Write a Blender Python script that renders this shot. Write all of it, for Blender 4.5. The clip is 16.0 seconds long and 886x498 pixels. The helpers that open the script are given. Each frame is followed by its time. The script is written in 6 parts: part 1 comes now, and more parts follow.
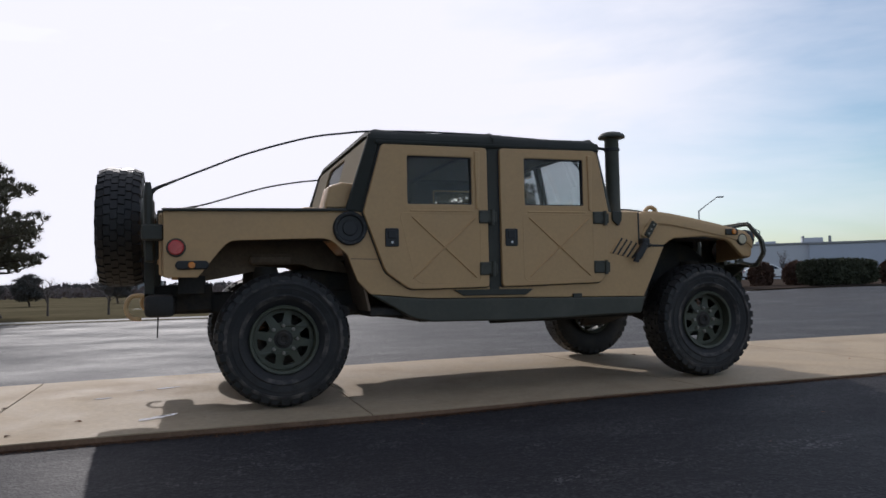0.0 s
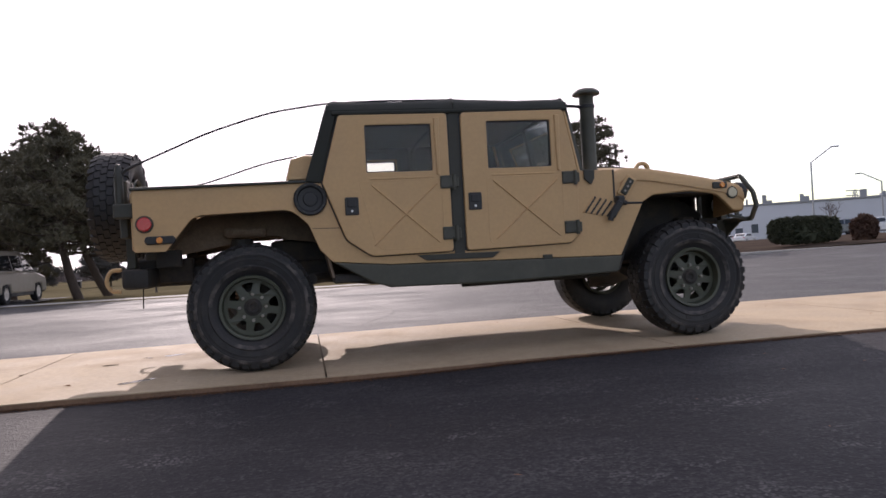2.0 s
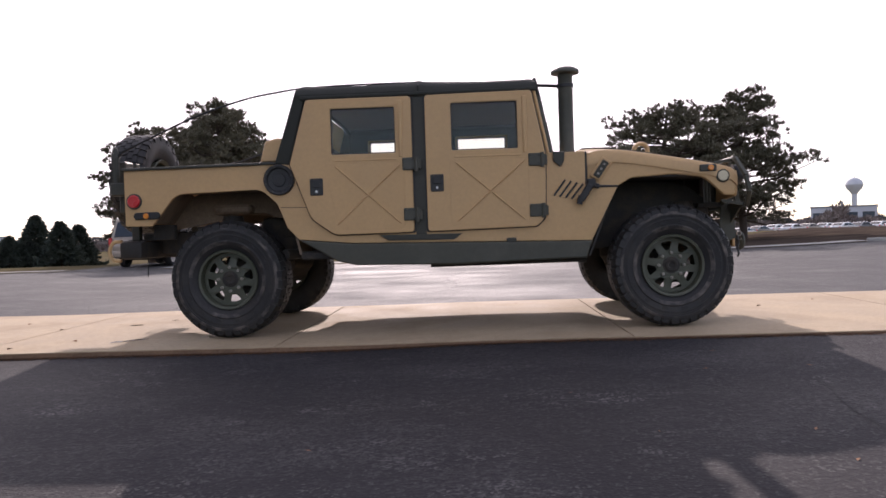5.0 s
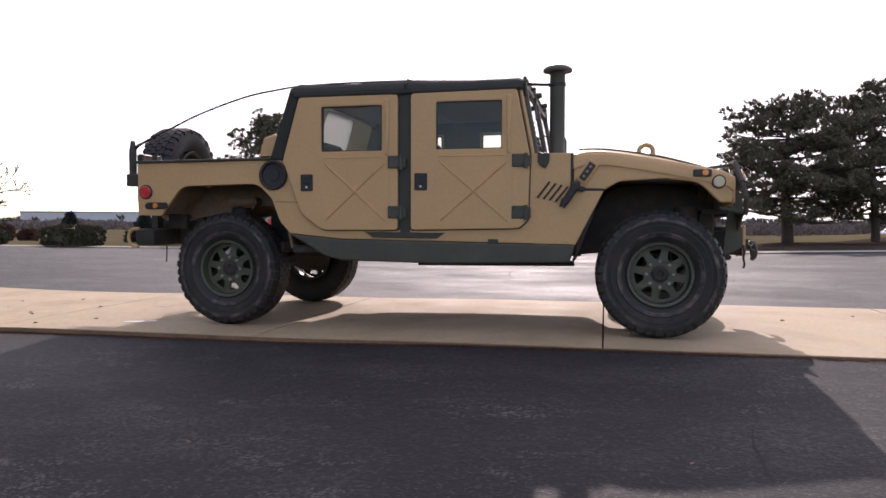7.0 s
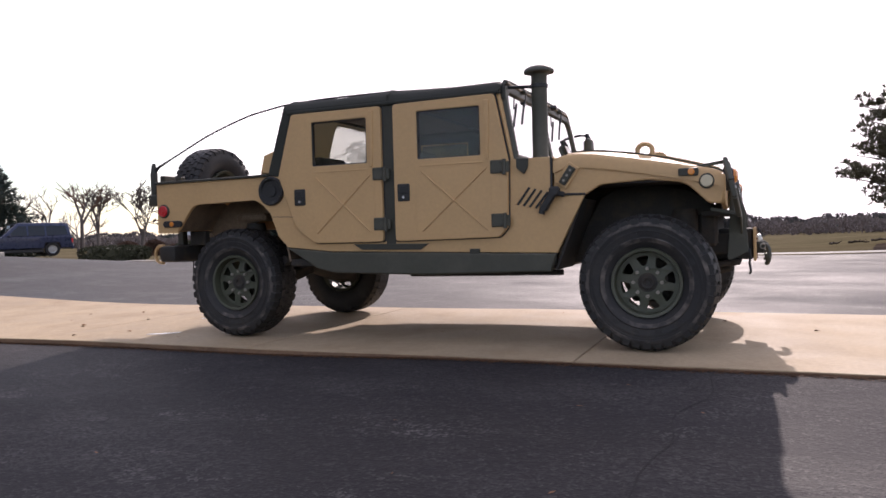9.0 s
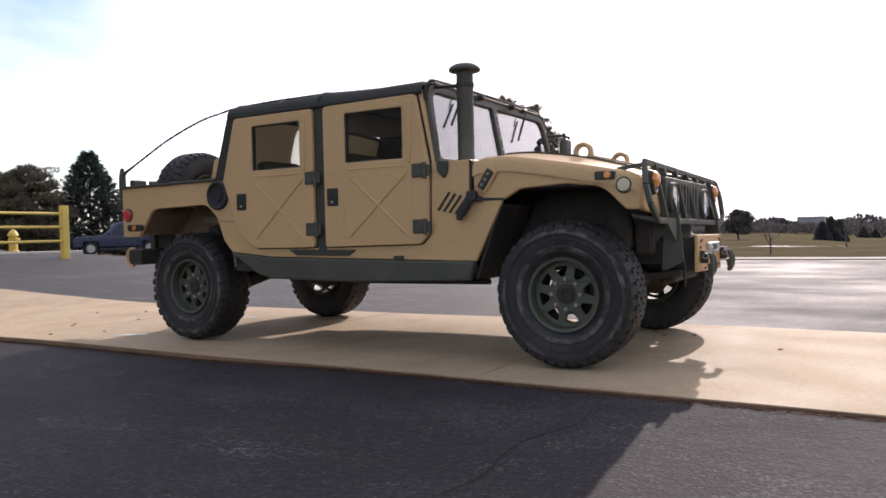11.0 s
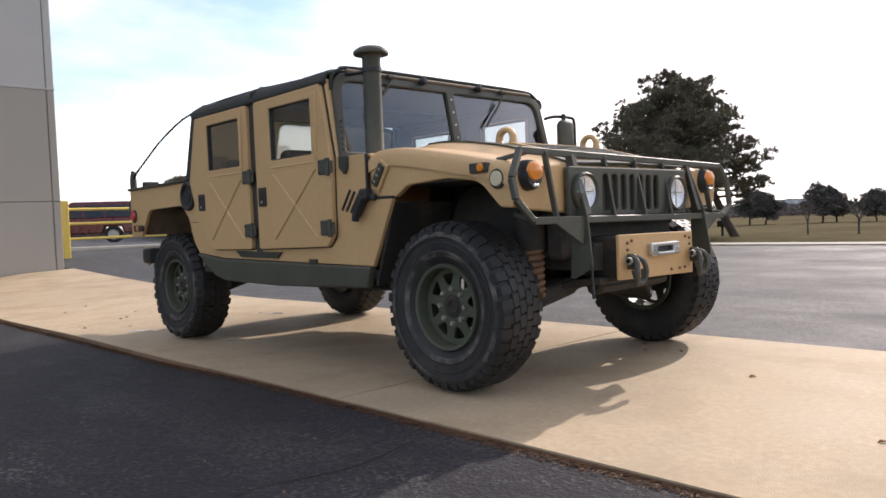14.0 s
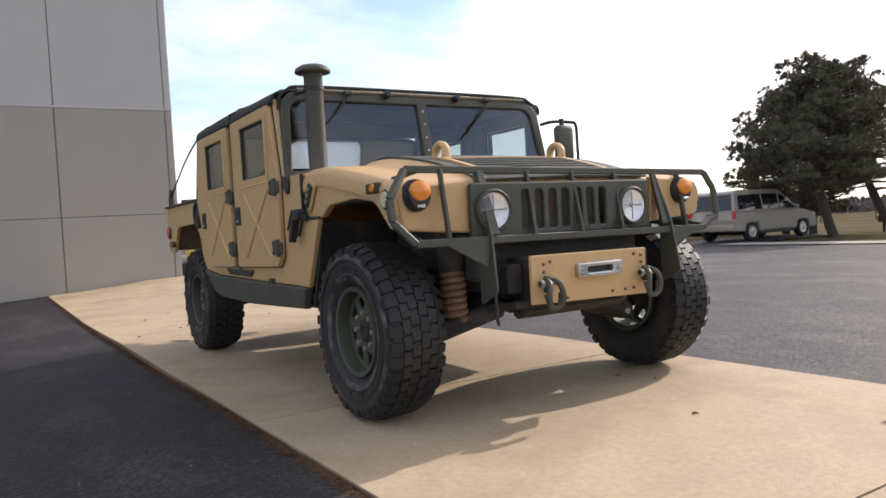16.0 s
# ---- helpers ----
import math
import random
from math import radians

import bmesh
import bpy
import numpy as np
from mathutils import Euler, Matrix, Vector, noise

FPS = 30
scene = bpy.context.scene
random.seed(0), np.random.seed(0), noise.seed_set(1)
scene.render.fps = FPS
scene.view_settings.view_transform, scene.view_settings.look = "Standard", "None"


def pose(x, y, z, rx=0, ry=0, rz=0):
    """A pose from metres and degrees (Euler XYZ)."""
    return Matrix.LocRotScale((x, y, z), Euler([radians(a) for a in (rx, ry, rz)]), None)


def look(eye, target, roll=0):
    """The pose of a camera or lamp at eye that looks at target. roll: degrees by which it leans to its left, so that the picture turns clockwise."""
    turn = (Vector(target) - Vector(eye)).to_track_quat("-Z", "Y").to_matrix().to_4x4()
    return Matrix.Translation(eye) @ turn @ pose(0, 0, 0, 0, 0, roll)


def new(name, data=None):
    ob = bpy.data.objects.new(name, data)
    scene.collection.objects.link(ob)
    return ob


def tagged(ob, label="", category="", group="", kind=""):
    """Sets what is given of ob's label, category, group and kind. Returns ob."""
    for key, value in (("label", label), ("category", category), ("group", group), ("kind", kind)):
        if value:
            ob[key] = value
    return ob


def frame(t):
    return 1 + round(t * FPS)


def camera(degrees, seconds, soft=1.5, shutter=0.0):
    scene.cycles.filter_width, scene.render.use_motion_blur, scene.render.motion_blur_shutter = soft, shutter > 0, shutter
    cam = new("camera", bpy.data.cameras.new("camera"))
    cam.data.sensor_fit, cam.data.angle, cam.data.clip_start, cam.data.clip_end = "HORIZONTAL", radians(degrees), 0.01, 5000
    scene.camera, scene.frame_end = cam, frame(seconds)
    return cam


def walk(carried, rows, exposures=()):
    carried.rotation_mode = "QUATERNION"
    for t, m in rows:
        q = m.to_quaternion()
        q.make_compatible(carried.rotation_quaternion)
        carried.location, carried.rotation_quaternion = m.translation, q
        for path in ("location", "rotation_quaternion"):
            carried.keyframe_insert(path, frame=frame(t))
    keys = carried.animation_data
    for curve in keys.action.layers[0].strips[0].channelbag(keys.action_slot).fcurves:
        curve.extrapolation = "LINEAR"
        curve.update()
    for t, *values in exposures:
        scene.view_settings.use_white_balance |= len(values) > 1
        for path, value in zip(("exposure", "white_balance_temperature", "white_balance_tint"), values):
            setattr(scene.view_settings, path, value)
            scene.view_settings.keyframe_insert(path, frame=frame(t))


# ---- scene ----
cam = camera(61.7, 16.0, soft=1.6)
PATH = [
    (0, (-0.548, -5.895, 0.794), (0.099, -4.004, 0.879), -1.2),
    (0.5, (-0.285, -5.988, 0.788), (0.316, -4.082, 0.86), -1.3),
    (1, (-0.08, -6.025, 0.774), (0.464, -4.101, 0.743), -1.7),
    (1.5, (0.145, -6.096, 0.742), (0.625, -4.155, 0.73), -2.9),
    (2, (0.391, -6.228, 0.74), (0.764, -4.263, 0.748), -3.2),
    (2.5, (0.659, -6.282, 0.738), (0.96, -4.305, 0.745), -1.9),
    (3, (0.905, -6.331, 0.742), (1.145, -4.345, 0.743), -0.7),
    (3.5, (1.162, -6.421, 0.736), (1.336, -4.428, 0.728), -1.0),
    (4, (1.403, -6.464, 0.738), (1.468, -4.465, 0.72), -1.3),
    (4.5, (1.661, -6.439, 0.734), (1.639, -4.439, 0.708), -2.0),
    (5, (1.895, -6.427, 0.736), (1.806, -4.43, 0.69), -1.8),
    (5.2, (1.999, -6.435, 0.737), (1.88, -4.439, 0.682), -2.3),
    (7.5, (3.206, -6.196, 0.821), (2.695, -4.264, 0.742), 0.2),
    (8, (3.48, -6.091, 0.823), (2.885, -4.183, 0.746), -1.0),
    (10.3, (4.57, -5.451, 0.825), (3.623, -3.69, 0.781), -0.6),
    (10.5, (4.679, -5.364, 0.824), (3.719, -3.609, 0.777), -0.7),
    (11, (4.924, -5.15, 0.842), (3.91, -3.426, 0.792), -1.3),
    (11.5, (5.131, -4.92, 0.842), (4.032, -3.251, 0.781), -1.6),
    (12, (5.302, -4.714, 0.865), (4.114, -3.107, 0.788), -1.7),
    (12.5, (5.511, -4.446, 0.873), (4.248, -2.897, 0.793), -2.1),
    (13, (5.697, -4.193, 0.873), (4.347, -2.719, 0.795), -2.1),
    (13.5, (5.851, -3.917, 0.895), (4.439, -2.502, 0.819), -2.1),
    (14, (6.035, -3.651, 0.893), (4.597, -2.263, 0.814), -2.3),
    (14.5, (6.213, -3.422, 0.912), (4.688, -2.131, 0.831), -1.9),
    (15, (6.361, -3.144, 0.929), (4.771, -1.934, 0.854), -1.9),
    (15.5, (6.503, -2.892, 0.931), (4.893, -1.708, 0.864), -2.3),
    (16, (6.658, -2.593, 0.942), (4.967, -1.526, 0.881), -3.4),
]
walk(cam, [(t, look(eye, target, roll)) for t, eye, target, roll in PATH],
     exposures=[(0.0, -0.68, 5950, 16), (0.5, -0.66, 5950, 16), (1.0, -0.44, 6250, 21), (1.5, -0.14, 6400, 25), (2.5, 0.02, 6450, 27), (5.0, 0.12, 6450, 28), (8.0, 0.17, 6500, 28), (11.0, 0.17, 6500, 24), (12.5, 0.28, 6500, 20), (16.0, 0.32, 6550, 19)])

# exposure and light
SUN_AZ, SUN_EL = 95.0, 28.5
world = bpy.data.worlds.new("sky")
scene.world = world
world.use_nodes = True
wn, wl = world.node_tree.nodes, world.node_tree.links
wn.clear()
w_out = wn.new("ShaderNodeOutputWorld")
w_bg = wn.new("ShaderNodeBackground")
w_sky = wn.new("ShaderNodeTexSky")
w_sky.sky_type, w_sky.sun_disc = "NISHITA", False
w_sky.sun_elevation, w_sky.sun_rotation = radians(SUN_EL), radians(90 - SUN_AZ)
w_sky.dust_density, w_sky.air_density = 1.0, 1.0
w_co = wn.new("ShaderNodeTexCoord")
w_map = wn.new("ShaderNodeMapping")
w_map.inputs["Scale"].default_value = (1.0, 1.0, 4.2)
w_noise = wn.new("ShaderNodeTexNoise")
w_noise.inputs["Scale"].default_value, w_noise.inputs["Detail"].default_value = 1.7, 7.0
w_noise.inputs["Roughness"].default_value, w_noise.inputs["Distortion"].default_value = 0.55, 0.4
w_ramp = wn.new("ShaderNodeMapRange")
w_ramp.inputs["From Min"].default_value, w_ramp.inputs["From Max"].default_value = 0.38, 0.62
w_ramp.inputs["To Min"].default_value, w_ramp.inputs["To Max"].default_value = 0.08, 0.55
# thin cloud is densest and brightest round the sun
w_dot = wn.new("ShaderNodeVectorMath")
w_dot.operation = "DOT_PRODUCT"
w_dot.inputs[1].default_value = (math.cos(radians(SUN_EL)) * math.cos(radians(SUN_AZ)), math.cos(radians(SUN_EL)) * math.sin(radians(SUN_AZ)), math.sin(radians(SUN_EL)))
w_near = wn.new("ShaderNodeMapRange")
w_near.inputs["From Min"].default_value, w_near.inputs["From Max"].default_value = 0.66, 0.92
w_near.inputs["To Min"].default_value, w_near.inputs["To Max"].default_value = -0.04, 0.88
w_add = wn.new("ShaderNodeMath")
w_add.operation, w_add.use_clamp = "ADD", True
w_mix = wn.new("ShaderNodeMix")
w_mix.data_type = "RGBA"
w_mix.inputs[7].default_value = (12.6, 12.3, 12.1, 1)
w_bg.inputs["Strength"].default_value = 0.122
wl.new(w_co.outputs["Generated"], w_map.inputs["Vector"])
wl.new(w_co.outputs["Generated"], w_dot.inputs[0])
wl.new(w_map.outputs["Vector"], w_noise.inputs["Vector"])
wl.new(w_noise.outputs["Fac"], w_ramp.inputs["Value"])
wl.new(w_dot.outputs["Value"], w_near.inputs["Value"])
wl.new(w_ramp.outputs[0], w_add.inputs[0])
wl.new(w_near.outputs[0], w_add.inputs[1])
wl.new(w_add.outputs[0], w_mix.inputs[0])
w_tone = wn.new("ShaderNodeVectorMath")
w_tone.operation = "MULTIPLY"
w_tone.inputs[1].default_value = (1.22, 1.38, 1.34)
wl.new(w_sky.outputs["Color"], w_tone.inputs[0])
wl.new(w_tone.outputs["Vector"], w_mix.inputs[6])
wl.new(w_mix.outputs[2], w_bg.inputs["Color"])
wl.new(w_bg.outputs["Background"], w_out.inputs["Surface"])

sun_data = bpy.data.lights.new("sun", "SUN")
sun_data.energy, sun_data.angle, sun_data.color = 3.55, radians(0.7), (1.0, 0.93, 0.82)
sun = new("sun", sun_data)
ce, ca = math.cos(radians(SUN_EL)), radians(SUN_AZ)
sun.matrix_world = look((40 * ce * math.cos(ca), 40 * ce * math.sin(ca), 40 * math.sin(radians(SUN_EL))), (0, 0, 0))


# ---------------------------------------------------------------- materials
def material(name, color, rough=0.6, metal=0.0, vary=0.12, scale=6.0, fine=60.0, bump=0.0, bump_scale=80.0,
             dirt=None, dirt_amount=0.0, dirt_scale=3.0, coat=0.0, random_amount=0.0, spec=0.5):
    m = bpy.data.materials.new(name)
    m.use_nodes = True
    n, l = m.node_tree.nodes, m.node_tree.links
    p = n["Principled BSDF"]
    p.inputs["Metallic"].default_value = metal
    p.inputs["Coat Weight"].default_value = coat
    p.inputs["Specular IOR Level"].default_value = spec
    co = n.new("ShaderNodeTexCoord")
    a, b = n.new("ShaderNodeTexNoise"), n.new("ShaderNodeTexNoise")
    a.inputs["Scale"].default_value, a.inputs["Detail"].default_value = scale, 4.0
    b.inputs["Scale"].default_value, b.inputs["Detail"].default_value = fine, 3.0
    l.new(co.outputs["Object"], a.inputs["Vector"])
    l.new(co.outputs["Object"], b.inputs["Vector"])
    add = n.new("ShaderNodeMath")
    add.operation = "ADD"
    l.new(a.outputs["Fac"], add.inputs[0])
    l.new(b.outputs["Fac"], add.inputs[1])
    span = n.new("ShaderNodeMapRange")
    span.inputs["From Min"].default_value, span.inputs["From Max"].default_value = 0.6, 1.4
    span.inputs["To Min"].default_value, span.inputs["To Max"].default_value = 1 - vary, 1 + vary
    l.new(add.outputs[0], span.inputs["Value"])
    mul = n.new("ShaderNodeVectorMath")
    mul.operation = "SCALE"
    mul.inputs[0].default_value = color
    last = span.outputs[0]
    if random_amount:
        info = n.new("ShaderNodeObjectInfo")
        rr = n.new("ShaderNodeMapRange")
        rr.inputs["To Min"].default_value, rr.inputs["To Max"].default_value = 1 - random_amount, 1 + random_amount
        l.new(info.outputs["Random"], rr.inputs["Value"])
        mm = n.new("ShaderNodeMath")
        mm.operation = "MULTIPLY"
        l.new(last, mm.inputs[0])
        l.new(rr.outputs[0], mm.inputs[1])
        last = mm.outputs[0]
    l.new(last, mul.inputs["Scale"])
    out = mul.outputs["Vector"]
    if dirt:
        d = n.new("ShaderNodeTexNoise")
        d.inputs["Scale"].default_value, d.inputs["Detail"].default_value, d.inputs["Roughness"].default_value = dirt_scale, 8.0, 0.65
        l.new(co.outputs["Object"], d.inputs["Vector"])
        r = n.new("ShaderNodeMapRange")
        r.inputs["From Min"].default_value, r.inputs["From Max"].default_value = 0.48, 0.72
        r.inputs["To Max"].default_value = dirt_amount
        l.new(d.outputs["Fac"], r.inputs["Value"])
        mix = n.new("ShaderNodeMix")
        mix.data_type = "RGBA"
        mix.inputs[7].default_value = (*dirt, 1)
        l.new(r.outputs[0], mix.inputs[0])
        l.new(out, mix.inputs[6])
        out = mix.outputs[2]
    l.new(out, p.inputs["Base Color"])
    rr = n.new("ShaderNodeMapRange")
    rr.inputs["From Min"].default_value, rr.inputs["From Max"].default_value = 0.3, 0.7
    rr.inputs["To Min"].default_value, rr.inputs["To Max"].default_value = max(rough - 0.08, 0.03), min(rough + 0.08, 1)
    l.new(a.outputs["Fac"], rr.inputs["Value"])
    l.new(rr.outputs[0], p.inputs["Roughness"])
    if bump:
        c = n.new("ShaderNodeTexNoise")
        c.inputs["Scale"].default_value, c.inputs["Detail"].default_value = bump_scale, 4.0
        l.new(co.outputs["Object"], c.inputs["Vector"])
        bp = n.new("ShaderNodeBump")
        bp.inputs["Strength"].default_value, bp.inputs["Distance"].default_value = bump, 0.01
        l.new(c.outputs["Fac"], bp.inputs["Height"])
        l.new(bp.outputs["Normal"], p.inputs["Normal"])
    return m


def glass(name, tint=(0.9, 0.95, 0.95), rough=0.0, share=0.12, rise=0.8, power=5.0):
    """Thin pane: mostly clear, with a mirror share."""
    m = bpy.data.materials.new(name)
    m.use_nodes = True
    n, l = m.node_tree.nodes, m.node_tree.links
    n.clear()
    o, t, g, x = (n.new("ShaderNode" + k) for k in ("OutputMaterial", "BsdfTransparent", "BsdfGlossy", "MixShader"))
    t.inputs["Color"].default_value = (*tint, 1)
    g.inputs["Roughness"].default_value = rough
    f = n.new("ShaderNodeLayerWeight")
    f.inputs["Blend"].default_value = 0.5
    steep = n.new("ShaderNodeMath")
    steep.operation = "POWER"
    steep.inputs[1].default_value = power
    add = n.new("ShaderNodeMath")
    add.operation, add.use_clamp = "MULTIPLY_ADD", True
    add.inputs[1].default_value, add.inputs[2].default_value = rise, share
    l.new(f.outputs["Facing"], steep.inputs[0])
    l.new(steep.outputs[0], add.inputs[0])
    l.new(add.outputs[0], x.inputs[0])
    l.new(t.outputs[0], x.inputs[1])
    l.new(g.outputs[0], x.inputs[2])
    l.new(x.outputs[0], o.inputs["Surface"])
    return m


TAN = material("tan_paint", (0.57, 0.36, 0.165), 0.50, vary=0.07, scale=2.5, fine=40, bump=0.04, bump_scale=160,
               dirt=(0.47, 0.30, 0.14), dirt_amount=0.4, dirt_scale=2.2)
OLIVE = material("olive_paint", (0.060, 0.060, 0.044), 0.55, vary=0.12, scale=4, bump=0.04, bump_scale=150,
                 dirt=(0.11, 0.105, 0.08), dirt_amount=0.4, dirt_scale=5)
RIM = material("rim_paint", (0.064, 0.070, 0.047), 0.5, vary=0.12, scale=5, dirt=(0.10, 0.09, 0.065), dirt_amount=0.4, dirt_scale=8)
DARK_OLIVE = material("dark_olive_paint", (0.040, 0.040, 0.030), 0.6, vary=0.15, dirt=(0.08, 0.07, 0.05), dirt_amount=0.35)
CANVAS = material("canvas_top", (0.030, 0.032, 0.026), 0.85, vary=0.18, scale=5, fine=300, bump=0.25, bump_scale=400)
BLACK = material("black_metal", (0.018, 0.018, 0.019), 0.5, vary=0.2)
UNDER = material("underbody", (0.028, 0.025, 0.022), 0.75, vary=0.3, dirt=(0.085, 0.06, 0.04), dirt_amount=0.7, dirt_scale=6)
RUBBER = material("tyre_rubber", (0.017, 0.0165, 0.017), 0.66, vary=0.25, scale=8, bump=0.1, bump_scale=220,
                  dirt=(0.085, 0.072, 0.06), dirt_amount=0.4, dirt_scale=4)
STEEL = material("bare_steel", (0.55, 0.55, 0.56), 0.32, 1.0, vary=0.1)
CHROME = material("reflector", (0.93, 0.93, 0.94), 0.42, 0.75, vary=0.12, scale=30, bump=0.5, bump_scale=45)
# Dusty tan paint, darkened so the colour holds the wheel well's shade
TUB = material("shaded_dusty_well", (0.20, 0.145, 0.10), 0.85, vary=0.25, scale=5, dirt=(0.07, 0.05, 0.035), dirt_amount=0.7, dirt_scale=5)
SPRING = material("rusty_spring_paint", (0.23, 0.135, 0.08), 0.6, vary=0.2, dirt=(0.10, 0.06, 0.04), dirt_amount=0.6, dirt_scale=9)
CORE = material("radiator_core", (0.11, 0.082, 0.06), 0.7, vary=0.2, scale=20, fine=160)
SCUFFED = material("scuffed_rubber", (0.030, 0.028, 0.028), 0.72, vary=0.3, scale=8, dirt=(0.21, 0.18, 0.155), dirt_amount=0.75, dirt_scale=7)
RUST = material("stained_lip", (0.20, 0.12, 0.072), 0.9, vary=0.35, scale=6, fine=60, dirt=(0.09, 0.055, 0.035), dirt_amount=0.6, dirt_scale=4)
TREAD = material("tread_rubber", (0.0115, 0.011, 0.011), 0.58, vary=0.3, scale=9, bump=0.15, bump_scale=160, dirt=(0.035, 0.031, 0.027), dirt_amount=0.5, dirt_scale=5)
NUT = material("worn_nut", (0.27, 0.25, 0.21), 0.45, 0.0, vary=0.2)
SEAT = material("seat_vinyl", (0.03, 0.032, 0.026), 0.7, vary=0.15, bump=0.1)
RED = material("red_lens", (0.55, 0.02, 0.025), 0.25, vary=0.05, coat=0.5)
AMBER = material("amber_lens", (0.75, 0.24, 0.02), 0.25, vary=0.05, coat=0.5)
CREAM = material("cream_reflector", (0.62, 0.55, 0.38), 0.35, vary=0.05)
LENS = glass("lamp_glass", (0.95, 0.96, 0.97), 0.02, 0.08)
PANE = glass("window_glass", (0.90, 0.91, 0.88), 0.02, 0.022, 1.5, 4.0)
SHIELD = glass("windshield_glass", (0.70, 0.74, 0.78), 0.0, 0.075, 2.6, 4.0)
VINYL = glass("vinyl_window", (0.80, 0.80, 0.79), 0.08, 0.02, 0.5)
milk = VINYL.node_tree.nodes.new("ShaderNodeBsdfTranslucent")
milk.inputs["Color"].default_value = (0.85, 0.85, 0.83, 1)
blend = VINYL.node_tree.nodes.new("ShaderNodeMixShader")
blend.inputs[0].default_value = 0.35
vinyl_out = next(q for q in VINYL.node_tree.nodes if q.bl_idname == "ShaderNodeOutputMaterial")
VINYL.node_tree.links.new(vinyl_out.inputs["Surface"].links[0].from_socket, blend.inputs[1])
VINYL.node_tree.links.new(milk.outputs[0], blend.inputs[2])
VINYL.node_tree.links.new(blend.outputs[0], vinyl_out.inputs["Surface"])
CURTAIN = material("curtain_cloth", (0.46, 0.38, 0.25), 0.85, vary=0.08, scale=4, fine=120, bump=0.15, bump_scale=300)
thin = CURTAIN.node_tree.nodes.new("ShaderNodeBsdfTranslucent")
thin.inputs["Color"].default_value = (0.50, 0.45, 0.33, 1)
weave = CURTAIN.node_tree.nodes.new("ShaderNodeMixShader")
weave.inputs[0].default_value = 0.5
cloth_out = next(q for q in CURTAIN.node_tree.nodes if q.bl_idname == "ShaderNodeOutputMaterial")
CURTAIN.node_tree.links.new(cloth_out.inputs["Surface"].links[0].from_socket, weave.inputs[1])
CURTAIN.node_tree.links.new(thin.outputs[0], weave.inputs[2])
CURTAIN.node_tree.links.new(weave.outputs[0], cloth_out.inputs["Surface"])
HEADER = material("header_canvas", (0.20, 0.16, 0.115), 0.8, vary=0.15, scale=6, fine=120)
LINING = material("cab_lining", (0.16, 0.13, 0.10), 0.9, vary=0.12, scale=4, fine=80)


# ---------------------------------------------------------------- mesh helpers
def mesh_of(bm, name="mesh"):
    me = bpy.data.meshes.new(name)
    bm.to_mesh(me)
    bm.free()
    return me


def smooth(me, angle=35):
    me.polygons.foreach_set("use_smooth", [True] * len(me.polygons))
    me.set_sharp_from_angle(angle=radians(angle))
    return me


def part(name, shape, mat, parent=None, label=""):
    """Links a bmesh or mesh as one object under a thing or a part."""
    me = shape if isinstance(shape, bpy.types.Mesh) else smooth(mesh_of(shape, name))
    me.materials.clear()
    me.materials.append(mat)
    ob = new(name, me)
    if parent:
        ob.parent = parent
    return tagged(ob, label)


def thing(name, label, category, at=(0, 0, 0), turn=0.0, group="", kind=""):
    ob = new(name)
    ob.matrix_basis = pose(*at, 0, 0, turn)
    return tagged(ob, label, category, group, kind)


def rounded(points, steps=5):
    """Polygon with corners (x, y, radius) turned into fillets."""
    out, n = [], len(points)
    for i, (x, y, *r) in enumerate(points):
        r = r[0] if r else 0
        if not r:
            out.append((x, y))
            continue
        p, a, b = Vector((x, y)), Vector(points[i - 1][:2]), Vector(points[(i + 1) % n][:2])
        u, v = (a - p).normalized(), (b - p).normalized()
        half = u.angle(v) / 2
        d = min(r / math.tan(half), (a - p).length * 0.49, (b - p).length * 0.49)
        s, e = p + u * d, p + v * d
        for k in range(steps + 1):
            t = k / steps
            q = s * (1 - t) ** 2 + p * 2 * t * (1 - t) + e * t * t
            out.append((q.x, q.y))
    return out


def plate(outlines, thick, bevel=0.0, m=None):
    """Flat plate in xy with holes, thick along z, edges bevelled."""
    cu = bpy.data.curves.new("plate", "CURVE")
    cu.dimensions, cu.fill_mode = "2D", "BOTH"
    cu.extrude, cu.bevel_depth, cu.bevel_resolution, cu.offset = max(thick / 2 - bevel, 0), bevel, 1, -bevel
    for pts in outlines:
        s = cu.splines.new("POLY")
        s.points.add(len(pts) - 1)
        for p, q in zip(s.points, pts):
            p.co = (q[0], q[1], 0, 1)
        s.use_cyclic_u = True
    ob = bpy.data.objects.new("plate", cu)
    me = bpy.data.meshes.new_from_object(ob)
    bpy.data.objects.remove(ob)
    bpy.data.curves.remove(cu)
    if m is not None:
        me.transform(m)
    return smooth(me, 30)


def side(outlines, y, thick=0.02, bevel=0.004):
    """Plate whose outline is (x, z), standing at y."""
    return plate(outlines, thick, bevel, Matrix.Translation((0, y, 0)) @ Matrix.Rotation(radians(90), 4, "X"))


def front(outlines, x, thick=0.02, bevel=0.004, lean=0.0):
    """Plate whose outline is (y, z), standing at x; lean tips the top back, in degrees."""
    m = Matrix(((0, 0, 1, x), (1, 0, 0, 0), (0, 1, 0, 0), (0, 0, 0, 1)))
    return plate(outlines, thick, bevel, Matrix.Rotation(radians(-lean), 4, "Y") @ m if lean else m)


def flat(outlines, z, thick=0.02, bevel=0.004):
    return plate(outlines, thick, bevel, Matrix.Translation((0, 0, z)))


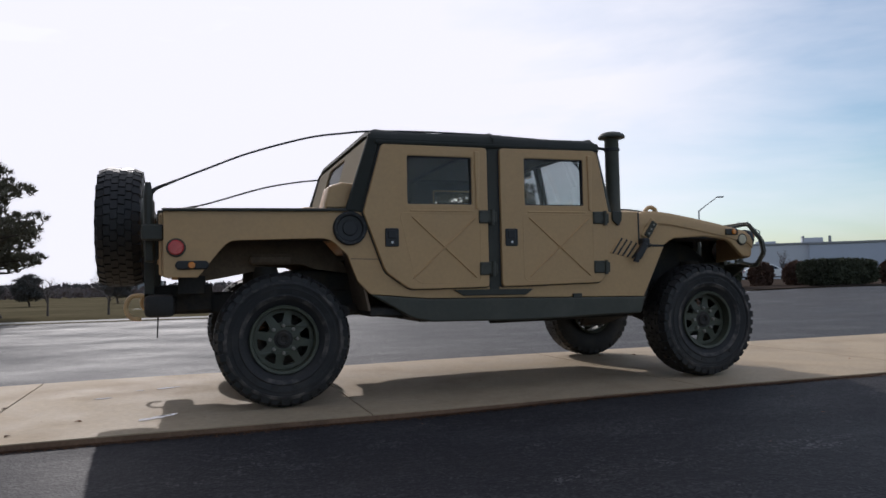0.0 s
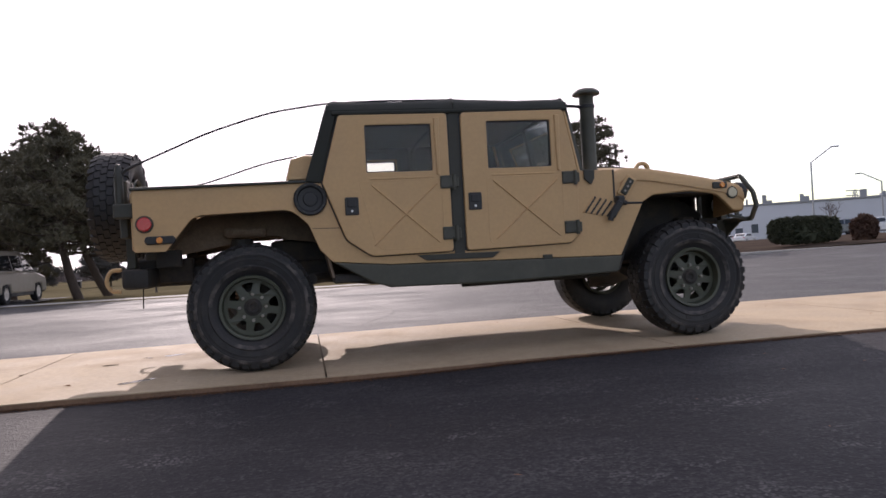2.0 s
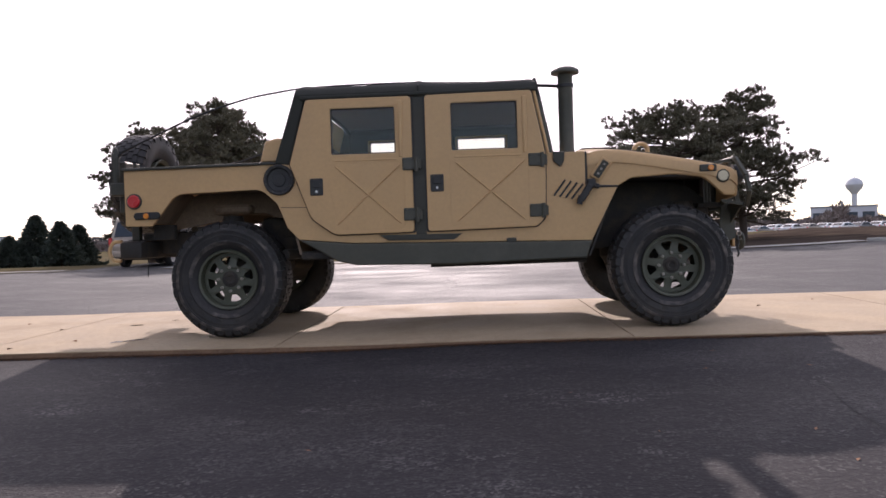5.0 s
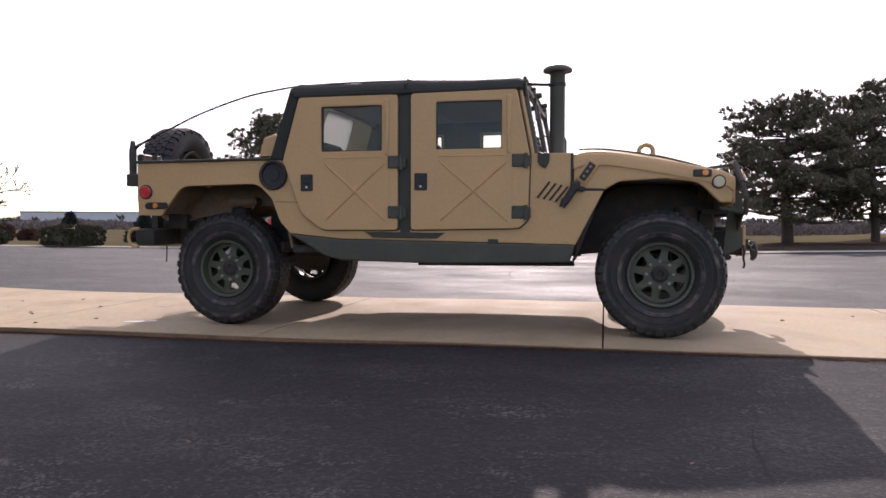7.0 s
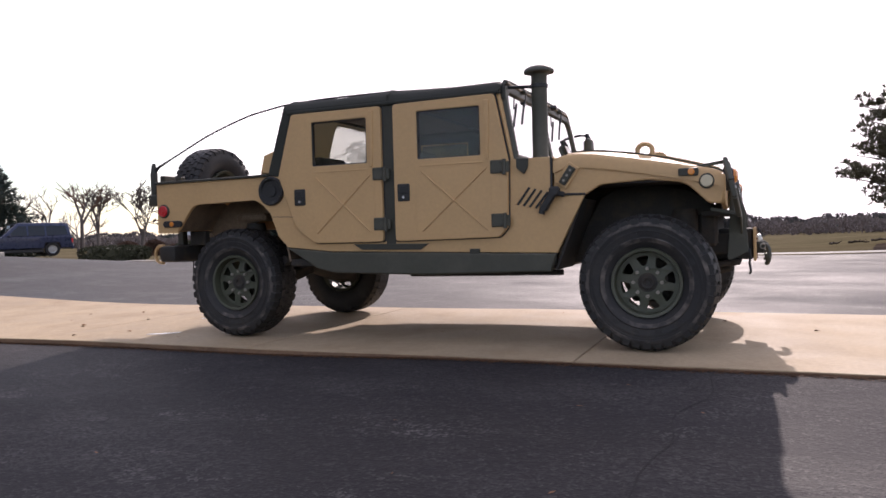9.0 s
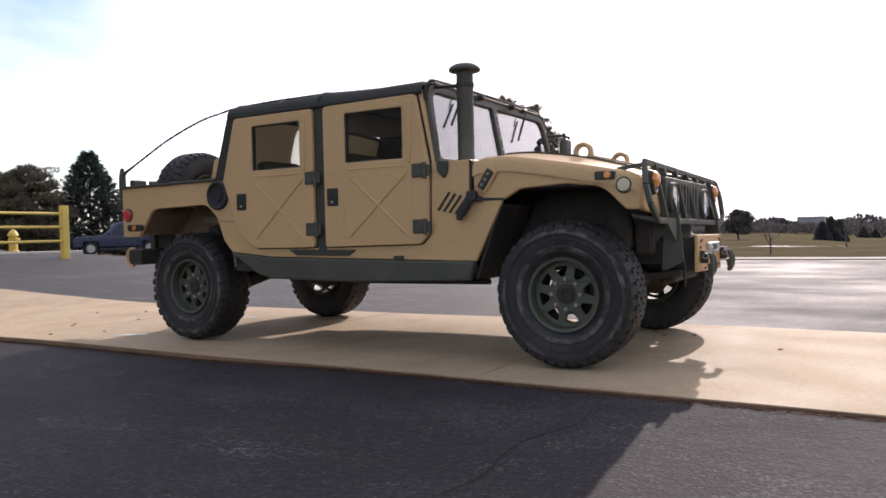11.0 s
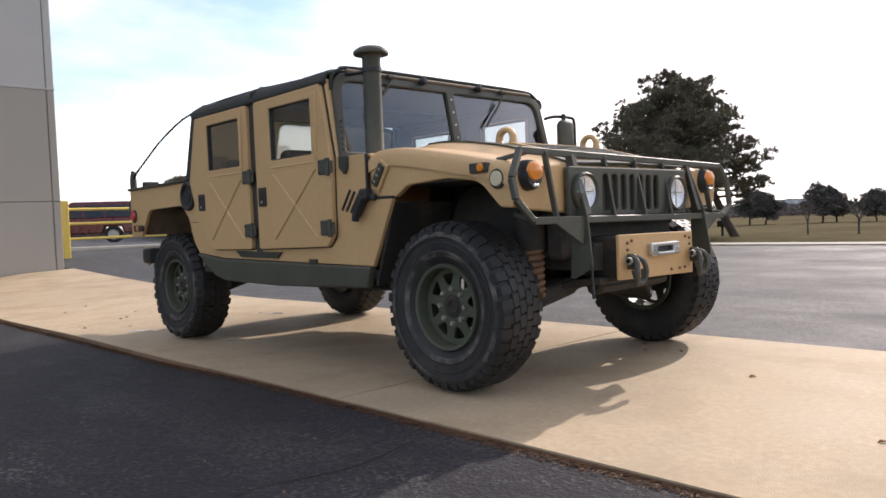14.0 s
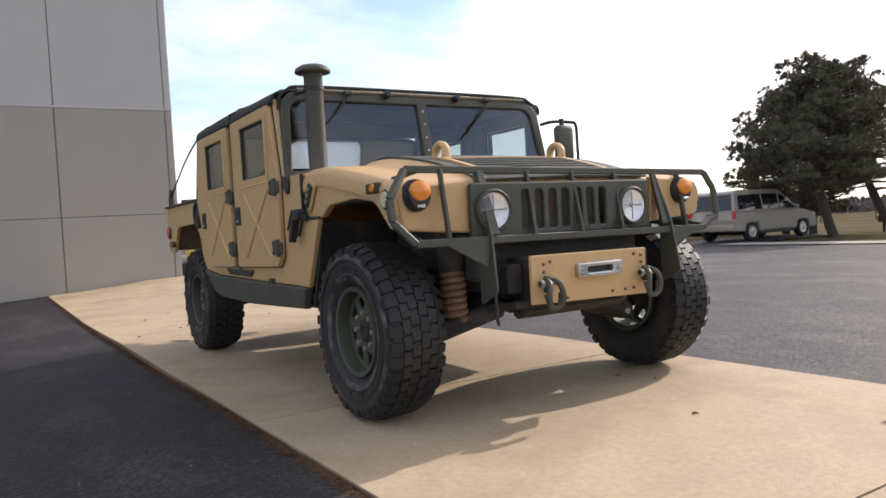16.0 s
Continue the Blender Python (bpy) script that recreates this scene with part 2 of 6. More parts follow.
def box(x0, x1, y0, y1, z0, z1, bevel=0.006, seg=1):
    bm = bmesh.new()
    bmesh.ops.create_cube(bm, size=1, matrix=Matrix.Translation(((x0 + x1) / 2, (y0 + y1) / 2, (z0 + z1) / 2)) @ Matrix.Diagonal((x1 - x0, y1 - y0, z1 - z0, 1)))
    if bevel:
        bmesh.ops.bevel(bm, geom=bm.edges[:], offset=bevel, segments=seg, affect="EDGES", profile=0.5)
    return bm


def lathe(profile, n=32, m=None, closed=False):
    """Revolves (radius, height) about z."""
    bm = bmesh.new()
    rings = []
    for r, h in profile:
        rings.append([bm.verts.new((r * math.cos(2 * math.pi * i / n), r * math.sin(2 * math.pi * i / n), h)) for i in range(n)] if r > 1e-6 else [bm.verts.new((0, 0, h))])
    pairs = list(zip(rings, rings[1:])) + ([(rings[-1], rings[0])] if closed else [])
    for a, b in pairs:
        for i in range(n):
            j = (i + 1) % n
            if len(a) == 1 and len(b) == 1:
                continue
            if len(a) == 1:
                bm.faces.new((a[0], b[i], b[j]))
            elif len(b) == 1:
                bm.faces.new((a[i], b[0], a[j]))
            else:
                bm.faces.new((a[i], a[j], b[j], b[i]))
    bmesh.ops.recalc_face_normals(bm, faces=bm.faces[:])
    if m is not None:
        bm.transform(m)
    return bm


def tube(points, radius, n=10, closed=False, taper=None):
    """Round bar along a line of points."""
    bm = bmesh.new()
    pts = [Vector(p) for p in points]
    rings, up = [], None
    for i, p in enumerate(pts):
        if closed:
            d = pts[(i + 1) % len(pts)] - pts[i - 1]
        else:
            d = pts[min(i + 1, len(pts) - 1)] - pts[max(i - 1, 0)]
        d.normalize()
        if up is None:
            up = d.orthogonal().normalized()
        up = (up - d * up.dot(d)).normalized()
        w = d.cross(up)
        r = radius if taper is None else radius + (taper - radius) * i / max(len(pts) - 1, 1)
        rings.append([bm.verts.new(p + (up * math.cos(2 * math.pi * k / n) + w * math.sin(2 * math.pi * k / n)) * r) for k in range(n)])
    for a, b in list(zip(rings, rings[1:])) + ([(rings[-1], rings[0])] if closed else []):
        for k in range(n):
            bm.faces.new((a[k], a[(k + 1) % n], b[(k + 1) % n], b[k]))
    if not closed:
        bm.faces.new(rings[0][::-1])
        bm.faces.new(rings[-1])
    bmesh.ops.recalc_face_normals(bm, faces=bm.faces[:])
    return bm


def arc_points(points, steps=8):
    """Smooth line through the points (Catmull-Rom)."""
    p = [Vector(q) for q in points]
    p = [p[0] * 2 - p[1], *p, p[-1] * 2 - p[-2]]
    out = []
    for i in range(1, len(p) - 2):
        for k in range(steps):
            t = k / steps
            out.append(0.5 * (2 * p[i] + (p[i + 1] - p[i - 1]) * t + (2 * p[i - 1] - 5 * p[i] + 4 * p[i + 1] - p[i + 2]) * t * t + (3 * p[i] - p[i - 1] - 3 * p[i + 1] + p[i + 2]) * t ** 3))
    out.append(p[-2])
    return out


def join(*bms):
    out = bmesh.new()
    for b in bms:
        me = b if isinstance(b, bpy.types.Mesh) else mesh_of(b)
        out.from_mesh(me)
        bpy.data.meshes.remove(me)
    return out


def bar(a, b, w, h=None, bevel=0.003):
    """Square bar from a to b."""
    a, b = Vector(a), Vector(b)
    bm = box(-w / 2, w / 2, -(h or w) / 2, (h or w) / 2, 0, (b - a).length, bevel)
    bm.transform(Matrix.Translation(a) @ (b - a).to_track_quat("Z", "Y").to_matrix().to_4x4())
    return bm


def disc(radius, y, thick, x, z, n=24, bevel=0.004, facing=-1):
    """Flat round button on a side wall at (x, y, z), standing out along y."""
    t = thick
    m = Matrix.Translation((x, y, z)) @ Matrix.Rotation(radians(90 if facing < 0 else -90), 4, "X")
    return lathe([(0, 0), (radius, 0), (radius, t - bevel), (radius - bevel, t), (0, t)], n, m)


# ---------------------------------------------------------------- the lie of the land
def ease(v):
    v = min(max(v, 0), 1)
    return v * v * (3 - 2 * v)


EDGE = -1.445  # near edge of the concrete strip


def ground_z(x, y):
    """Height of the paved ground: level round the truck, up to the building, falling away beyond the lot."""
    t = min(max((-x - 2.2) / 7.5, 0), 1)
    strip_z = -0.012 * ease((2.2 - x) / 1.5) - 0.038 * ease((-0.8 - x) / 3.5) + (0.10 + 0.17 * ease((y - EDGE) / 2.5)) * t ** 1.35
    u = min(max((-x - 9.7) / 8, 0), 1)
    low = ease((y - 5) / 11) * ease((x + 40) / 8)
    z = (strip_z + 0.41 * u * (2 - u)) * (1 - low)
    d = min(max(EDGE - y, 0), 9)
    z -= 0.062 * d * (1 - 0.03 * d)
    if y < EDGE:
        z -= (0.008 + 0.020 * ease((2.6 - x) / 2.2)) * (1 - 0.8 * ease((-2 - x) / 4.0))
    e = min(max((x - 10) / 12, 0), 1)
    z += 0.36 * e * e * (3 - 2 * e)
    z -= 0.04 * min(max((y - 1.3) / 8, 0), 1)
    z -= (0.11 * low + 0.45 * ease((y - 22) / 18) * ease((x + 40) / 8)) * (1 - ease((x - 4) / 8))
    return z


# ---------------------------------------------------------------- the truck
truck = thing("military_truck", "tan four-door military truck with olive canvas top on concrete", "truck")
HALF = 1.03  # door skin from the middle line


def wheel_parts(centre, outward, parent, tyre_seed=0, label="olive eight-spoke steel rim"):
    """Wheel about the y axis: rim, with tyre, hub and nuts as its pieces. outward: -1 or 1 along y."""
    m = Matrix.Translation(centre) @ Matrix.Rotation(radians(90 if outward < 0 else -90), 4, "X")
    if outward == 2:
        m = Matrix.Translation(centre) @ Matrix.Rotation(radians(-90), 4, "Y")
    rings = [(0.205, 0.125), (0.222, 0.128), (0.226, 0.112), (0.208, 0.095), (0.198, 0.02), (0.19, -0.13), (0.215, -0.15), (0.22, -0.14), (0.2, -0.12), (0.206, 0.02), (0.2, 0.1)]
    barrel = lathe(rings, 40, None, True)
    holes = []
    for k in range(8):
        a = 2 * math.pi * k / 8 + 0.2
        quad = [(0.172 * math.cos(a + d), 0.172 * math.sin(a + d)) for d in (-0.25, -0.1, 0.1, 0.25)] + [(0.112 * math.cos(a + d), 0.112 * math.sin(a + d)) for d in (0.12, -0.12)]
        holes.append([(x, y) for x, y in rounded([(*q, 0.012) for q in quad], 3)])
    ring = [(0.2 * math.cos(2 * math.pi * i / 48), 0.2 * math.sin(2 * math.pi * i / 48)) for i in range(48)]
    dish = plate([ring, *holes], 0.014, 0.003, Matrix.Translation((0, 0, 0.055)))
    for v in dish.vertices:
        r = math.hypot(v.co.x, v.co.y)
        v.co.z += 0.035 * max(0, (0.13 - r) / 0.13)
    rim_bm = join(barrel, dish)
    rim_bm.transform(m)
    rim = part("wheel", rim_bm, RIM, parent, label)
    hub = lathe([(0, 0.066), (0.020, 0.067), (0.026, 0.078), (0.040, 0.080), (0.046, 0.076), (0.048, 0.070), (0.062, 0.068), (0.066, 0.055), (0.072, -0.1), (0, -0.1)], 24, m)
    part("hub", hub, UNDER, rim, "dusty dark axle hub with a hollow middle")
    nuts = lathe([(0, 0.079), (0.009, 0.079), (0.0125, 0.075), (0.0125, 0.055), (0, 0.055)], 6)
    nut_me = smooth(mesh_of(nuts, "lug_nut"))
    for k in range(8):
        a = 2 * math.pi * k / 8
        nut = part("lug_nut", nut_me, NUT, rim, "pale worn lug nut")
        nut.matrix_basis = m @ Matrix.Translation((0.090 * math.cos(a), 0.090 * math.sin(a), 0.006))
    # tyre: carcass and staggered lugs
    prof = [(0.222, 0.118), (0.25, 0.138), (0.272, 0.150), (0.276, 0.155), (0.292, 0.158), (0.297, 0.155), (0.335, 0.163), (0.338, 0.159), (0.352, 0.159), (0.355, 0.163), (0.385, 0.158), (0.412, 0.145), (0.424, 0.118), (0.430, 0.05),
            (0.430, -0.05), (0.424, -0.118), (0.412, -0.145), (0.385, -0.158), (0.335, -0.163), (0.29, -0.156), (0.25, -0.138), (0.222, -0.118), (0.212, -0.08), (0.21, 0), (0.212, 0.08)]
    carcass = [lathe(prof, 56, None, True)]
    bms = []
    count = 38
    for k in range(count):
        for s in (-1, 1):
            a = 2 * math.pi * (k + (0.5 if s > 0 else 0)) / count
            long_lug = k % 2 == 0
            for (z0, z1, r0, r1, w, skew, tip) in ((0.101, 0.166 if long_lug else 0.158, 0.392, 0.4375, 0.054 if long_lug else 0.048, 0.0, 0.020),
                                                   (0.051, 0.101, 0.420, 0.4390, 0.0645, 0.045, 0.0), (0.001, 0.053, 0.420, 0.4398, 0.0645, -0.035, 0.0)):
                b = bmesh.new()
                bmesh.ops.create_cube(b, size=1, matrix=Matrix.Diagonal((r1 - r0, w, z1 - z0, 1)))
                for v in b.verts:
                    if v.co.x > 0:
                        v.co.y *= 0.94
                        v.co.z *= 0.93
                    if tip and v.co.z > 0:
                        v.co.x -= tip if v.co.x > 0 else 0.012
                        v.co.y *= 0.88
                if s < 0:
                    for v in b.verts:
                        v.co.z = -v.co.z
                    bmesh.ops.reverse_faces(b, faces=b.faces[:])
                b.transform(Matrix.Rotation(s * (0.10 if not tip else 0.05), 4, "X"))
                b.transform(Matrix.Rotation(a + skew, 4, "Z") @ Matrix.Translation(((r0 + r1) / 2, 0, s * (z0 + z1) / 2)))
                bms.append(b)
    # raised letters' ring as plain bars on the sidewall
    for k in range(14):
        if k % 7 in (0, 6):
            continue
        a = 2 * math.pi * k / 14
        b = box(-0.012, 0.012, -0.022, 0.022, -0.002, 0.003, 0.001)
        b.transform(Matrix.Rotation(a, 4, "Z") @ Matrix.Translation((0.31, 0, 0.16)))
        carcass.append(b)
    tyre = join(*carcass)
    bmesh.ops.scale(tyre, vec=(1, 1, 0.91), verts=tyre.verts[:])
    tyre.transform(m)
    part("tyre", tyre, RUBBER, rim, "worn black mud-terrain tyre with dusty sidewall")
    band = lathe([(0.362, 0.1505), (0.366, 0.1535), (0.384, 0.1490), (0.388, 0.144), (0.384, 0.140), (0.366, 0.144)], 56, m, True)
    part("sidewall_band", band, SCUFFED, rim, "pale scuffed ring on the tyre sidewall")
    inner = lathe([(0.262, 0.134), (0.266, 0.1375), (0.288, 0.1465), (0.292, 0.144), (0.288, 0.139), (0.266, 0.130)], 56, m, True)
    part("sidewall_band", inner, SCUFFED, rim, "pale scuffed ring on the tyre sidewall")
    lugs = join(*bms)
    bmesh.ops.scale(lugs, vec=(1, 1, 0.91), verts=lugs.verts[:])
    lugs.transform(m)
    tagged(part("tread", lugs, TREAD, rim, "chunky staggered tread lugs"), kind="stuff")
    return rim


R = 0.44
for wx in (0.035, 3.31):
    for wy in (-0.84, 0.85) if wx < 1 else (-0.90, 0.95):
        wheel_parts((wx + (0.035 if wx > 1 and wy > 0 else 0), wy, R + (0.004 if wx > 1 else -0.010)), -1 if wy < 0 else 1, truck, int(wx * 10 + wy * 3))


ARCH_R = [(-0.50, 0.845, 0.02), (-0.315, 1.075, 0.13), (0.33, 1.09, 0.16), (0.445, 0.98, 0.06), (0.515, 0.80, 0.03), (0.60, 0.712)]
BODY = [(-0.70, 0.848, 0.01), *ARCH_R, (1.0, 0.675), (2.735, 0.645), (2.925, 1.02), (2.70, 1.025), (2.70, 1.287, 0.01), (0.42, 1.272), (-0.70, 1.262, 0.01)]
ROCKER = [(0.60, 0.708), (1.0, 0.671), (2.735, 0.641), (2.695, 0.52), (1.75, 0.498), (1.02, 0.512), (0.88, 0.545)]
REAR_DOOR = [(0.685, 1.728, 0.03), (1.452, 1.728, 0.03), (1.452, 0.742, 0.03), (0.87, 0.738, 0.12), (0.70, 0.86, 0.10), (0.553, 1.262, 0.03)]
REAR_WIN = [(0.862, 1.654, 0.01), (1.332, 1.654, 0.01), (1.332, 1.322, 0.01), (0.862, 1.322, 0.01)]
FRONT_DOOR = [(1.552, 1.73, 0.03), (2.322, 1.738, 0.03), (2.415, 1.27, 0.03), (2.405, 0.82, 0.08), (2.34, 0.757, 0.05), (1.552, 0.742, 0.03)]
FRONT_WIN = [(1.740, 1.664, 0.01), (2.217, 1.664, 0.01), (2.217, 1.324, 0.01), (1.740, 1.324, 0.01)]
FENDER = [(2.715, 1.03), (2.93, 1.027, 0.04), (3.03, 1.085, 0.08), (3.33, 1.102, 0.2), (3.555, 1.075, 0.18), (3.69, 0.94, 0.04), (3.765, 0.936, 0.02), (3.785, 1.03, 0.05), (3.74, 1.13, 0.05), (3.62, 1.155), (3.30, 1.225), (2.9, 1.275), (2.715, 1.278)]


def inset(win, d):
    cx, cz = sum(p[0] for p in win) / len(win), sum(p[1] for p in win) / len(win)
    return [(x + (d if x < cx else -d), z + (d if z < cz else -d), 0.012) for x, z, *_ in win]


for s in (-1, 1):
    who = "body_side"
    part(who, side([rounded(BODY)], s * (HALF - 0.025), 0.03), TAN, truck)
    part("rocker_guard", side([rounded(ROCKER)], s * (HALF - 0.012), 0.05, 0.012), OLIVE, truck, "dark olive armoured rocker panel")
    part("body_step", side([rounded([(1.19, 0.728), (1.80, 0.722), (1.74, 0.680), (1.26, 0.686)])], s * (HALF - 0.003), 0.016), DARK_OLIVE, truck, "dark step strip under the doors")
    part("drain_cover", box(2.12, 2.19, s * HALF - 0.012, s * HALF + 0.012, 0.645, 0.68, 0.003), DARK_OLIVE, truck)
    part("door_pillar", side([rounded([(1.464, 0.70), (1.541, 0.70), (1.541, 1.78), (1.464, 1.78)])], s * (HALF - 0.03), 0.05), DARK_OLIVE, truck, "olive pillar between the doors")
    # doors
    for outline, win, hx, hinge_x, x0, x1, xe in ((REAR_DOOR, REAR_WIN, 0.747, 1.425, 0.86, 1.40, 1.352), (FRONT_DOOR, FRONT_WIN, 1.628, 2.335, 1.74, 2.30, 2.25)):
        y = s * (HALF + 0.002)
        door = part("door", side([rounded(outline), rounded(inset(win, -0.0))], y, 0.04, 0.006), TAN, truck, "tan metal door with pressed X and a square window")
        # dark gasket behind the door edge
        grow = [(px, pz, *r) for px, pz, *r in outline]
        cx, cz = sum(p[0] for p in grow) / len(grow), sum(p[1] for p in grow) / len(grow)
        gask = [(cx + (px - cx) * 1.028, cz + (pz - cz) * 1.016, *r) for px, pz, *r in grow]
        part("door_seal", side([rounded(gask), rounded(inset(win, -0.02))], y - s * 0.018, 0.02, 0.003), BLACK, door, "black rubber door seal")
        part("window_frame", side([rounded(inset(win, -0.004)), rounded(inset(win, 0.007))], y - s * 0.006, 0.034, 0.002), BLACK, door, "dark window rubber")
        pane = part("pane", side([rounded(inset(win, 0.0))], y - s * 0.004, 0.005, 0.0), PANE, door, "clear door window")
        pane.visible_shadow = False
        # pressed rib beside the window and the pressed panel under it
        part("door_rib", side([rounded([(xe, 1.70, 0.01), (xe + 0.042, 1.70, 0.01), (xe + 0.03, 1.29, 0.01), (xe + 0.006, 1.29, 0.01)])], y + s * 0.02, 0.024, 0.008), TAN, door)
        part("belt_ridge", bar((x0 + 0.02, y + s * 0.0175, 1.276), (x1 - 0.06, y + s * 0.0175, 1.276), 0.012, 0.014, 0.004), TAN, door)
        bx0, bx1, bz0, bz1 = x0 + 0.03, x1 - 0.04, 0.81, 1.235
        part("pressed_rib", bar((bx0, y + s * 0.0137, bz0), (bx1, y + s * 0.0137, bz1), 0.030, 0.0125, 0.006), TAN, door)
        part("pressed_rib", bar((bx0, y + s * 0.0135, bz1), (bx1, y + s * 0.0135, bz0), 0.030, 0.0125, 0.006), TAN, door)
        border = [(bx0 - 0.05, 0.775, 0.05), (bx1 + 0.035, 0.775, 0.04), (bx1 + 0.035, 1.262, 0.03), (bx0 - 0.05, 1.262, 0.03)]
        if outline is REAR_DOOR:
            border = [(bx0 + 0.02, 0.775, 0.08), (bx1 + 0.035, 0.775, 0.04), (bx1 + 0.035, 1.262, 0.03), (bx0 - 0.09, 1.262, 0.03)]
        cx, cz = sum(p[0] for p in border) / 4, sum(p[1] for p in border) / 4
        inner = [(cx + (a - cx) * 0.972, cz + (b - cz) * 0.972, r) for a, b, r in border]
        part("pressed_border", side([rounded(border), rounded(inner)], y + s * 0.0166, 0.010, 0.003), TAN, door)
        # latch handle
        handle = part("door_handle", side([rounded([(hx - 0.048, 1.03, 0.012), (hx + 0.048, 1.03, 0.012), (hx + 0.048, 1.155, 0.012), (hx - 0.048, 1.155, 0.012)])], y + s * 0.019, 0.018, 0.005), BLACK, door, "black paddle door latch")
        part("latch_paddle", box(hx - 0.03, hx + 0.028, y + s * 0.026 - 0.008, y + s * 0.026 + 0.008, 1.085, 1.14, 0.004), BLACK, handle)
        part("lock", disc(0.009, y + s * 0.028, 0.006, hx, 1.058, 12, 0.001, s), STEEL, handle, "steel keyhole")
        for hz in (0.872, 1.237):
            hinge = part("hinge", join(box(hinge_x - 0.045, hinge_x + 0.05, y + s * 0.022 - 0.009, y + s * 0.022 + 0.009, hz - 0.046, hz + 0.046, 0.006),
                                       tube([(hinge_x + 0.055, y + s * 0.03, hz - 0.055), (hinge_x + 0.055, y + s * 0.03, hz + 0.05)], 0.014),
                                       box(hinge_x + 0.055, hinge_x + 0.09, y + s * 0.02 - 0.008, y + s * 0.02 + 0.008, hz - 0.04, hz + 0.035, 0.005)), OLIVE, door, "dark olive steel hinge")
            for dx, dz in ((-0.03, 0.03), (-0.03, -0.03), (0.03, 0.03), (0.03, -0.03)):
                part("bolt", disc(0.007, y + s * 0.03, 0.006, hinge_x + dx, hz + dz, 8, 0.002, s), DARK_OLIVE, hinge)
    # fender skin and marker lamps
    part("fender_side", side([rounded(FENDER)], s * 0.978, 0.04, 0.01), TAN, truck)
    lamp = part("side_marker", join(side([rounded([(3.515, 1.112, 0.012), (3.635, 1.112, 0.012), (3.635, 1.162, 0.012), (3.515, 1.162, 0.012)])], s * 1.008, 0.03, 0.006)), DARK_OLIVE, truck, "olive marker lamp housing")
    part("lens", disc(0.021, s * 1.02, 0.014, 3.592, 1.137, 20, 0.005, s), AMBER, lamp, "round amber lens")
    refl = part("reflector", disc(0.048, s * 1.0, 0.012, 3.682, 1.078, 28, 0.004, s), DARK_OLIVE, truck, "olive reflector ring")
    part("lens", disc(0.037, s * 1.006, 0.012, 3.682, 1.078, 28, 0.004, s), CREAM, refl, "cream round reflector")
    # hood side latch, its rubber strap and louvres
    well = part("latch_recess", bar((2.765, s * 1.008, 1.085), (2.86, s * 1.008, 1.225), 0.016, 0.085, 0.006), TAN, truck)
    latch = part("hood_latch", bar((2.775, s * 1.022, 1.10), (2.85, s * 1.022, 1.21), 0.018, 0.05, 0.005), DARK_OLIVE, truck, "dark hood latch catch with holes")
    for f in (0.2, 0.5, 0.8):
        part("latch_hole", disc(0.009, s * 1.030, 0.004, 2.775 + 0.075 * f, 1.10 + 0.11 * f, 12, 0.001, s), NUT, latch)
    part("latch_bracket", join(bar((2.655, s * 1.065, 0.93), (2.73, s * 1.07, 1.045), 0.04, 0.05, 0.008), bar((2.725, s * 1.045, 1.045), (2.795, s * 1.03, 1.03), 0.03, 0.034, 0.006), box(2.70, 2.765, s * 1.05 - 0.035, s * 1.05 + 0.035, 1.02, 1.085, 0.012),
                               bar((2.785, s * 1.022, 1.032), (2.93, s * 1.012, 1.028), 0.016, 0.016, 0.004), tube([(2.645, s * 1.065, 0.905), (2.660, s * 1.065, 0.965)], 0.022)), BLACK, truck, "black hood hold-down bracket")
    part("hood_seam", bar((2.705, s * 1.012, 1.03), (2.705, s * 1.012, 1.285), 0.014, 0.02, 0.002), BLACK, truck, "black gap beside the hood")
    for k in range(5):
        x = 2.455 + 0.042 * k
        lv = part("louvre", bar((x, s * 1.019, 0.975 - 0.009 * k), (x + 0.085, s * 1.019, 1.085 - 0.012 * k), 0.018, 0.014, 0.004), TAN, truck, "pressed louvre")
        part("louvre_slot", bar((x + 0.014, s * 1.0195, 0.973 - 0.009 * k), (x + 0.099, s * 1.0195, 1.087 - 0.012 * k), 0.016, 0.015, 0.002), BLACK, lv)
    # rear quarter: lamps and filler ring
    tail = part("tail_lamp", disc(0.058, s * 1.016, 0.016, -0.627, 1.032, 28, 0.004, s), DARK_OLIVE, truck, "dark tail lamp bezel")
    part("lens", disc(0.047, s * 1.026, 0.018, -0.627, 1.032, 28, 0.007, s), RED, tail, "round red lens")
    mark = part("rear_marker", side([rounded([(-0.62, 0.895, 0.02), (-0.445, 0.895, 0.02), (-0.43, 0.922, 0.015), (-0.445, 0.95, 0.02), (-0.62, 0.95, 0.02), (-0.635, 0.922, 0.015)])], s * 1.026, 0.022, 0.008), BLACK, truck, "black marker lamp housing")
    part("lens", disc(0.021, s * 1.034, 0.014, -0.535, 0.922, 20, 0.005, s), AMBER, mark, "round amber lens")
    ring = lathe([(0.114, -0.004), (0.114, 0.016), (0.106, 0.024), (0.09, 0.022), (0.082, 0.008), (0.05, 0.006), (0.046, 0.014), (0, 0.016)], 32, Matrix.Translation((0.465, s * 1.021, 1.155)) @ Matrix.Rotation(radians(90 if s < 0 else -90), 4, "X"))
    fill = part("filler_ring", ring, BLACK, truck, "black recessed round filler with bolts")
    for k in range(8):
        a = math.pi / 4 * k + 0.3
        part("bolt", disc(0.006, s * 1.043, 0.006, 0.465 + 0.098 * math.cos(a), 1.155 + 0.098 * math.sin(a), 8, 0.001, s), OLIVE, fill)
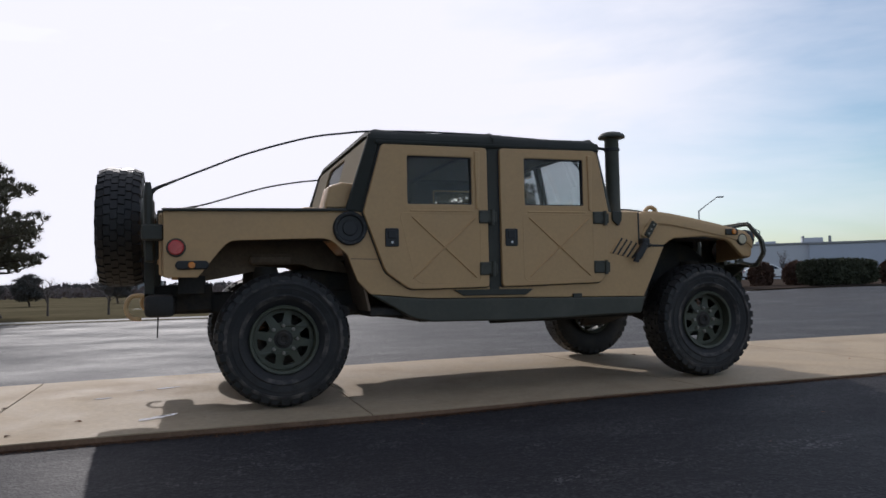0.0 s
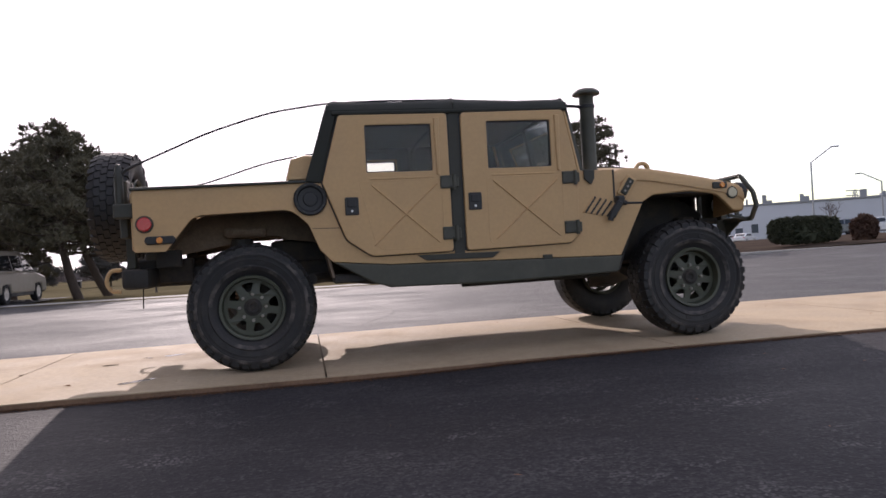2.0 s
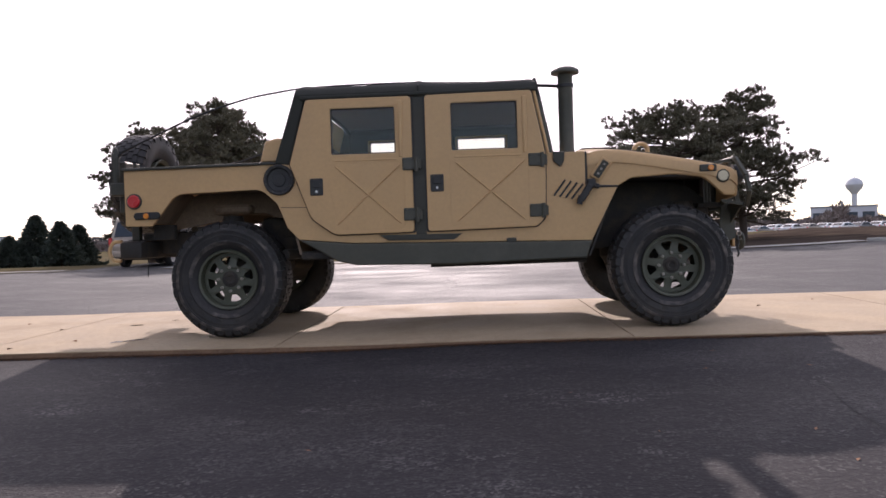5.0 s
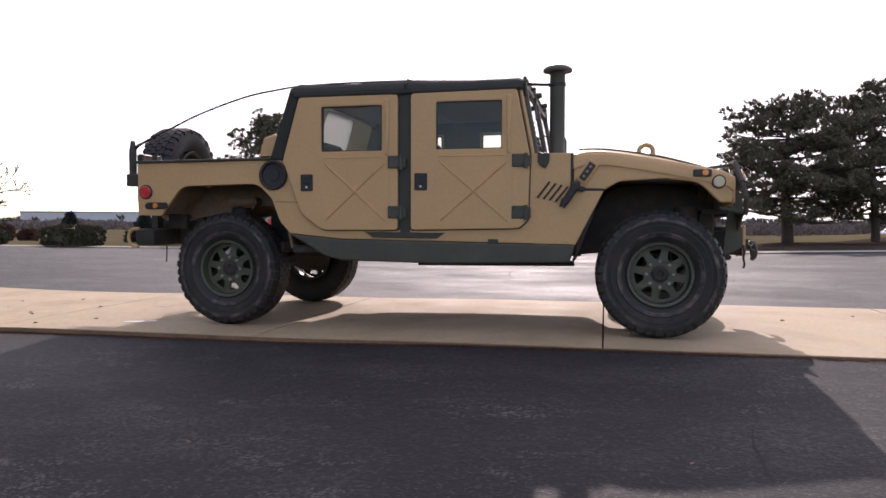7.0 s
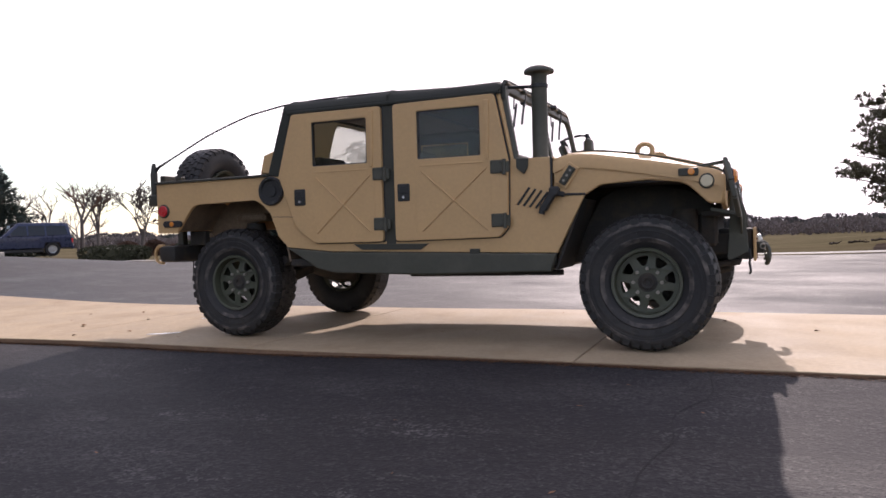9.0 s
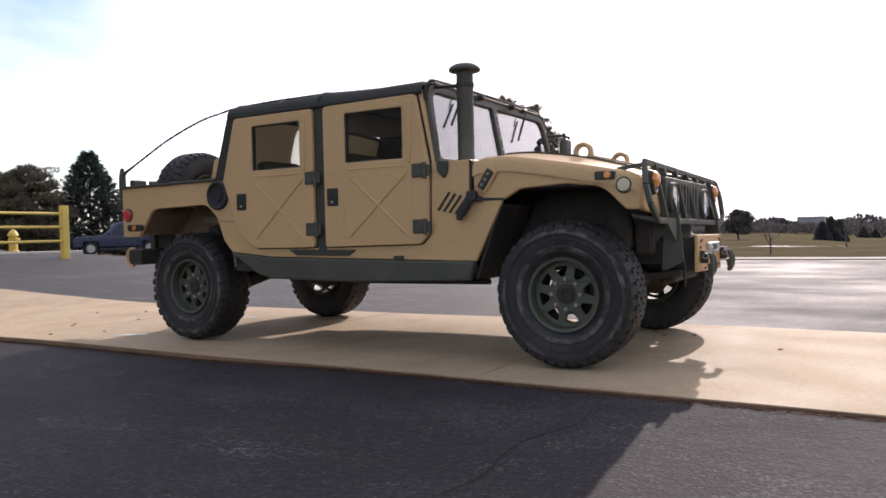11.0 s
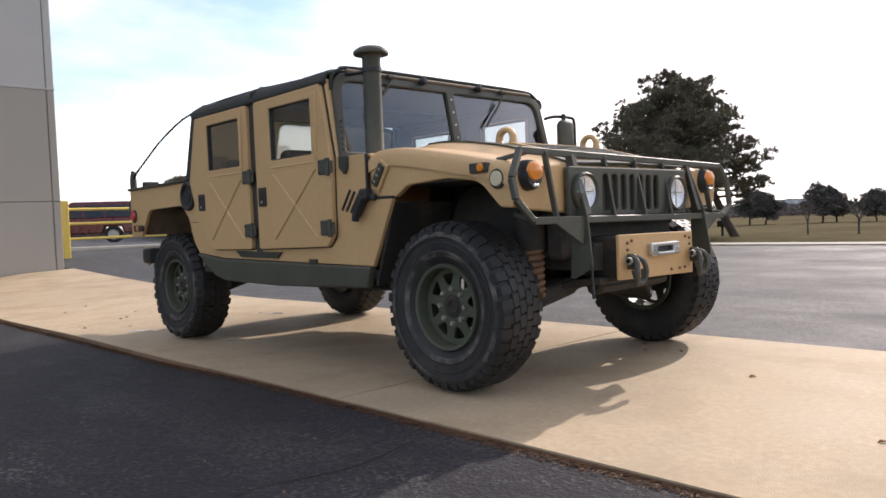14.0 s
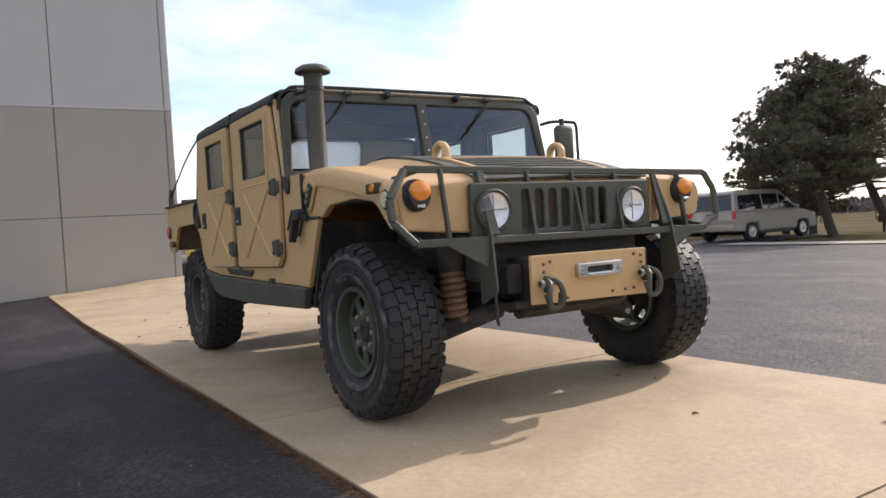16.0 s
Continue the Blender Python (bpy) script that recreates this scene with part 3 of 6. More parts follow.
    part("panel_seam", bar((0.47, s * 1.0205, 0.952), (0.662, s * 1.0205, 0.947), 0.004, 0.004, 0.001), BLACK, truck)
    # bed wall, rail and wheel tub
    part("bed_wall", box(-0.69, 0.44, s * 0.93 - 0.012, s * 0.93 + 0.012, 1.10, 1.262, 0.004), TAN, truck)
    part("bed_rail", side([rounded([(-0.71, 1.258), (0.44, 1.268), (0.44, 1.288, 0.008), (-0.71, 1.279, 0.008)])], s * 0.975, 0.13, 0.006), DARK_OLIVE, truck, "dark olive bed top rail")
    part("wheel_tub", box(-0.50, 0.50, s * 0.75 - 0.245, s * 0.75 + 0.245, 1.098, 1.115, 0.004), TUB, truck, "dusty tan roof of the rear wheel well, darkened for shade")
    part("tub_wall", side([rounded([(-0.52, 0.87), (-0.40, 1.06, 0.08), (-0.30, 1.10), (0.36, 1.10), (0.47, 0.98, 0.05), (0.56, 0.86), (0.30, 0.895), (0.22, 0.93, 0.02), (-0.02, 0.93, 0.02), (-0.12, 0.885), (-0.34, 0.845), (-0.50, 0.82)])], s * 0.545, 0.03), TUB, truck, "dusty tan inner wheel well, darkened for shade")
    part("well_front", bar((0.50, s * 0.77, 1.09), (0.60, s * 0.77, 0.60), 0.44, 0.02, 0.003), TUB, truck)
    part("well_back", bar((-0.36, s * 0.77, 1.09), (-0.53, s * 0.77, 0.87), 0.44, 0.02, 0.003), TUB, truck)
    part("spring_tower", box(-0.16, 0.14, s * 0.60 - 0.08, s * 0.60 + 0.08, 0.93, 1.0, 0.02), TUB, truck)
    part("front_tub", side([rounded([(2.72, 0.55), (2.76, 0.66), (2.93, 1.01), (3.05, 1.075, 0.05), (3.33, 1.09), (3.55, 1.04), (3.69, 0.94), (3.69, 0.70), (3.3, 0.62)])], s * 0.50, 0.03), UNDER, truck, "dark front wheel well")
    part("tub_back", bar((2.72, s * 0.76, 0.53), (2.90, s * 0.76, 1.0), 0.46, 0.02, 0.003), UNDER, truck)
    part("fender_liner", box(2.92, 3.66, s * 0.74 - 0.24, s * 0.74 + 0.24, 1.085, 1.1, 0.003), UNDER, truck)
    part("splash_plate", bar((2.74, s * 0.80, 0.60), (2.84, s * 0.80, 0.86), 0.34, 0.03, 0.003), TUB, truck)

# cab shell: floor, firewall, tunnel
part("cab_floor", box(0.6, 2.72, -0.99, 0.99, 0.56, 0.62, 0.01), UNDER, truck)
part("chassis_pan", box(1.0, 2.6, -0.8, 0.8, 0.50, 0.565, 0.02), UNDER, truck)
part("tunnel", box(0.7, 2.6, -0.36, 0.36, 0.62, 1.12, 0.05, 2), DARK_OLIVE, truck)
part("firewall", box(2.46, 2.52, -0.98, 0.98, 0.62, 1.275, 0.01), TAN, truck)
part("dashboard", join(box(2.22, 2.47, -0.92, 0.92, 1.06, 1.26, 0.03, 2), box(2.19, 2.30, 0.18, 0.66, 1.14, 1.30, 0.02)), BLACK, truck, "black dashboard")
part("cowl_top", box(2.40, 2.72, -0.99, 0.99, 1.262, 1.288, 0.008), TAN, truck)
part("cab_back", box(0.53, 0.57, -0.95, 0.95, 1.0, 1.27, 0.008), TAN, truck, "tan cab rear bulkhead")
# Tan floor in the darkened well colour, standing for its shaded underside
part("bed_floor", box(-0.70, 0.60, -0.53, 0.53, 0.955, 0.99, 0.005), TUB, truck, "dusty tan bed floor, darkened for its shaded underside")
# Added unseen covers that keep sun from leaking through the bed gaps
part("bed_sun_stop", join(box(-0.69, -0.49, -0.96, 0.96, 1.12, 1.135, 0.004), box(0.36, 0.60, -0.96, 0.96, 1.12, 1.135, 0.004)), TAN, truck)
part("tailgate", join(box(-0.73, -0.69, -0.94, 0.94, 0.86, 1.255, 0.01), box(-0.745, -0.725, -0.8, 0.8, 0.93, 0.97, 0.008), box(-0.745, -0.725, -0.8, 0.8, 1.13, 1.17, 0.008)), TAN, truck)
for s in (-1, 1):
    part("bulkhead_corner", side([rounded([(0.30, 1.285, 0.01), (0.345, 1.45, 0.03), (0.43, 1.475, 0.03), (0.56, 1.465), (0.56, 1.285)])], s * 0.83, 0.24, 0.02), TAN, truck, "tan curtain corner box on the bed rail")

# seats
for sx in (1.05, 1.88):
    for sy in (-0.66, 0.66):
        seat = part("seat", join(box(sx - 0.22, sx + 0.24, sy - 0.22, sy + 0.22, 0.80, 0.92, 0.04, 3)), SEAT, truck, "dark vinyl seat")
        back = box(-0.05, 0.06, -0.21, 0.21, 0.0, 0.52, 0.035, 3)
        back.transform(Matrix.Translation((sx - 0.2, sy, 0.90)) @ Matrix.Rotation(radians(-10), 4, "Y"))
        part("backrest", back, SEAT, seat)
        part("seat_box", box(sx - 0.2, sx + 0.2, sy - 0.18, sy + 0.18, 0.62, 0.80, 0.01), UNDER, seat)
wheel_ring = [Matrix.Translation((2.08, 0.50, 1.25)) @ Matrix.Rotation(radians(-58), 4, "Y") @ Vector((0.19 * math.cos(a), 0.19 * math.sin(a), 0)) for a in np.linspace(0, 2 * math.pi, 28, endpoint=False)]
steer = part("steering_wheel", tube(wheel_ring, 0.014, 8, True), BLACK, truck, "black steering wheel")
part("steering_column", tube([(2.08, 0.50, 1.25), (2.30, 0.50, 1.12)], 0.02), BLACK, steer)
part("wheel_spoke", bar(wheel_ring[0], wheel_ring[14], 0.02, 0.01), BLACK, steer)
# bows and frame bars inside the cab
for bx in (1.50, 0.66):
    part("roof_bow", tube(arc_points([(bx, -0.93, 1.26), (bx, -0.94, 1.66), (bx, -0.84, 1.755), (bx, 0, 1.775), (bx, 0.84, 1.755), (bx, 0.94, 1.66), (bx, 0.93, 1.26)], 5), 0.019, 8), DARK_OLIVE, truck, "olive steel roof bow")

# canvas roof: rounded shell, thicker at its hems, sagging between the bows
def roof_shell():
    bm = bmesh.new()
    xs = [0.605, 0.62, 0.66, 0.85, 1.1, 1.35, 1.48, 1.51, 1.54, 1.75, 2.0, 2.2, 2.33, 2.365]
    rows = []
    for i, x in enumerate(xs):
        sag = 0.012 * math.sin(math.pi * min(max((x - 0.62) / 0.89 if x < 1.51 else (x - 1.51) / 0.85, 0), 1))
        top = 1.857 - 0.012 * ease((x - 1.6) / 0.75) - sag - (0.05 if i == 0 else 0.014 if i == 1 else 0) - (0.02 if i == len(xs) - 1 else 0) + (0.008 if x == 1.51 else 0)
        ring = []
        for y, z in ((-1.035, 1.735), (-1.04, 1.765), (-1.02, 1.80), (-0.96, top - 0.012), (-0.85, top), (-0.5, top + 0.012 - sag), (0, top + 0.018 - sag), (0.5, top + 0.012 - sag), (0.85, top), (0.96, top - 0.012), (1.02, 1.80), (1.04, 1.765), (1.035, 1.735)):
            ring.append(bm.verts.new((x, y, min(z, top) + 0.004 * noise.noise(Vector((x * 4, y * 4, 1))))))
        rows.append(ring)
    for a, b in zip(rows, rows[1:]):
        for k in range(len(a) - 1):
            bm.faces.new((a[k], a[k + 1], b[k + 1], b[k]))
    bmesh.ops.recalc_face_normals(bm, faces=bm.faces[:])
    bmesh.ops.solidify(bm, geom=bm.faces[:], thickness=0.014)
    return bm


part("canvas_roof", roof_shell(), CANVAS, truck, "dark olive canvas soft top")
part("roof_lining", box(0.66, 2.33, -0.94, 0.94, 1.775, 1.785, 0.003), LINING, truck, "brown cloth lining under the soft top")
part("roof_seam", tube([(1.508, -1.035, 1.735), (1.508, -1.035, 1.80), (1.508, -0.96, 1.837), (1.508, 0, 1.865), (1.508, 0.96, 1.837), (1.508, 1.035, 1.80), (1.508, 1.035, 1.735)], 0.008, 6), CANVAS, truck)
for s in (-1, 1):
    part("roof_hem", bar((0.64, s * 1.038, 1.742), (2.36, s * 1.038, 1.748), 0.022, 0.03, 0.008), CANVAS, truck, "rolled canvas hem")
    part("curtain_pillar", side([rounded([(0.605, 1.80, 0.02), (0.68, 1.765), (0.548, 1.262), (0.435, 1.272)])], s * 1.008, 0.05, 0.015), CANVAS, truck, "dark canvas rear corner strip")
back = front([rounded([(-0.99, 1.28), (0.99, 1.28), (0.97, 1.80, 0.08), (-0.97, 1.80, 0.08)]), rounded([(-0.25, 1.44, 0.07), (0.42, 1.44, 0.07), (0.42, 1.765, 0.07), (-0.25, 1.765, 0.07)])], 0.0, 0.012, 0.003)
back.transform(Matrix.Translation((0.47, 0, 1.28)) @ Matrix.Rotation(radians(16), 4, "Y") @ Matrix.Translation((0, 0, -1.28)))
curtain = part("rear_curtain", back, CURTAIN, truck, "tan fabric rear curtain with a clear window")
vin = front([rounded([(-0.265, 1.425, 0.07), (0.435, 1.425, 0.07), (0.435, 1.78, 0.07), (-0.265, 1.78, 0.07)])], 0.0, 0.003, 0.0)
vin.transform(Matrix.Translation((0.478, 0, 1.28)) @ Matrix.Rotation(radians(16), 4, "Y") @ Matrix.Translation((0, 0, -1.28)))
part("vinyl_window", vin, VINYL, curtain, "clear vinyl rear window").visible_shadow = False

# windshield: frame, two panes, wipers, header lamps
WS = Matrix.Translation((2.455, 0, 1.28)) @ Matrix.Rotation(radians(-11), 4, "Y") @ Matrix.Translation((0, 0, -1.28))
outer = rounded([(-1.015, 1.275), (1.015, 1.275), (0.985, 1.822, 0.14), (-0.985, 1.822, 0.14)], 8)
panes = [rounded([(sg * 0.035, 1.318, 0.015), (sg * 0.968, 1.318, 0.015), (sg * 0.925, 1.768, 0.10), (sg * 0.035, 1.768, 0.015)], 6) for sg in (-1, 1)]
wsf = front([outer, *panes], 0.0, 0.045, 0.008)
wsf.transform(WS)
shield = part("windshield_frame", wsf, OLIVE, truck, "olive windshield frame with centre post")
for sg in (-1, 1):
    g = front([rounded([(sg * 0.028, 1.311, 0.01), (sg * 0.976, 1.311, 0.01), (sg * 0.932, 1.775, 0.10), (sg * 0.028, 1.775, 0.01)], 6)], 0.0, 0.006, 0.0)
    g.transform(WS)
    part("windshield_pane", g, SHIELD, shield, "flat windshield glass").visible_shadow = False
    wip = join(bar(WS @ Vector((0.05, sg * 0.02 + 0.52 * sg, 1.80)), WS @ Vector((0.045, sg * 0.02 + 0.52 * sg - 0.09, 1.70)), 0.01, 0.008, 0.002),
               bar(WS @ Vector((0.034, sg * 0.02 + 0.52 * sg - 0.03, 1.745)), WS @ Vector((0.034, sg * 0.02 + 0.52 * sg - 0.23, 1.55)), 0.016, 0.014, 0.003))
    part("wiper", wip, BLACK, shield, "black wiper hanging from the header")
    part("wiper_motor", box(2.37, 2.41, 0.54 * sg - 0.03, 0.54 * sg + 0.03, 1.805, 1.83, 0.006), OLIVE, shield)
    part("header_lamp", lathe([(0, 0.036), (0.018, 0.034), (0.022, 0.026), (0.024, 0.0), (0.024, -0.012), (0, -0.012)], 16, Matrix.Translation((2.398, 0.27 * sg, 1.812)) @ Matrix.Rotation(radians(82), 4, "Y")), BLACK, shield, "small dark header lamp")
    for k in range(6):
        part("bolt", lathe([(0, 0.008), (0.006, 0.006), (0.008, 0), (0, 0)], 8, WS @ Matrix.Translation((0.022, sg * (0.990 - 0.003 * k), 1.33 + 0.035 * k)) @ Matrix.Rotation(radians(90), 4, "Y")), OLIVE, shield)
for k in range(5):
    part("bolt", lathe([(0, 0.008), (0.006, 0.006), (0.008, 0), (0, 0)], 8, WS @ Matrix.Translation((0.022, 0.0, 1.36 + 0.09 * k)) @ Matrix.Rotation(radians(90), 4, "Y")), STEEL, shield)
part("windshield_header", bar((2.368, -0.88, 1.826), (2.368, 0.88, 1.826), 0.030, 0.022, 0.008), HEADER, truck, "brownish header strip above the windshield")
part("canvas_front_edge", tube(arc_points([(2.372, -0.995, 1.70), (2.366, -0.985, 1.775), (2.362, -0.93, 1.822), (2.360, -0.80, 1.848), (2.360, 0, 1.852), (2.360, 0.80, 1.848), (2.362, 0.93, 1.822), (2.366, 0.985, 1.775), (2.372, 0.995, 1.70)], 4), 0.012, 8), CANVAS, truck, "rolled front hem of the canvas top")
for s in (-1, 1):
    part("front_pillar", side([rounded([(2.325, 1.765), (2.352, 1.765), (2.452, 1.27), (2.425, 1.27)])], s * 0.988, 0.07, 0.012), TAN, truck, "tan pillar beside the windshield")

# hood
def hood_shell():
    bm = bmesh.new()
    rows = []
    keys = ((2.715, 1.275, 1.345), (2.80, 1.300, 1.352), (2.95, 1.298, 1.345), (3.15, 1.268, 1.318), (3.35, 1.232, 1.280), (3.52, 1.198, 1.236), (3.66, 1.168, 1.195), (3.74, 1.145, 1.168), (3.782, 1.105, 1.14))
    for x, zs, zc in arc_points(keys, 3):
        ring = []
        for y, z in ((-1.010, zs - 0.10), (-1.010, zs - 0.04), (-0.99, zs - 0.008), (-0.94, zs), (-0.80, zs + 0.004), (-0.66, zs + 0.006), (-0.60, zc - 0.01), (-0.55, zc), (-0.3, zc + 0.006), (0, zc + 0.008)):
            ring.append((x, y, z))
        ring += [(x, -y, z) for x, y, z in ring[-2::-1]]
        rows.append([bm.verts.new(p) for p in ring])
    for a, b in zip(rows, rows[1:]):
        for k in range(len(a) - 1):
            bm.faces.new((a[k], a[k + 1], b[k + 1], b[k]))
    bmesh.ops.recalc_face_normals(bm, faces=bm.faces[:])
    bmesh.ops.solidify(bm, geom=bm.faces[:], thickness=0.012)
    return bm


hood = part("hood", smooth(mesh_of(hood_shell(), "hood"), 75), TAN, truck, "tan hood with an olive centre panel")


def hood_z(x):
    pts = ((2.715, 1.345), (2.80, 1.352), (2.95, 1.345), (3.15, 1.318), (3.35, 1.280), (3.52, 1.236), (3.66, 1.195), (3.74, 1.168), (3.79, 1.145))
    return float(np.interp(x, [p[0] for p in pts], [p[1] for p in pts]))


def hood_panel(x0, x1, y0, y1, lift, thick=0.008, n=10):
    bm = bmesh.new()
    rows = []
    for i in range(n + 1):
        x = x0 + (x1 - x0) * i / n
        rows.append([bm.verts.new((x, y0 + (y1 - y0) * k / 6, hood_z(x) + 0.008 - 0.008 * abs((y0 + (y1 - y0) * k / 6) / 0.55) + lift)) for k in range(7)])
    for a, b in zip(rows, rows[1:]):
        for k in range(6):
            bm.faces.new((a[k], a[k + 1], b[k + 1], b[k]))
    bmesh.ops.recalc_face_normals(bm, faces=bm.faces[:])
    bmesh.ops.solidify(bm, geom=bm.faces[:], thickness=thick)
    return bm


part("hood_panel", hood_panel(2.74, 3.80, -0.565, 0.565, 0.010), OLIVE, hood, "olive centre of the hood")
VX0, VX1, VY0, VY1 = 3.34, 3.71, -0.44, 0.36
vent = part("hood_vent", hood_panel(VX0, VX1, VY0, VY1, 0.013), BLACK, hood, "black louvred air intake in a tan frame")
for x0, x1, y0, y1 in ((VX0 - 0.03, VX0, VY0 - 0.03, VY1 + 0.03), (VX1, VX1 + 0.03, VY0 - 0.03, VY1 + 0.03), (VX0, VX1, VY0 - 0.03, VY0), (VX0, VX1, VY1, VY1 + 0.03)):
    part("vent_frame", hood_panel(x0, x1, y0, y1, 0.022, 0.012, 6), TAN, vent, "tan frame strip")
for k in range(6):
    part("vent_slat", hood_panel(VX0 + 0.03 + 0.056 * k, VX0 + 0.046 + 0.056 * k, VY0 + 0.002, VY1 - 0.002, 0.021, 0.005, 2), OLIVE, vent)
for s in (-1, 1):
    ec = (3.235, 1.345)
    outer = [(ec[0] - 0.085, hood_z(3.15) - 0.02), (ec[0] + 0.085, hood_z(3.32) - 0.02)] + [(ec[0] + 0.068 * math.cos(g), ec[1] + 0.062 * math.sin(g)) for g in np.linspace(-0.15, math.pi + 0.15, 18)]
    hole = [(ec[0] + 0.036 * math.cos(g), ec[1] - 0.004 + 0.034 * math.sin(g)) for g in np.linspace(0, 2 * math.pi, 18, endpoint=False)]
    part("lifting_eye", side([outer, hole], s * 0.41, 0.046, 0.014), TAN, truck, "tan steel lifting eye on the hood")

# front face: fender fronts, grille, lamps
AMB = {-1: (-0.915, 1.086), 1: (0.825, 1.070)}
HEAD = {-1: (-0.520, 1.003), 1: (0.400, 0.995)}
for s in (-1, 1):
    part("fender_front", front([rounded([(s * 0.58, 0.90), (s * 0.985, 0.93, 0.05), (s * 1.0, 1.06), (s * 0.985, 1.12, 0.04), (s * 0.60, 1.15)])], 3.775, 0.03, 0.01), TAN, truck)
    amb = part("turn_lamp", lathe([(0, 0.05), (0.054, 0.05), (0.061, 0.035), (0.065, 0), (0.065, -0.015 if s < 0 else -0.08), (0, -0.015 if s < 0 else -0.08)], 28, Matrix.Translation((3.79, AMB[s][0], AMB[s][1])) @ Matrix.Rotation(radians(90), 4, "Y") @ Matrix.Diagonal((1.15, 1.0, 1, 1))), BLACK, truck, "black round front lamp body")
    dome = lathe([(0, 0.072), (0.03, 0.069), (0.048, 0.060), (0.055, 0.045), (0, 0.045)], 28, Matrix.Translation((3.79, AMB[s][0], AMB[s][1] + 0.018)) @ Matrix.Rotation(radians(90), 4, "Y") @ Matrix.Diagonal((0.86, 1.0, 1, 1)))
    part("lens", dome, AMBER, amb, "large amber turn signal lens")
    part("blackout_lens", box(3.835, 3.85, AMB[s][0] - 0.02, AMB[s][0] + 0.02, AMB[s][1] - 0.058, AMB[s][1] - 0.042, 0.003), STEEL, amb)
    bez = part("headlight", lathe([(0.102, 0.0), (0.102, 0.02), (0.094, 0.03), (0.084, 0.018), (0.084, -0.02), (0.102, -0.02)], 32, Matrix.Translation((3.83, *HEAD[s])) @ Matrix.Rotation(radians(90), 4, "Y"), True), OLIVE, truck, "round headlight in an olive bezel")
    part("reflector_bowl", lathe([(0.084, 0.016), (0.066, -0.002), (0.035, -0.014), (0, -0.017)], 28, Matrix.Translation((3.83, *HEAD[s])) @ Matrix.Rotation(radians(90), 4, "Y")), CHROME, bez, "bright faceted reflector")
    part("lens", lathe([(0.084, 0.018), (0.062, 0.030), (0.031, 0.037), (0, 0.039)], 28, Matrix.Translation((3.83, *HEAD[s])) @ Matrix.Rotation(radians(90), 4, "Y")), LENS, bez, "clear lens").visible_shadow = False
    hy, hz = HEAD[s]
    part("led_bar", join(box(3.836, 3.841, hy - 0.074, hy + 0.074, hz + 0.001, hz + 0.006, 0.001), box(3.836, 3.841, hy - 0.0025, hy + 0.0025, hz - 0.074, hz + 0.074, 0.001), box(3.836, 3.842, hy - 0.022, hy - 0.006, hz - 0.008, hz + 0.014, 0.002)), NUT, bez, "grey divider across the reflector")
slots = []
for k in range(7):
    yc = -0.315 + 0.085 * k
    slots.append(rounded([(yc - 0.027, 0.905, 0.026), (yc + 0.027, 0.905, 0.026), (yc + 0.027, 1.098, 0.026), (yc - 0.027, 1.098, 0.026)], 6))
holes = [[(HEAD[s][0] + 0.094 * math.cos(a), HEAD[s][1] + 0.094 * math.sin(a)) for a in np.linspace(0, 2 * math.pi, 32, endpoint=False)] for s in (-1, 1)]
part("grille", front([rounded([(-0.64, 0.875), (0.535, 0.875), (0.535, 1.135, 0.02), (-0.64, 1.135, 0.02)]), *slots, *holes], 3.815, 0.03, 0.008), OLIVE, truck, "olive seven-slot grille panel")
part("radiator", box(3.70, 3.74, -0.36, 0.36, 0.88, 1.13, 0.005), CORE, truck, "dark brown radiator screen behind the grille")
part("grille_back", box(3.62, 3.79, -0.60, 0.60, 0.86, 0.90, 0.005), UNDER, truck)

# brush guard
GL = [(3.787, -0.96, 1.205), (3.822, -1.065, 1.07), (3.845, -1.065, 0.97), (3.862, -0.965, 0.870)]
GR = [(3.800, 1.04, 1.170), (3.828, 1.085, 1.07), (3.850, 1.075, 0.915), (3.865, 0.93, 0.850)]
guard = part("brush_guard", join(*[bar(a, b, w, h, 0.004) for a, b, w, h in (
    (GL[0], GR[0], 0.024, 0.034), (GL[3], GR[3], 0.026, 0.036), *[(GL[k], GL[k + 1], 0.030, 0.030) for k in range(3)], *[(GR[k], GR[k + 1], 0.030, 0.030) for k in range(3)])]), OLIVE, truck, "olive welded steel brush guard")
for yt, yb in ((-0.78, -0.79), (-0.28, -0.295), (0.01, 0.01), (0.31, 0.295), (0.81, 0.795)):
    zt, zb = 1.188 - 0.0175 * yt, 0.860 - 0.0105 * yb
    part("guard_bar", bar((3.793, yt, zt), (3.863, yb, zb), 0.016, 0.034, 0.003), OLIVE, guard)
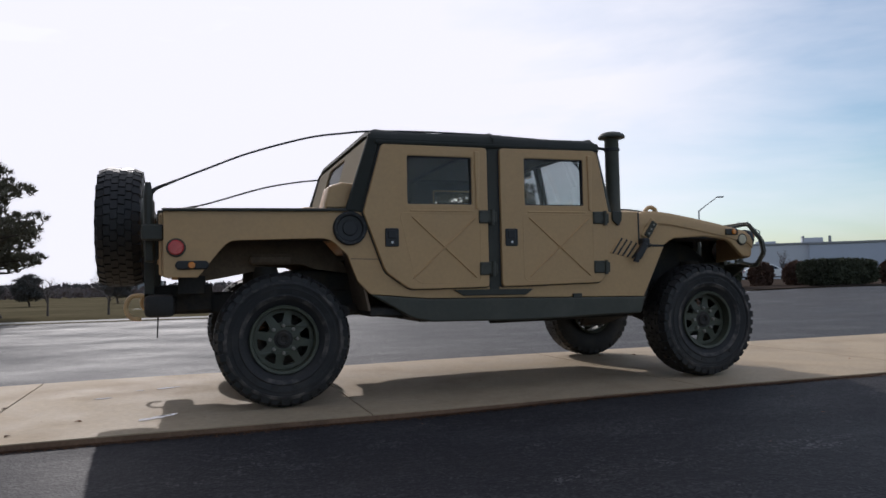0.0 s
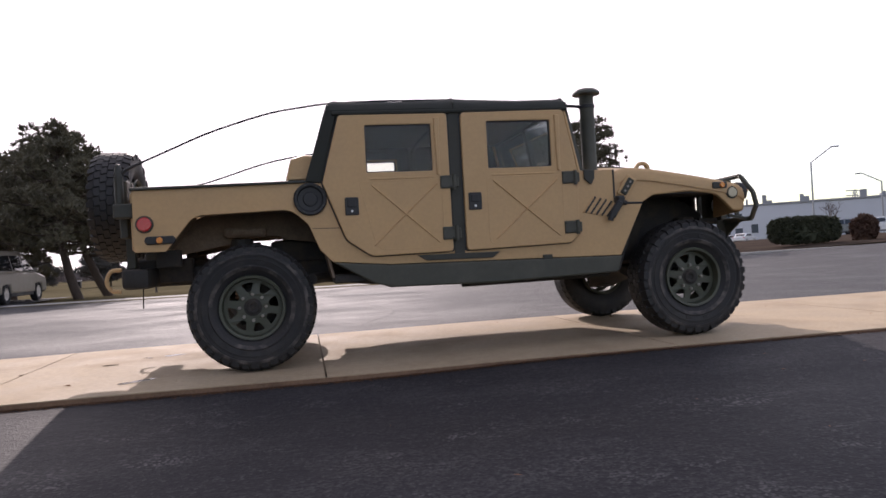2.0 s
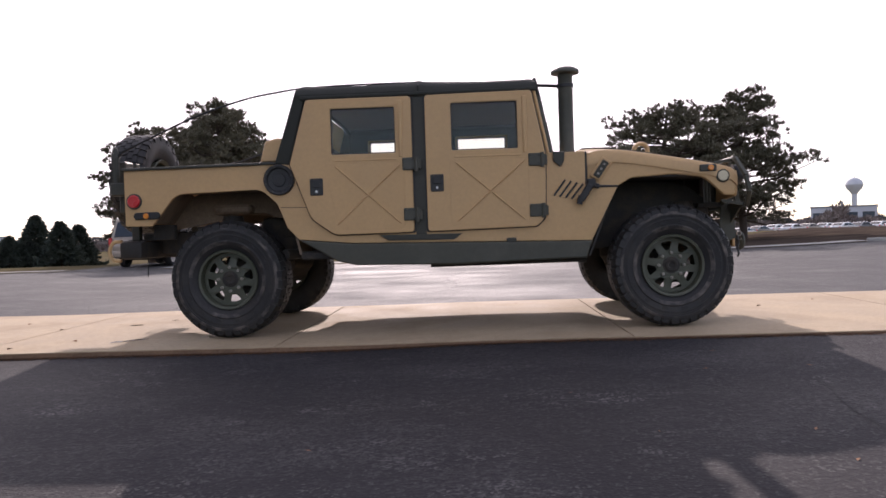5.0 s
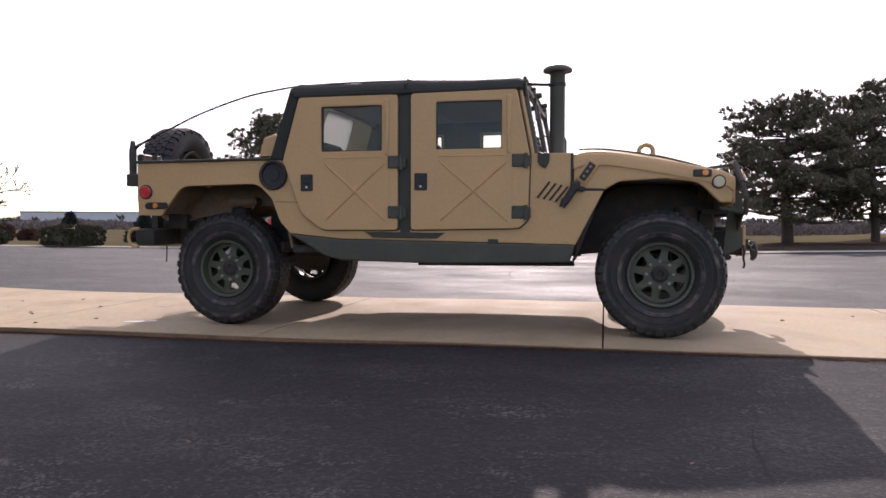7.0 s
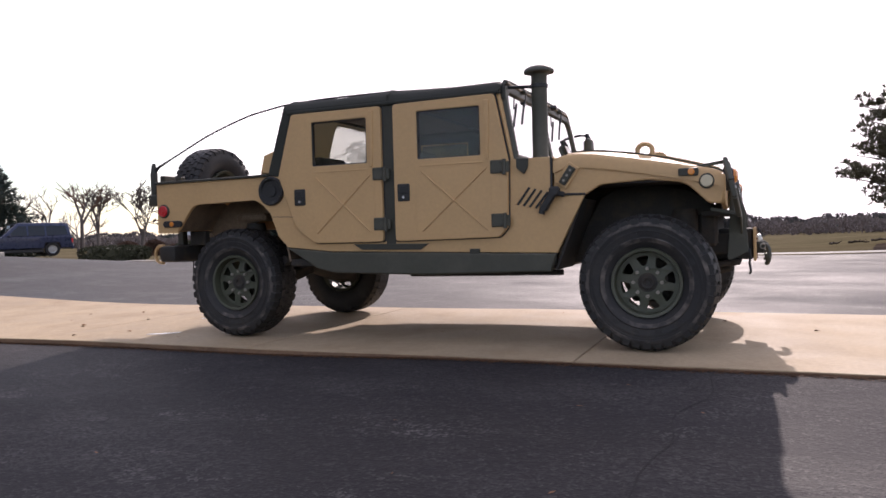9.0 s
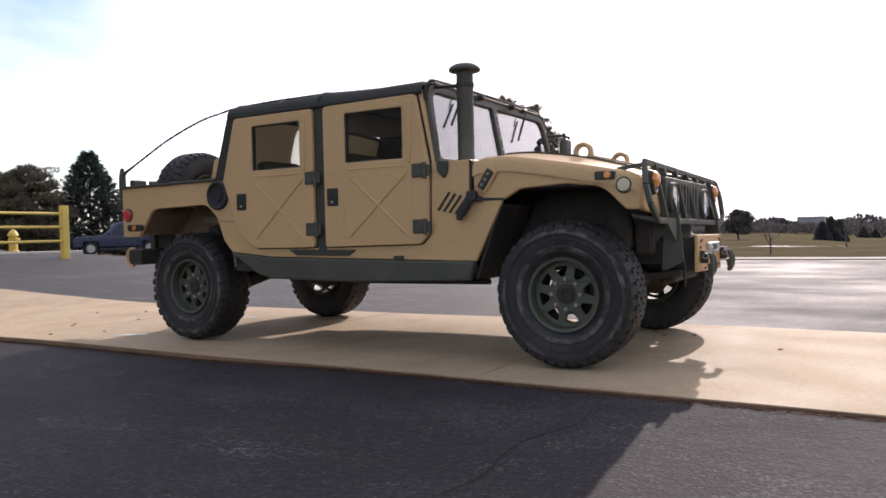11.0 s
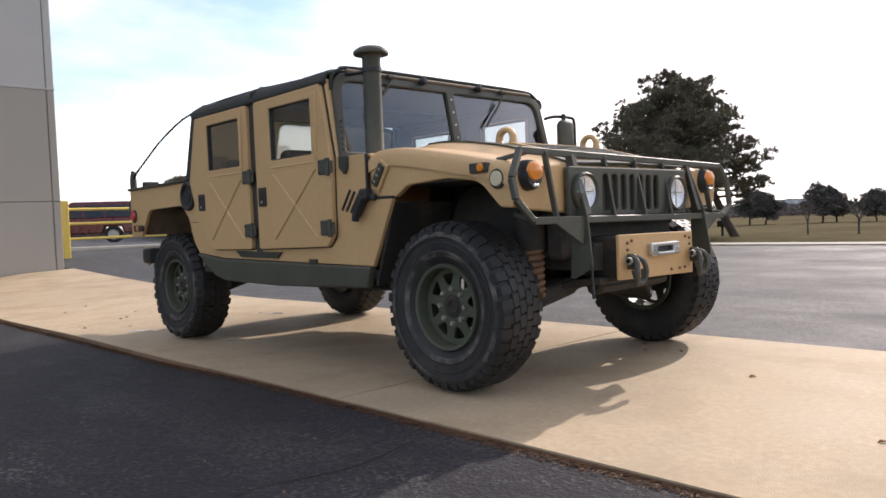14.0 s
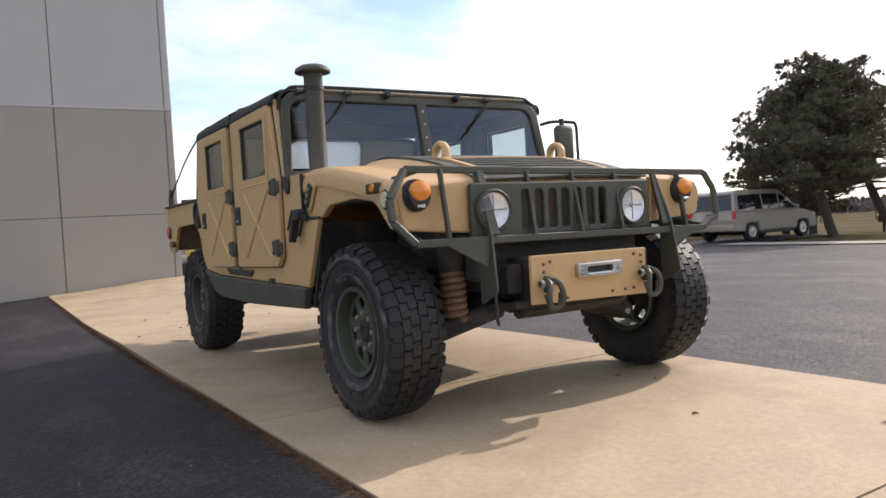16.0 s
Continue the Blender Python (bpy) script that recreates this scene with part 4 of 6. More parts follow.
for s, yt, yb in ((-1, -0.575, -0.575), (1, 0.62, 0.65)):
    zt = 1.198 if s < 0 else 1.177
    post = side([rounded([(3.765, zt), (3.803, zt), (3.890, 0.89), (3.915, 0.625, 0.02), (3.778, 0.555, 0.02), (3.805, 0.93)])], 0, 0.012, 0.003)
    for v in post.vertices:
        v.co.y += yb + (yt - yb) * (v.co.z - 0.87) / 0.31
    part("guard_post", post, OLIVE, guard, "flat olive guard upright widening downwards")
    flange = front([rounded([(yt - s * 0.002, zt), (yt - s * 0.030, zt), (yb - s * 0.058, 0.89), (yb - s * 0.004, 0.89)])], 0, 0.012, 0.003)
    for v in flange.vertices:
        v.co.x += 3.797 + 0.075 * (zt - v.co.z) / (zt - 0.89)
    part("post_flange", flange, OLIVE, guard, "olive flange of the angle-iron upright")
    part("guard_stay", bar((3.79, s * 0.90, zt), (3.62, s * 0.93, 1.172), 0.022, 0.022, 0.003), OLIVE, guard)
    part("guard_stay", bar((3.863, s * 0.92, 0.868), (3.70, s * 0.90, 0.905), 0.03, 0.022, 0.003), OLIVE, guard)
    part("guard_gusset", front([rounded([(yb, 0.87), (yb + s * 0.26, 0.865), (yb + s * 0.02, 0.74)])], 3.872, 0.010, 0.002), OLIVE, guard)

# winch bumper
bump = part("bumper", box(3.62, 3.94, -0.37, 0.39, 0.56, 0.77, 0.01), UNDER, truck, "dark winch bumper box")
part("bumper_plate", front([rounded([(-0.412, 0.550, 0.008), (0.348, 0.534, 0.008), (0.348, 0.772, 0.008), (-0.412, 0.780, 0.008)])], 3.95, 0.02, 0.004), TAN, bump, "tan bumper face plate")
fl = part("fairlead", front([rounded([(-0.145, 0.655, 0.012), (0.145, 0.655, 0.012), (0.145, 0.725, 0.012), (-0.145, 0.725, 0.012)]), rounded([(-0.085, 0.675, 0.012), (0.085, 0.675, 0.012), (0.085, 0.705, 0.012), (-0.085, 0.705, 0.012)])], 3.975, 0.034, 0.006), STEEL, bump, "bare aluminium winch fairlead")
part("fairlead_slot", box(3.958, 3.966, -0.09, 0.09, 0.672, 0.708, 0.001), BLACK, fl)
for y, z in ((-0.34, 0.735), (-0.30, 0.745), (-0.34, 0.70), (0.31, 0.735), (0.26, 0.745), (0.31, 0.70), (-0.20, 0.565), (0.10, 0.57), (0.19, 0.57), (0.25, 0.572), (-0.12, 0.69), (0.12, 0.69)):
    part("bolt", lathe([(0, 0.009), (0.007, 0.009), (0.0085, 0.005), (0.0085, 0), (0, 0)], 6, Matrix.Translation((3.96 if abs(z - 0.69) > 0.001 else 3.992, y, z)) @ Matrix.Rotation(radians(90), 4, "Y")), STEEL if z == 0.69 else RUST, bump)
for y in (-0.335, 0.322):
    lug = part("shackle_lug", box(3.955, 4.01, y - 0.012, y + 0.012, 0.60, 0.68, 0.008), DARK_OLIVE, bump)
    for dy in (-0.016, 0.016):
        loop = arc_points([(3.99, y + dy, 0.665), (4.03, y + dy * 1.8, 0.645), (4.04, y + dy * 2.6, 0.595), (4.035, y + dy * 2.2, 0.55), (4.02, y + dy * 0.8, 0.528)], 4)
        sh = part("shackle", tube(loop, 0.014, 8), OLIVE, bump, "olive bow shackle")
    part("shackle_bow", tube(arc_points([(4.02, y - 0.045, 0.60), (4.028, y - 0.03, 0.55), (4.03, y, 0.532), (4.028, y + 0.03, 0.55), (4.02, y + 0.045, 0.60)], 4), 0.013, 8), OLIVE, bump)
    part("pin", join(tube([(4.0, y - 0.062, 0.648), (4.0, y + 0.062, 0.648)], 0.012, 8), tube([(4.0, y - 0.062, 0.648), (4.0, y - 0.045, 0.648)], 0.02, 8)), NUT, sh)
part("guard_chain", tube([(3.915, -0.59, 0.64), (3.922, -0.598, 0.59), (3.916, -0.588, 0.545), (3.924, -0.596, 0.50), (3.918, -0.585, 0.475)], 0.008, 6), BLACK, guard, "short hanging safety chain")

# snorkel
tube_bm = lathe([(0, -0.05), (0.060, -0.05), (0.060, 0.02), (0.055, 0.05), (0.0545, 0.590), (0.060, 0.603), (0.088, 0.610), (0.1025, 0.612), (0.1045, 0.619), (0.1035, 0.628), (0.094, 0.640), (0.070, 0.654), (0.035, 0.662), (0, 0.664)], 40, Matrix.Translation((2.592, -0.855, 1.268)))
sn = part("snorkel", tube_bm, OLIVE, truck, "tall olive air intake pipe with mushroom cap")
part("snorkel_bracket", tube([(2.56, -0.86, 1.79), (2.36, -0.88, 1.80)], 0.012, 8), BLACK, sn)
part("snorkel_clamp", lathe([(0.056, -0.014), (0.061, -0.012), (0.061, 0.012), (0.056, 0.014)], 28, Matrix.Translation((2.592, -0.855, 1.79)), True), BLACK, sn)
part("snorkel_foot", box(2.50, 2.68, -0.96, -0.76, 1.215, 1.262, 0.015, 2), TAN, sn)
part("cowl_latch", side([rounded([(2.468, 1.292, 0.006), (2.553, 1.286, 0.006), (2.548, 1.222, 0.01), (2.522, 1.176, 0.012), (2.470, 1.222, 0.01)])], -1.028, 0.022, 0.005), DARK_OLIVE, truck, "dark pointed cowl catch")

# door mirror on the driver's side
mir = part("side_mirror", box(2.49, 2.56, 1.045, 1.20, 1.375, 1.632, 0.032, 3), OLIVE, truck, "olive door mirror on a tube bracket")
part("mirror_bracket", tube(arc_points([(2.42, 0.99, 1.645), (2.47, 1.06, 1.662), (2.50, 1.20, 1.660), (2.505, 1.262, 1.640), (2.505, 1.268, 1.50), (2.50, 1.262, 1.36), (2.46, 1.15, 1.318), (2.42, 1.02, 1.315)], 4), 0.012, 8), BLACK, mir)
part("mirror_clamp", tube([(2.51, 1.12, 1.625), (2.51, 1.12, 1.68)], 0.018, 8), BLACK, mir)
part("mirror_glass", box(2.482, 2.488, 1.06, 1.185, 1.395, 1.612, 0.002), CHROME, mir)

# whip aerials tied down to the roof
for s in (-1, 1):
    by = -0.95 if s < 0 else 0.90
    base = part("aerial_base", join(tube([(-0.79, by, 1.10), (-0.79, by, 1.36)], 0.030, 10), box(-0.83, -0.70, by - 0.04, by + 0.04, 1.08, 1.18, 0.01), lathe([(0, 0.09), (0.016, 0.085), (0.022, 0.05), (0.030, 0.0), (0, 0)], 12, Matrix.Translation((-0.79, by, 1.36)))), DARK_OLIVE, truck, "olive aerial base on the tailgate corner")
    whip = arc_points([(-0.785, by, 1.36), (-0.745, by, 1.405), (-0.66, by, 1.445), (-0.44, by, 1.540), (-0.17, by, 1.652), (0.20, by, 1.765), (0.45, by, 1.808), (0.64, by, 1.830), (1.0, by, 1.842), (1.50, by, 1.842)], 6)
    if s > 0:
        whip = arc_points([(-0.80, 0.90, 1.40), (-0.74, 0.90, 1.44), (-0.43, 0.90, 1.50), (0.05, 0.92, 1.65), (0.35, 0.94, 1.715), (0.60, 0.96, 1.75)], 7)
    part("aerial_whip", tube(whip, 0.0075, 6), BLACK, base, "thin bent whip aerial")
    part("aerial_spring", tube(whip[:14], 0.016, 8, False, 0.009), BLACK, base)
    part("aerial_tie", lathe([(0, 0.008), (0.014, 0.006), (0.017, 0), (0.014, -0.006), (0, -0.008)], 12, Matrix.Translation(whip[-1])), BLACK, base)

# spare wheel on its rear carrier
wheel_parts((-1.02, 0.10, 1.24), 2, truck, 9, "olive spare wheel rim")
part("spare_carrier", join(bar((-0.80, -0.62, 0.62), (-0.80, -0.62, 1.35), 0.06), bar((-0.80, 0.62, 0.62), (-0.80, 0.62, 1.35), 0.06), bar((-0.80, -0.65, 1.30), (-0.80, 0.65, 1.30), 0.05), bar((-0.80, -0.65, 0.72), (-0.80, 0.65, 0.72), 0.06),
                           bar((-0.80, 0.10, 0.70), (-0.80, 0.10, 1.32), 0.08), tube([(-0.98, 0.10, 1.24), (-0.78, 0.10, 1.24)], 0.06, 12), box(-0.82, -0.76, -0.86, -0.72, 0.95, 1.35, 0.01))
     , DARK_OLIVE, truck, "dark steel spare wheel carrier")

# rear bumper, tow hooks
part("rear_bumper", join(box(-0.82, -0.64, -0.90, 0.90, 0.60, 0.74, 0.03, 2), box(-0.80, -0.40, -0.52, -0.40, 0.62, 0.80, 0.01), box(-0.80, -0.40, 0.40, 0.52, 0.62, 0.80, 0.01)), UNDER, truck, "dark rear bumper")
for s in (-1, 1):
    hook = arc_points([(-0.83, s * 0.82, 0.74), (-0.90, s * 0.82, 0.73), (-0.93, s * 0.82, 0.66), (-0.90, s * 0.82, 0.60), (-0.84, s * 0.82, 0.59)], 4)
    part("tow_hook", tube(hook, 0.014, 8), TAN, truck, "tan tow hook")
    part("bumper_bracket", box(-0.62, -0.45, s * 0.70 - 0.03, s * 0.70 + 0.03, 0.74, 0.86, 0.006), UNDER, truck)
part("static_strap", tube([(-0.75, -0.55, 0.60), (-0.755, -0.55, 0.45)], 0.005, 6), BLACK, truck)

# underbody: rails, axles, arms, springs, shafts
for s in (-1, 1):
    part("frame_rail", join(box(-0.8, 3.85, s * 0.42 - 0.045, s * 0.42 + 0.045, 0.60, 0.74, 0.01)), UNDER, truck)
    for ax in (0.06, 3.31):
        part("lower_arm", join(bar((ax - 0.22, s * 0.38, 0.50), (ax, s * 0.80, 0.38), 0.07, 0.05), bar((ax + 0.22, s * 0.38, 0.50), (ax, s * 0.80, 0.38), 0.07, 0.05)), UNDER, truck)
        part("upper_arm", join(bar((ax - 0.16, s * 0.42, 0.74), (ax, s * 0.74, 0.62), 0.05, 0.04), bar((ax + 0.16, s * 0.42, 0.74), (ax, s * 0.74, 0.62), 0.05, 0.04)), UNDER, truck)
        part("half_shaft", tube([(ax, s * 0.15, 0.60), (ax, s * 0.74, 0.47)], 0.035, 12), UNDER, truck)
        part("knuckle", join(box(ax - 0.10, ax + 0.10, s * 0.74 - 0.06, s * 0.74 + 0.06, 0.32, 0.60, 0.04, 2)), UNDER, truck)
        turns, sx = [], ax + (0.20 if ax > 1 else -0.1)
        for k in range(109):
            a = 2 * math.pi * k / 12
            turns.append((sx + 0.056 * math.cos(a), s * 0.56 + 0.056 * math.sin(a), 0.468 + 0.31 * k / 108))
        part("coil_spring", tube(turns, 0.0165, 8), SPRING, truck, "brown coil spring")
        part("spring_cup", lathe([(0, 0.20), (0.075, 0.20), (0.088, 0.15), (0.088, 0.0), (0.080, 0.0), (0.080, 0.02), (0, 0.02)], 24, Matrix.Translation((sx, s * 0.56, 0.715))), UNDER, truck, "dark cup over the spring")
        part("damper", tube([(sx, s * 0.56, 0.42), (sx, s * 0.56, 0.90)], 0.036, 10), UNDER, truck)
        arm = bmesh.new()
        for q in ((ax - 0.12, 0.80, 0.30), (ax + 0.12, 0.80, 0.30), (ax - 0.12, 0.80, 0.40), (ax + 0.12, 0.80, 0.40), (ax - 0.30, 0.34, 0.47), (ax + 0.34, 0.34, 0.47), (ax - 0.30, 0.34, 0.56), (ax + 0.34, 0.34, 0.56)):
            arm.verts.new((q[0], s * q[1], q[2]))
        bmesh.ops.convex_hull(arm, input=arm.verts[:])
        bmesh.ops.bevel(arm, geom=arm.edges[:], offset=0.012, segments=1, affect="EDGES")
        part("control_arm", arm, UNDER, truck, "dusty forged lower control arm")
    part("sill_pipe", tube([(1.55, s * 0.80, 0.49), (2.72, s * 0.80, 0.50)], 0.02, 8), UNDER, truck)
for ax in (0.06, 3.31):
    part("axle_housing", lathe([(0, -0.17), (0.10, -0.15), (0.17, -0.06), (0.17, 0.06), (0.10, 0.15), (0, 0.17)], 20, Matrix.Translation((ax, 0, 0.60)) @ Matrix.Rotation(radians(90), 4, "X")), UNDER, truck)
part("drive_shaft", tube([(0.15, 0, 0.60), (1.2, 0.05, 0.60)], 0.04, 10), UNDER, truck)
part("gearbox", join(box(1.1, 2.5, -0.2, 0.2, 0.48, 0.66, 0.06, 2)), UNDER, truck)
part("skid_plate", join(bar((3.30, 0, 0.475), (3.86, 0, 0.545), 0.86, 0.04, 0.01), bar((3.70, 0, 0.50), (3.80, 0, 0.53), 0.70, 0.10, 0.02)), UNDER, truck)
part("engine_block", join(box(2.7, 3.6, -0.36, 0.36, 0.60, 1.12, 0.05, 2)), UNDER, truck)
part("front_crossmember", box(3.60, 3.72, -0.55, 0.55, 0.66, 0.88, 0.02), UNDER, truck)
part("fuel_tank", box(0.15, 0.75, -0.45, 0.45, 0.62, 0.90, 0.05, 2), UNDER, truck)
part("exhaust", tube(arc_points([(2.4, -0.3, 0.56), (1.6, -0.34, 0.52), (1.0, -0.36, 0.55), (0.6, -0.60, 0.60), (0.45, -0.86, 0.60)], 5), 0.04, 10), UNDER, truck)


# ---------------------------------------------------------------- ground, lot, strip
def asphalt_material(name, base, patch, pale, scale=1.0, rough=0.62, spec=0.3, stretch=(1.0, 1.0, 1.0), wear=0.57, stone=1.0, worn=1.0, relief=0.55, gritty=False):
    m = bpy.data.materials.new(name)
    m.use_nodes = True
    n, l = m.node_tree.nodes, m.node_tree.links
    p = n["Principled BSDF"]
    co = n.new("ShaderNodeTexCoord")
    mp = n.new("ShaderNodeMapping")
    mp.inputs["Scale"].default_value = stretch
    l.new(co.outputs["Object"], mp.inputs["Vector"])

    def tex(kind, sc, detail=4.0, rgh=0.55):
        t = n.new(kind)
        t.inputs["Scale"].default_value = sc
        if kind == "ShaderNodeTexNoise":
            t.inputs["Detail"].default_value, t.inputs["Roughness"].default_value = detail, rgh
        l.new((mp.outputs["Vector"] if sc < 20 else co.outputs["Object"]), t.inputs["Vector"])
        return t

    def ramp(src, a, b):
        r = n.new("ShaderNodeMapRange")
        r.inputs["From Min"].default_value, r.inputs["From Max"].default_value = a, b
        l.new(src, r.inputs["Value"])
        return r.outputs[0]

    def mix(f, c1, c2):
        x = n.new("ShaderNodeMix")
        x.data_type = "RGBA"
        l.new(f, x.inputs[0])
        for i, c in ((6, c1), (7, c2)):
            if isinstance(c, tuple):
                x.inputs[i].default_value = (*c, 1)
            else:
                l.new(c, x.inputs[i])
        return x.outputs[2]

    def times(a, k):
        x = n.new("ShaderNodeMath")
        x.operation = "MULTIPLY"
        l.new(a, x.inputs[0])
        if isinstance(k, float):
            x.inputs[1].default_value = k
        else:
            l.new(k, x.inputs[1])
        return x.outputs[0]

    big = tex("ShaderNodeTexNoise", 0.55 * scale, 6, 0.6)
    streak = tex("ShaderNodeTexNoise", 1.25 * scale, 7, 0.62)
    grain = tex("ShaderNodeTexNoise", 42 * scale, 4, 0.75)
    mid = tex("ShaderNodeTexNoise", 3.0 * scale, 8, 0.7)
    stones = tex("ShaderNodeTexVoronoi", 75 * scale)
    grit = tex("ShaderNodeTexNoise", 160 * scale, 2)
    c = mix(ramp(big.outputs["Fac"], 0.35, 0.65), base, patch)
    bare = ramp(mid.outputs["Fac"], wear, wear + 0.16)
    if gritty:
        bare = times(bare, ramp(stones.outputs["Color"], 0.50, 0.80))
    c = mix(times(bare, 0.75 if gritty else 0.55), c, pale)
    c = mix(times(times(ramp(streak.outputs["Fac"], 0.50, 0.64), ramp(grain.outputs["Fac"], 0.46, 0.60)), worn), c, pale)
    both = n.new("ShaderNodeMath")
    both.operation = "MULTIPLY"
    l.new(ramp(stones.outputs["Color"], 0.62, 0.95), both.inputs[0])
    l.new(ramp(grit.outputs["Fac"], 0.35, 0.65), both.inputs[1])
    c = mix(times(both.outputs[0], stone), c, tuple(min(v * 1.6, 1) for v in pale))
    l.new(c, p.inputs["Base Color"])
    rr = n.new("ShaderNodeMapRange")
    rr.inputs["To Min"].default_value, rr.inputs["To Max"].default_value = rough - 0.1, rough + 0.12
    rr.inputs["From Min"].default_value, rr.inputs["From Max"].default_value = 0.35, 0.65
    l.new(big.outputs["Fac"], rr.inputs["Value"])
    l.new(rr.outputs[0], p.inputs["Roughness"])
    p.inputs["Specular IOR Level"].default_value = spec
    bp = n.new("ShaderNodeBump")
    bp.inputs["Strength"].default_value, bp.inputs["Distance"].default_value = 0.4, 0.006
    l.new(stones.outputs["Distance"], bp.inputs["Height"])
    bp2 = n.new("ShaderNodeBump")
    bp2.inputs["Strength"].default_value, bp2.inputs["Distance"].default_value = relief, 0.03
    l.new(tex("ShaderNodeTexNoise", 19.0 * scale, 5, 0.7).outputs["Fac"], bp2.inputs["Height"])
    l.new(bp.outputs["Normal"], bp2.inputs["Normal"])
    l.new(bp2.outputs["Normal"], p.inputs["Normal"])
    return m


ASPHALT = asphalt_material("asphalt", (0.022, 0.0217, 0.0232), (0.054, 0.053, 0.0545), (0.118, 0.113, 0.108), 1.0, 0.70, 0.26, (0.8, 1.0, 1.0), 0.55, 0.9, 0.9)
SEALED = asphalt_material("sealed_asphalt", (0.0178, 0.0166, 0.0188), (0.0310, 0.0292, 0.0322), (0.165, 0.157, 0.150), 1.0, 0.78, 0.22, (0.55, 1.0, 1.0), 0.555, 0.24, 0.30, 0.30, True)
CONCRETE = material("strip_concrete", (0.42, 0.322, 0.205), 0.8, vary=0.17, scale=1.9, fine=30, bump=0.25, bump_scale=140,
                    dirt=(0.27, 0.19, 0.11), dirt_amount=0.75, dirt_scale=1.0, random_amount=0.05)
WALL_LOW = material("wall_lower_paint", (0.36, 0.325, 0.28), 0.85, vary=0.05, scale=1.2, fine=60, bump=0.12, bump_scale=60)
WALL_TOP = material("wall_upper_paint", (0.47, 0.445, 0.42), 0.85, vary=0.05, scale=1.2, fine=60, bump=0.12, bump_scale=60)
GROOVE = material("wall_joint", (0.19, 0.18, 0.165), 0.9, vary=0.1)
YELLOW = material("yellow_paint", (0.68, 0.50, 0.10), 0.5, vary=0.1, dirt=(0.45, 0.35, 0.15), dirt_amount=0.5)
GRASS = material("dry_grass", (0.115, 0.098, 0.058), 0.95, vary=0.35, scale=0.15, fine=2.0, bump=0.0, spec=0.0,
                 dirt=(0.175, 0.138, 0.09), dirt_amount=0.8, dirt_scale=0.05)
KERB = material("kerb_concrete", (0.35, 0.34, 0.31), 0.85, vary=0.15, scale=3)


def sheet(x0, x1, y0, y1, nx, ny, lift, height):
    bm = bmesh.new()
    v = [[bm.verts.new((x0 + (x1 - x0) * i / nx, y0 + (y1 - y0) * j / ny, 0)) for j in range(ny + 1)] for i in range(nx + 1)]
    for row in v:
        for q in row:
            q.co.z = height(q.co.x, q.co.y) + lift
    for i in range(nx):
        for j in range(ny):
            bm.faces.new((v[i][j], v[i + 1][j], v[i + 1][j + 1], v[i][j + 1]))
    return bm


def land(x, y):
    """Field height: level with the lot, higher towards the road in the east, falling away to the north-east."""
    r = math.hypot(x, y)
    z = ground_z(max(min(x, 45), -30), max(min(y, 40), -15))
    az = math.degrees(math.atan2(y + 5, x - 4))
    fall = (0.80 * ease((az - 57) / 6) + 1.05 * ease((az - 68) / 8)) * (1 - ease((az - 87) / 8))
    return z - 0.06 - 0.55 * ease((r - 62) / 50) - fall * ease((r - 32) / 85)


def land_sheet():
    bm = bmesh.new()
    radii = [3, 6, 10, 14, 18, 24, 30, 40, 55, 80, 120, 200, 400, 800, 1600, 4000]
    n = 72
    rows = [[bm.verts.new((r * math.cos(2 * math.pi * k / n), r * math.sin(2 * math.pi * k / n), land(r * math.cos(2 * math.pi * k / n), r * math.sin(2 * math.pi * k / n)) - 0.1 * (r < 16))) for k in range(n)] for r in radii]
    mid = bm.verts.new((0, 0, -0.3))
    for k in range(n):
        bm.faces.new((mid, rows[0][k], rows[0][(k + 1) % n]))
    for a, b in zip(rows, rows[1:]):
        for k in range(n):
            bm.faces.new((a[k], b[k], b[(k + 1) % n], a[(k + 1) % n]))
    bmesh.ops.recalc_face_normals(bm, faces=bm.faces[:])
    return bm


def lot_wedge():
    """Lot corner whose far edge runs back at a slant."""
    bm = bmesh.new()
    rows = []
    for i in range(21):
        x = 14 + 18 * i / 20
        far = 17 - 8.5 * i / 20
        rows.append([bm.verts.new((x, 1.26 + (far - 1.26) * j / 8, 0)) for j in range(9)])
        for q in rows[-1]:
            q.co.z = ground_z(q.co.x, q.co.y) - 0.02
    for a, b in zip(rows, rows[1:]):
        for j in range(8):
            bm.faces.new((a[j], b[j], b[j + 1], a[j + 1]))
    return bm


tagged(part("ground", land_sheet(), GRASS), "dry winter grass field reaching the horizon", "ground", kind="structure")
tagged(part("parking_lot", sheet(-45, 14, 1.26, 17, 60, 16, -0.02, ground_z), ASPHALT), "weathered grey asphalt lot with pale worn streaks", "asphalt", kind="structure")
tagged(part("parking_lot", lot_wedge(), ASPHALT), "weathered grey asphalt lot", "asphalt", kind="structure")
tagged(part("driveway", sheet(-9.68, 30, -20, EDGE - 0.002, 60, 36, -0.007, ground_z), SEALED), "dark sealed asphalt with pale scuffs and cracks", "asphalt", kind="structure")

strip = thing("pavement", "pale tan concrete drive strip with sawn joints", "pavement", kind="structure")
JOINTS = [-9.68, -7.0, -4.4, -1.74, 0.50, 2.93, 5.36, 7.8, 10.3, 13.0]
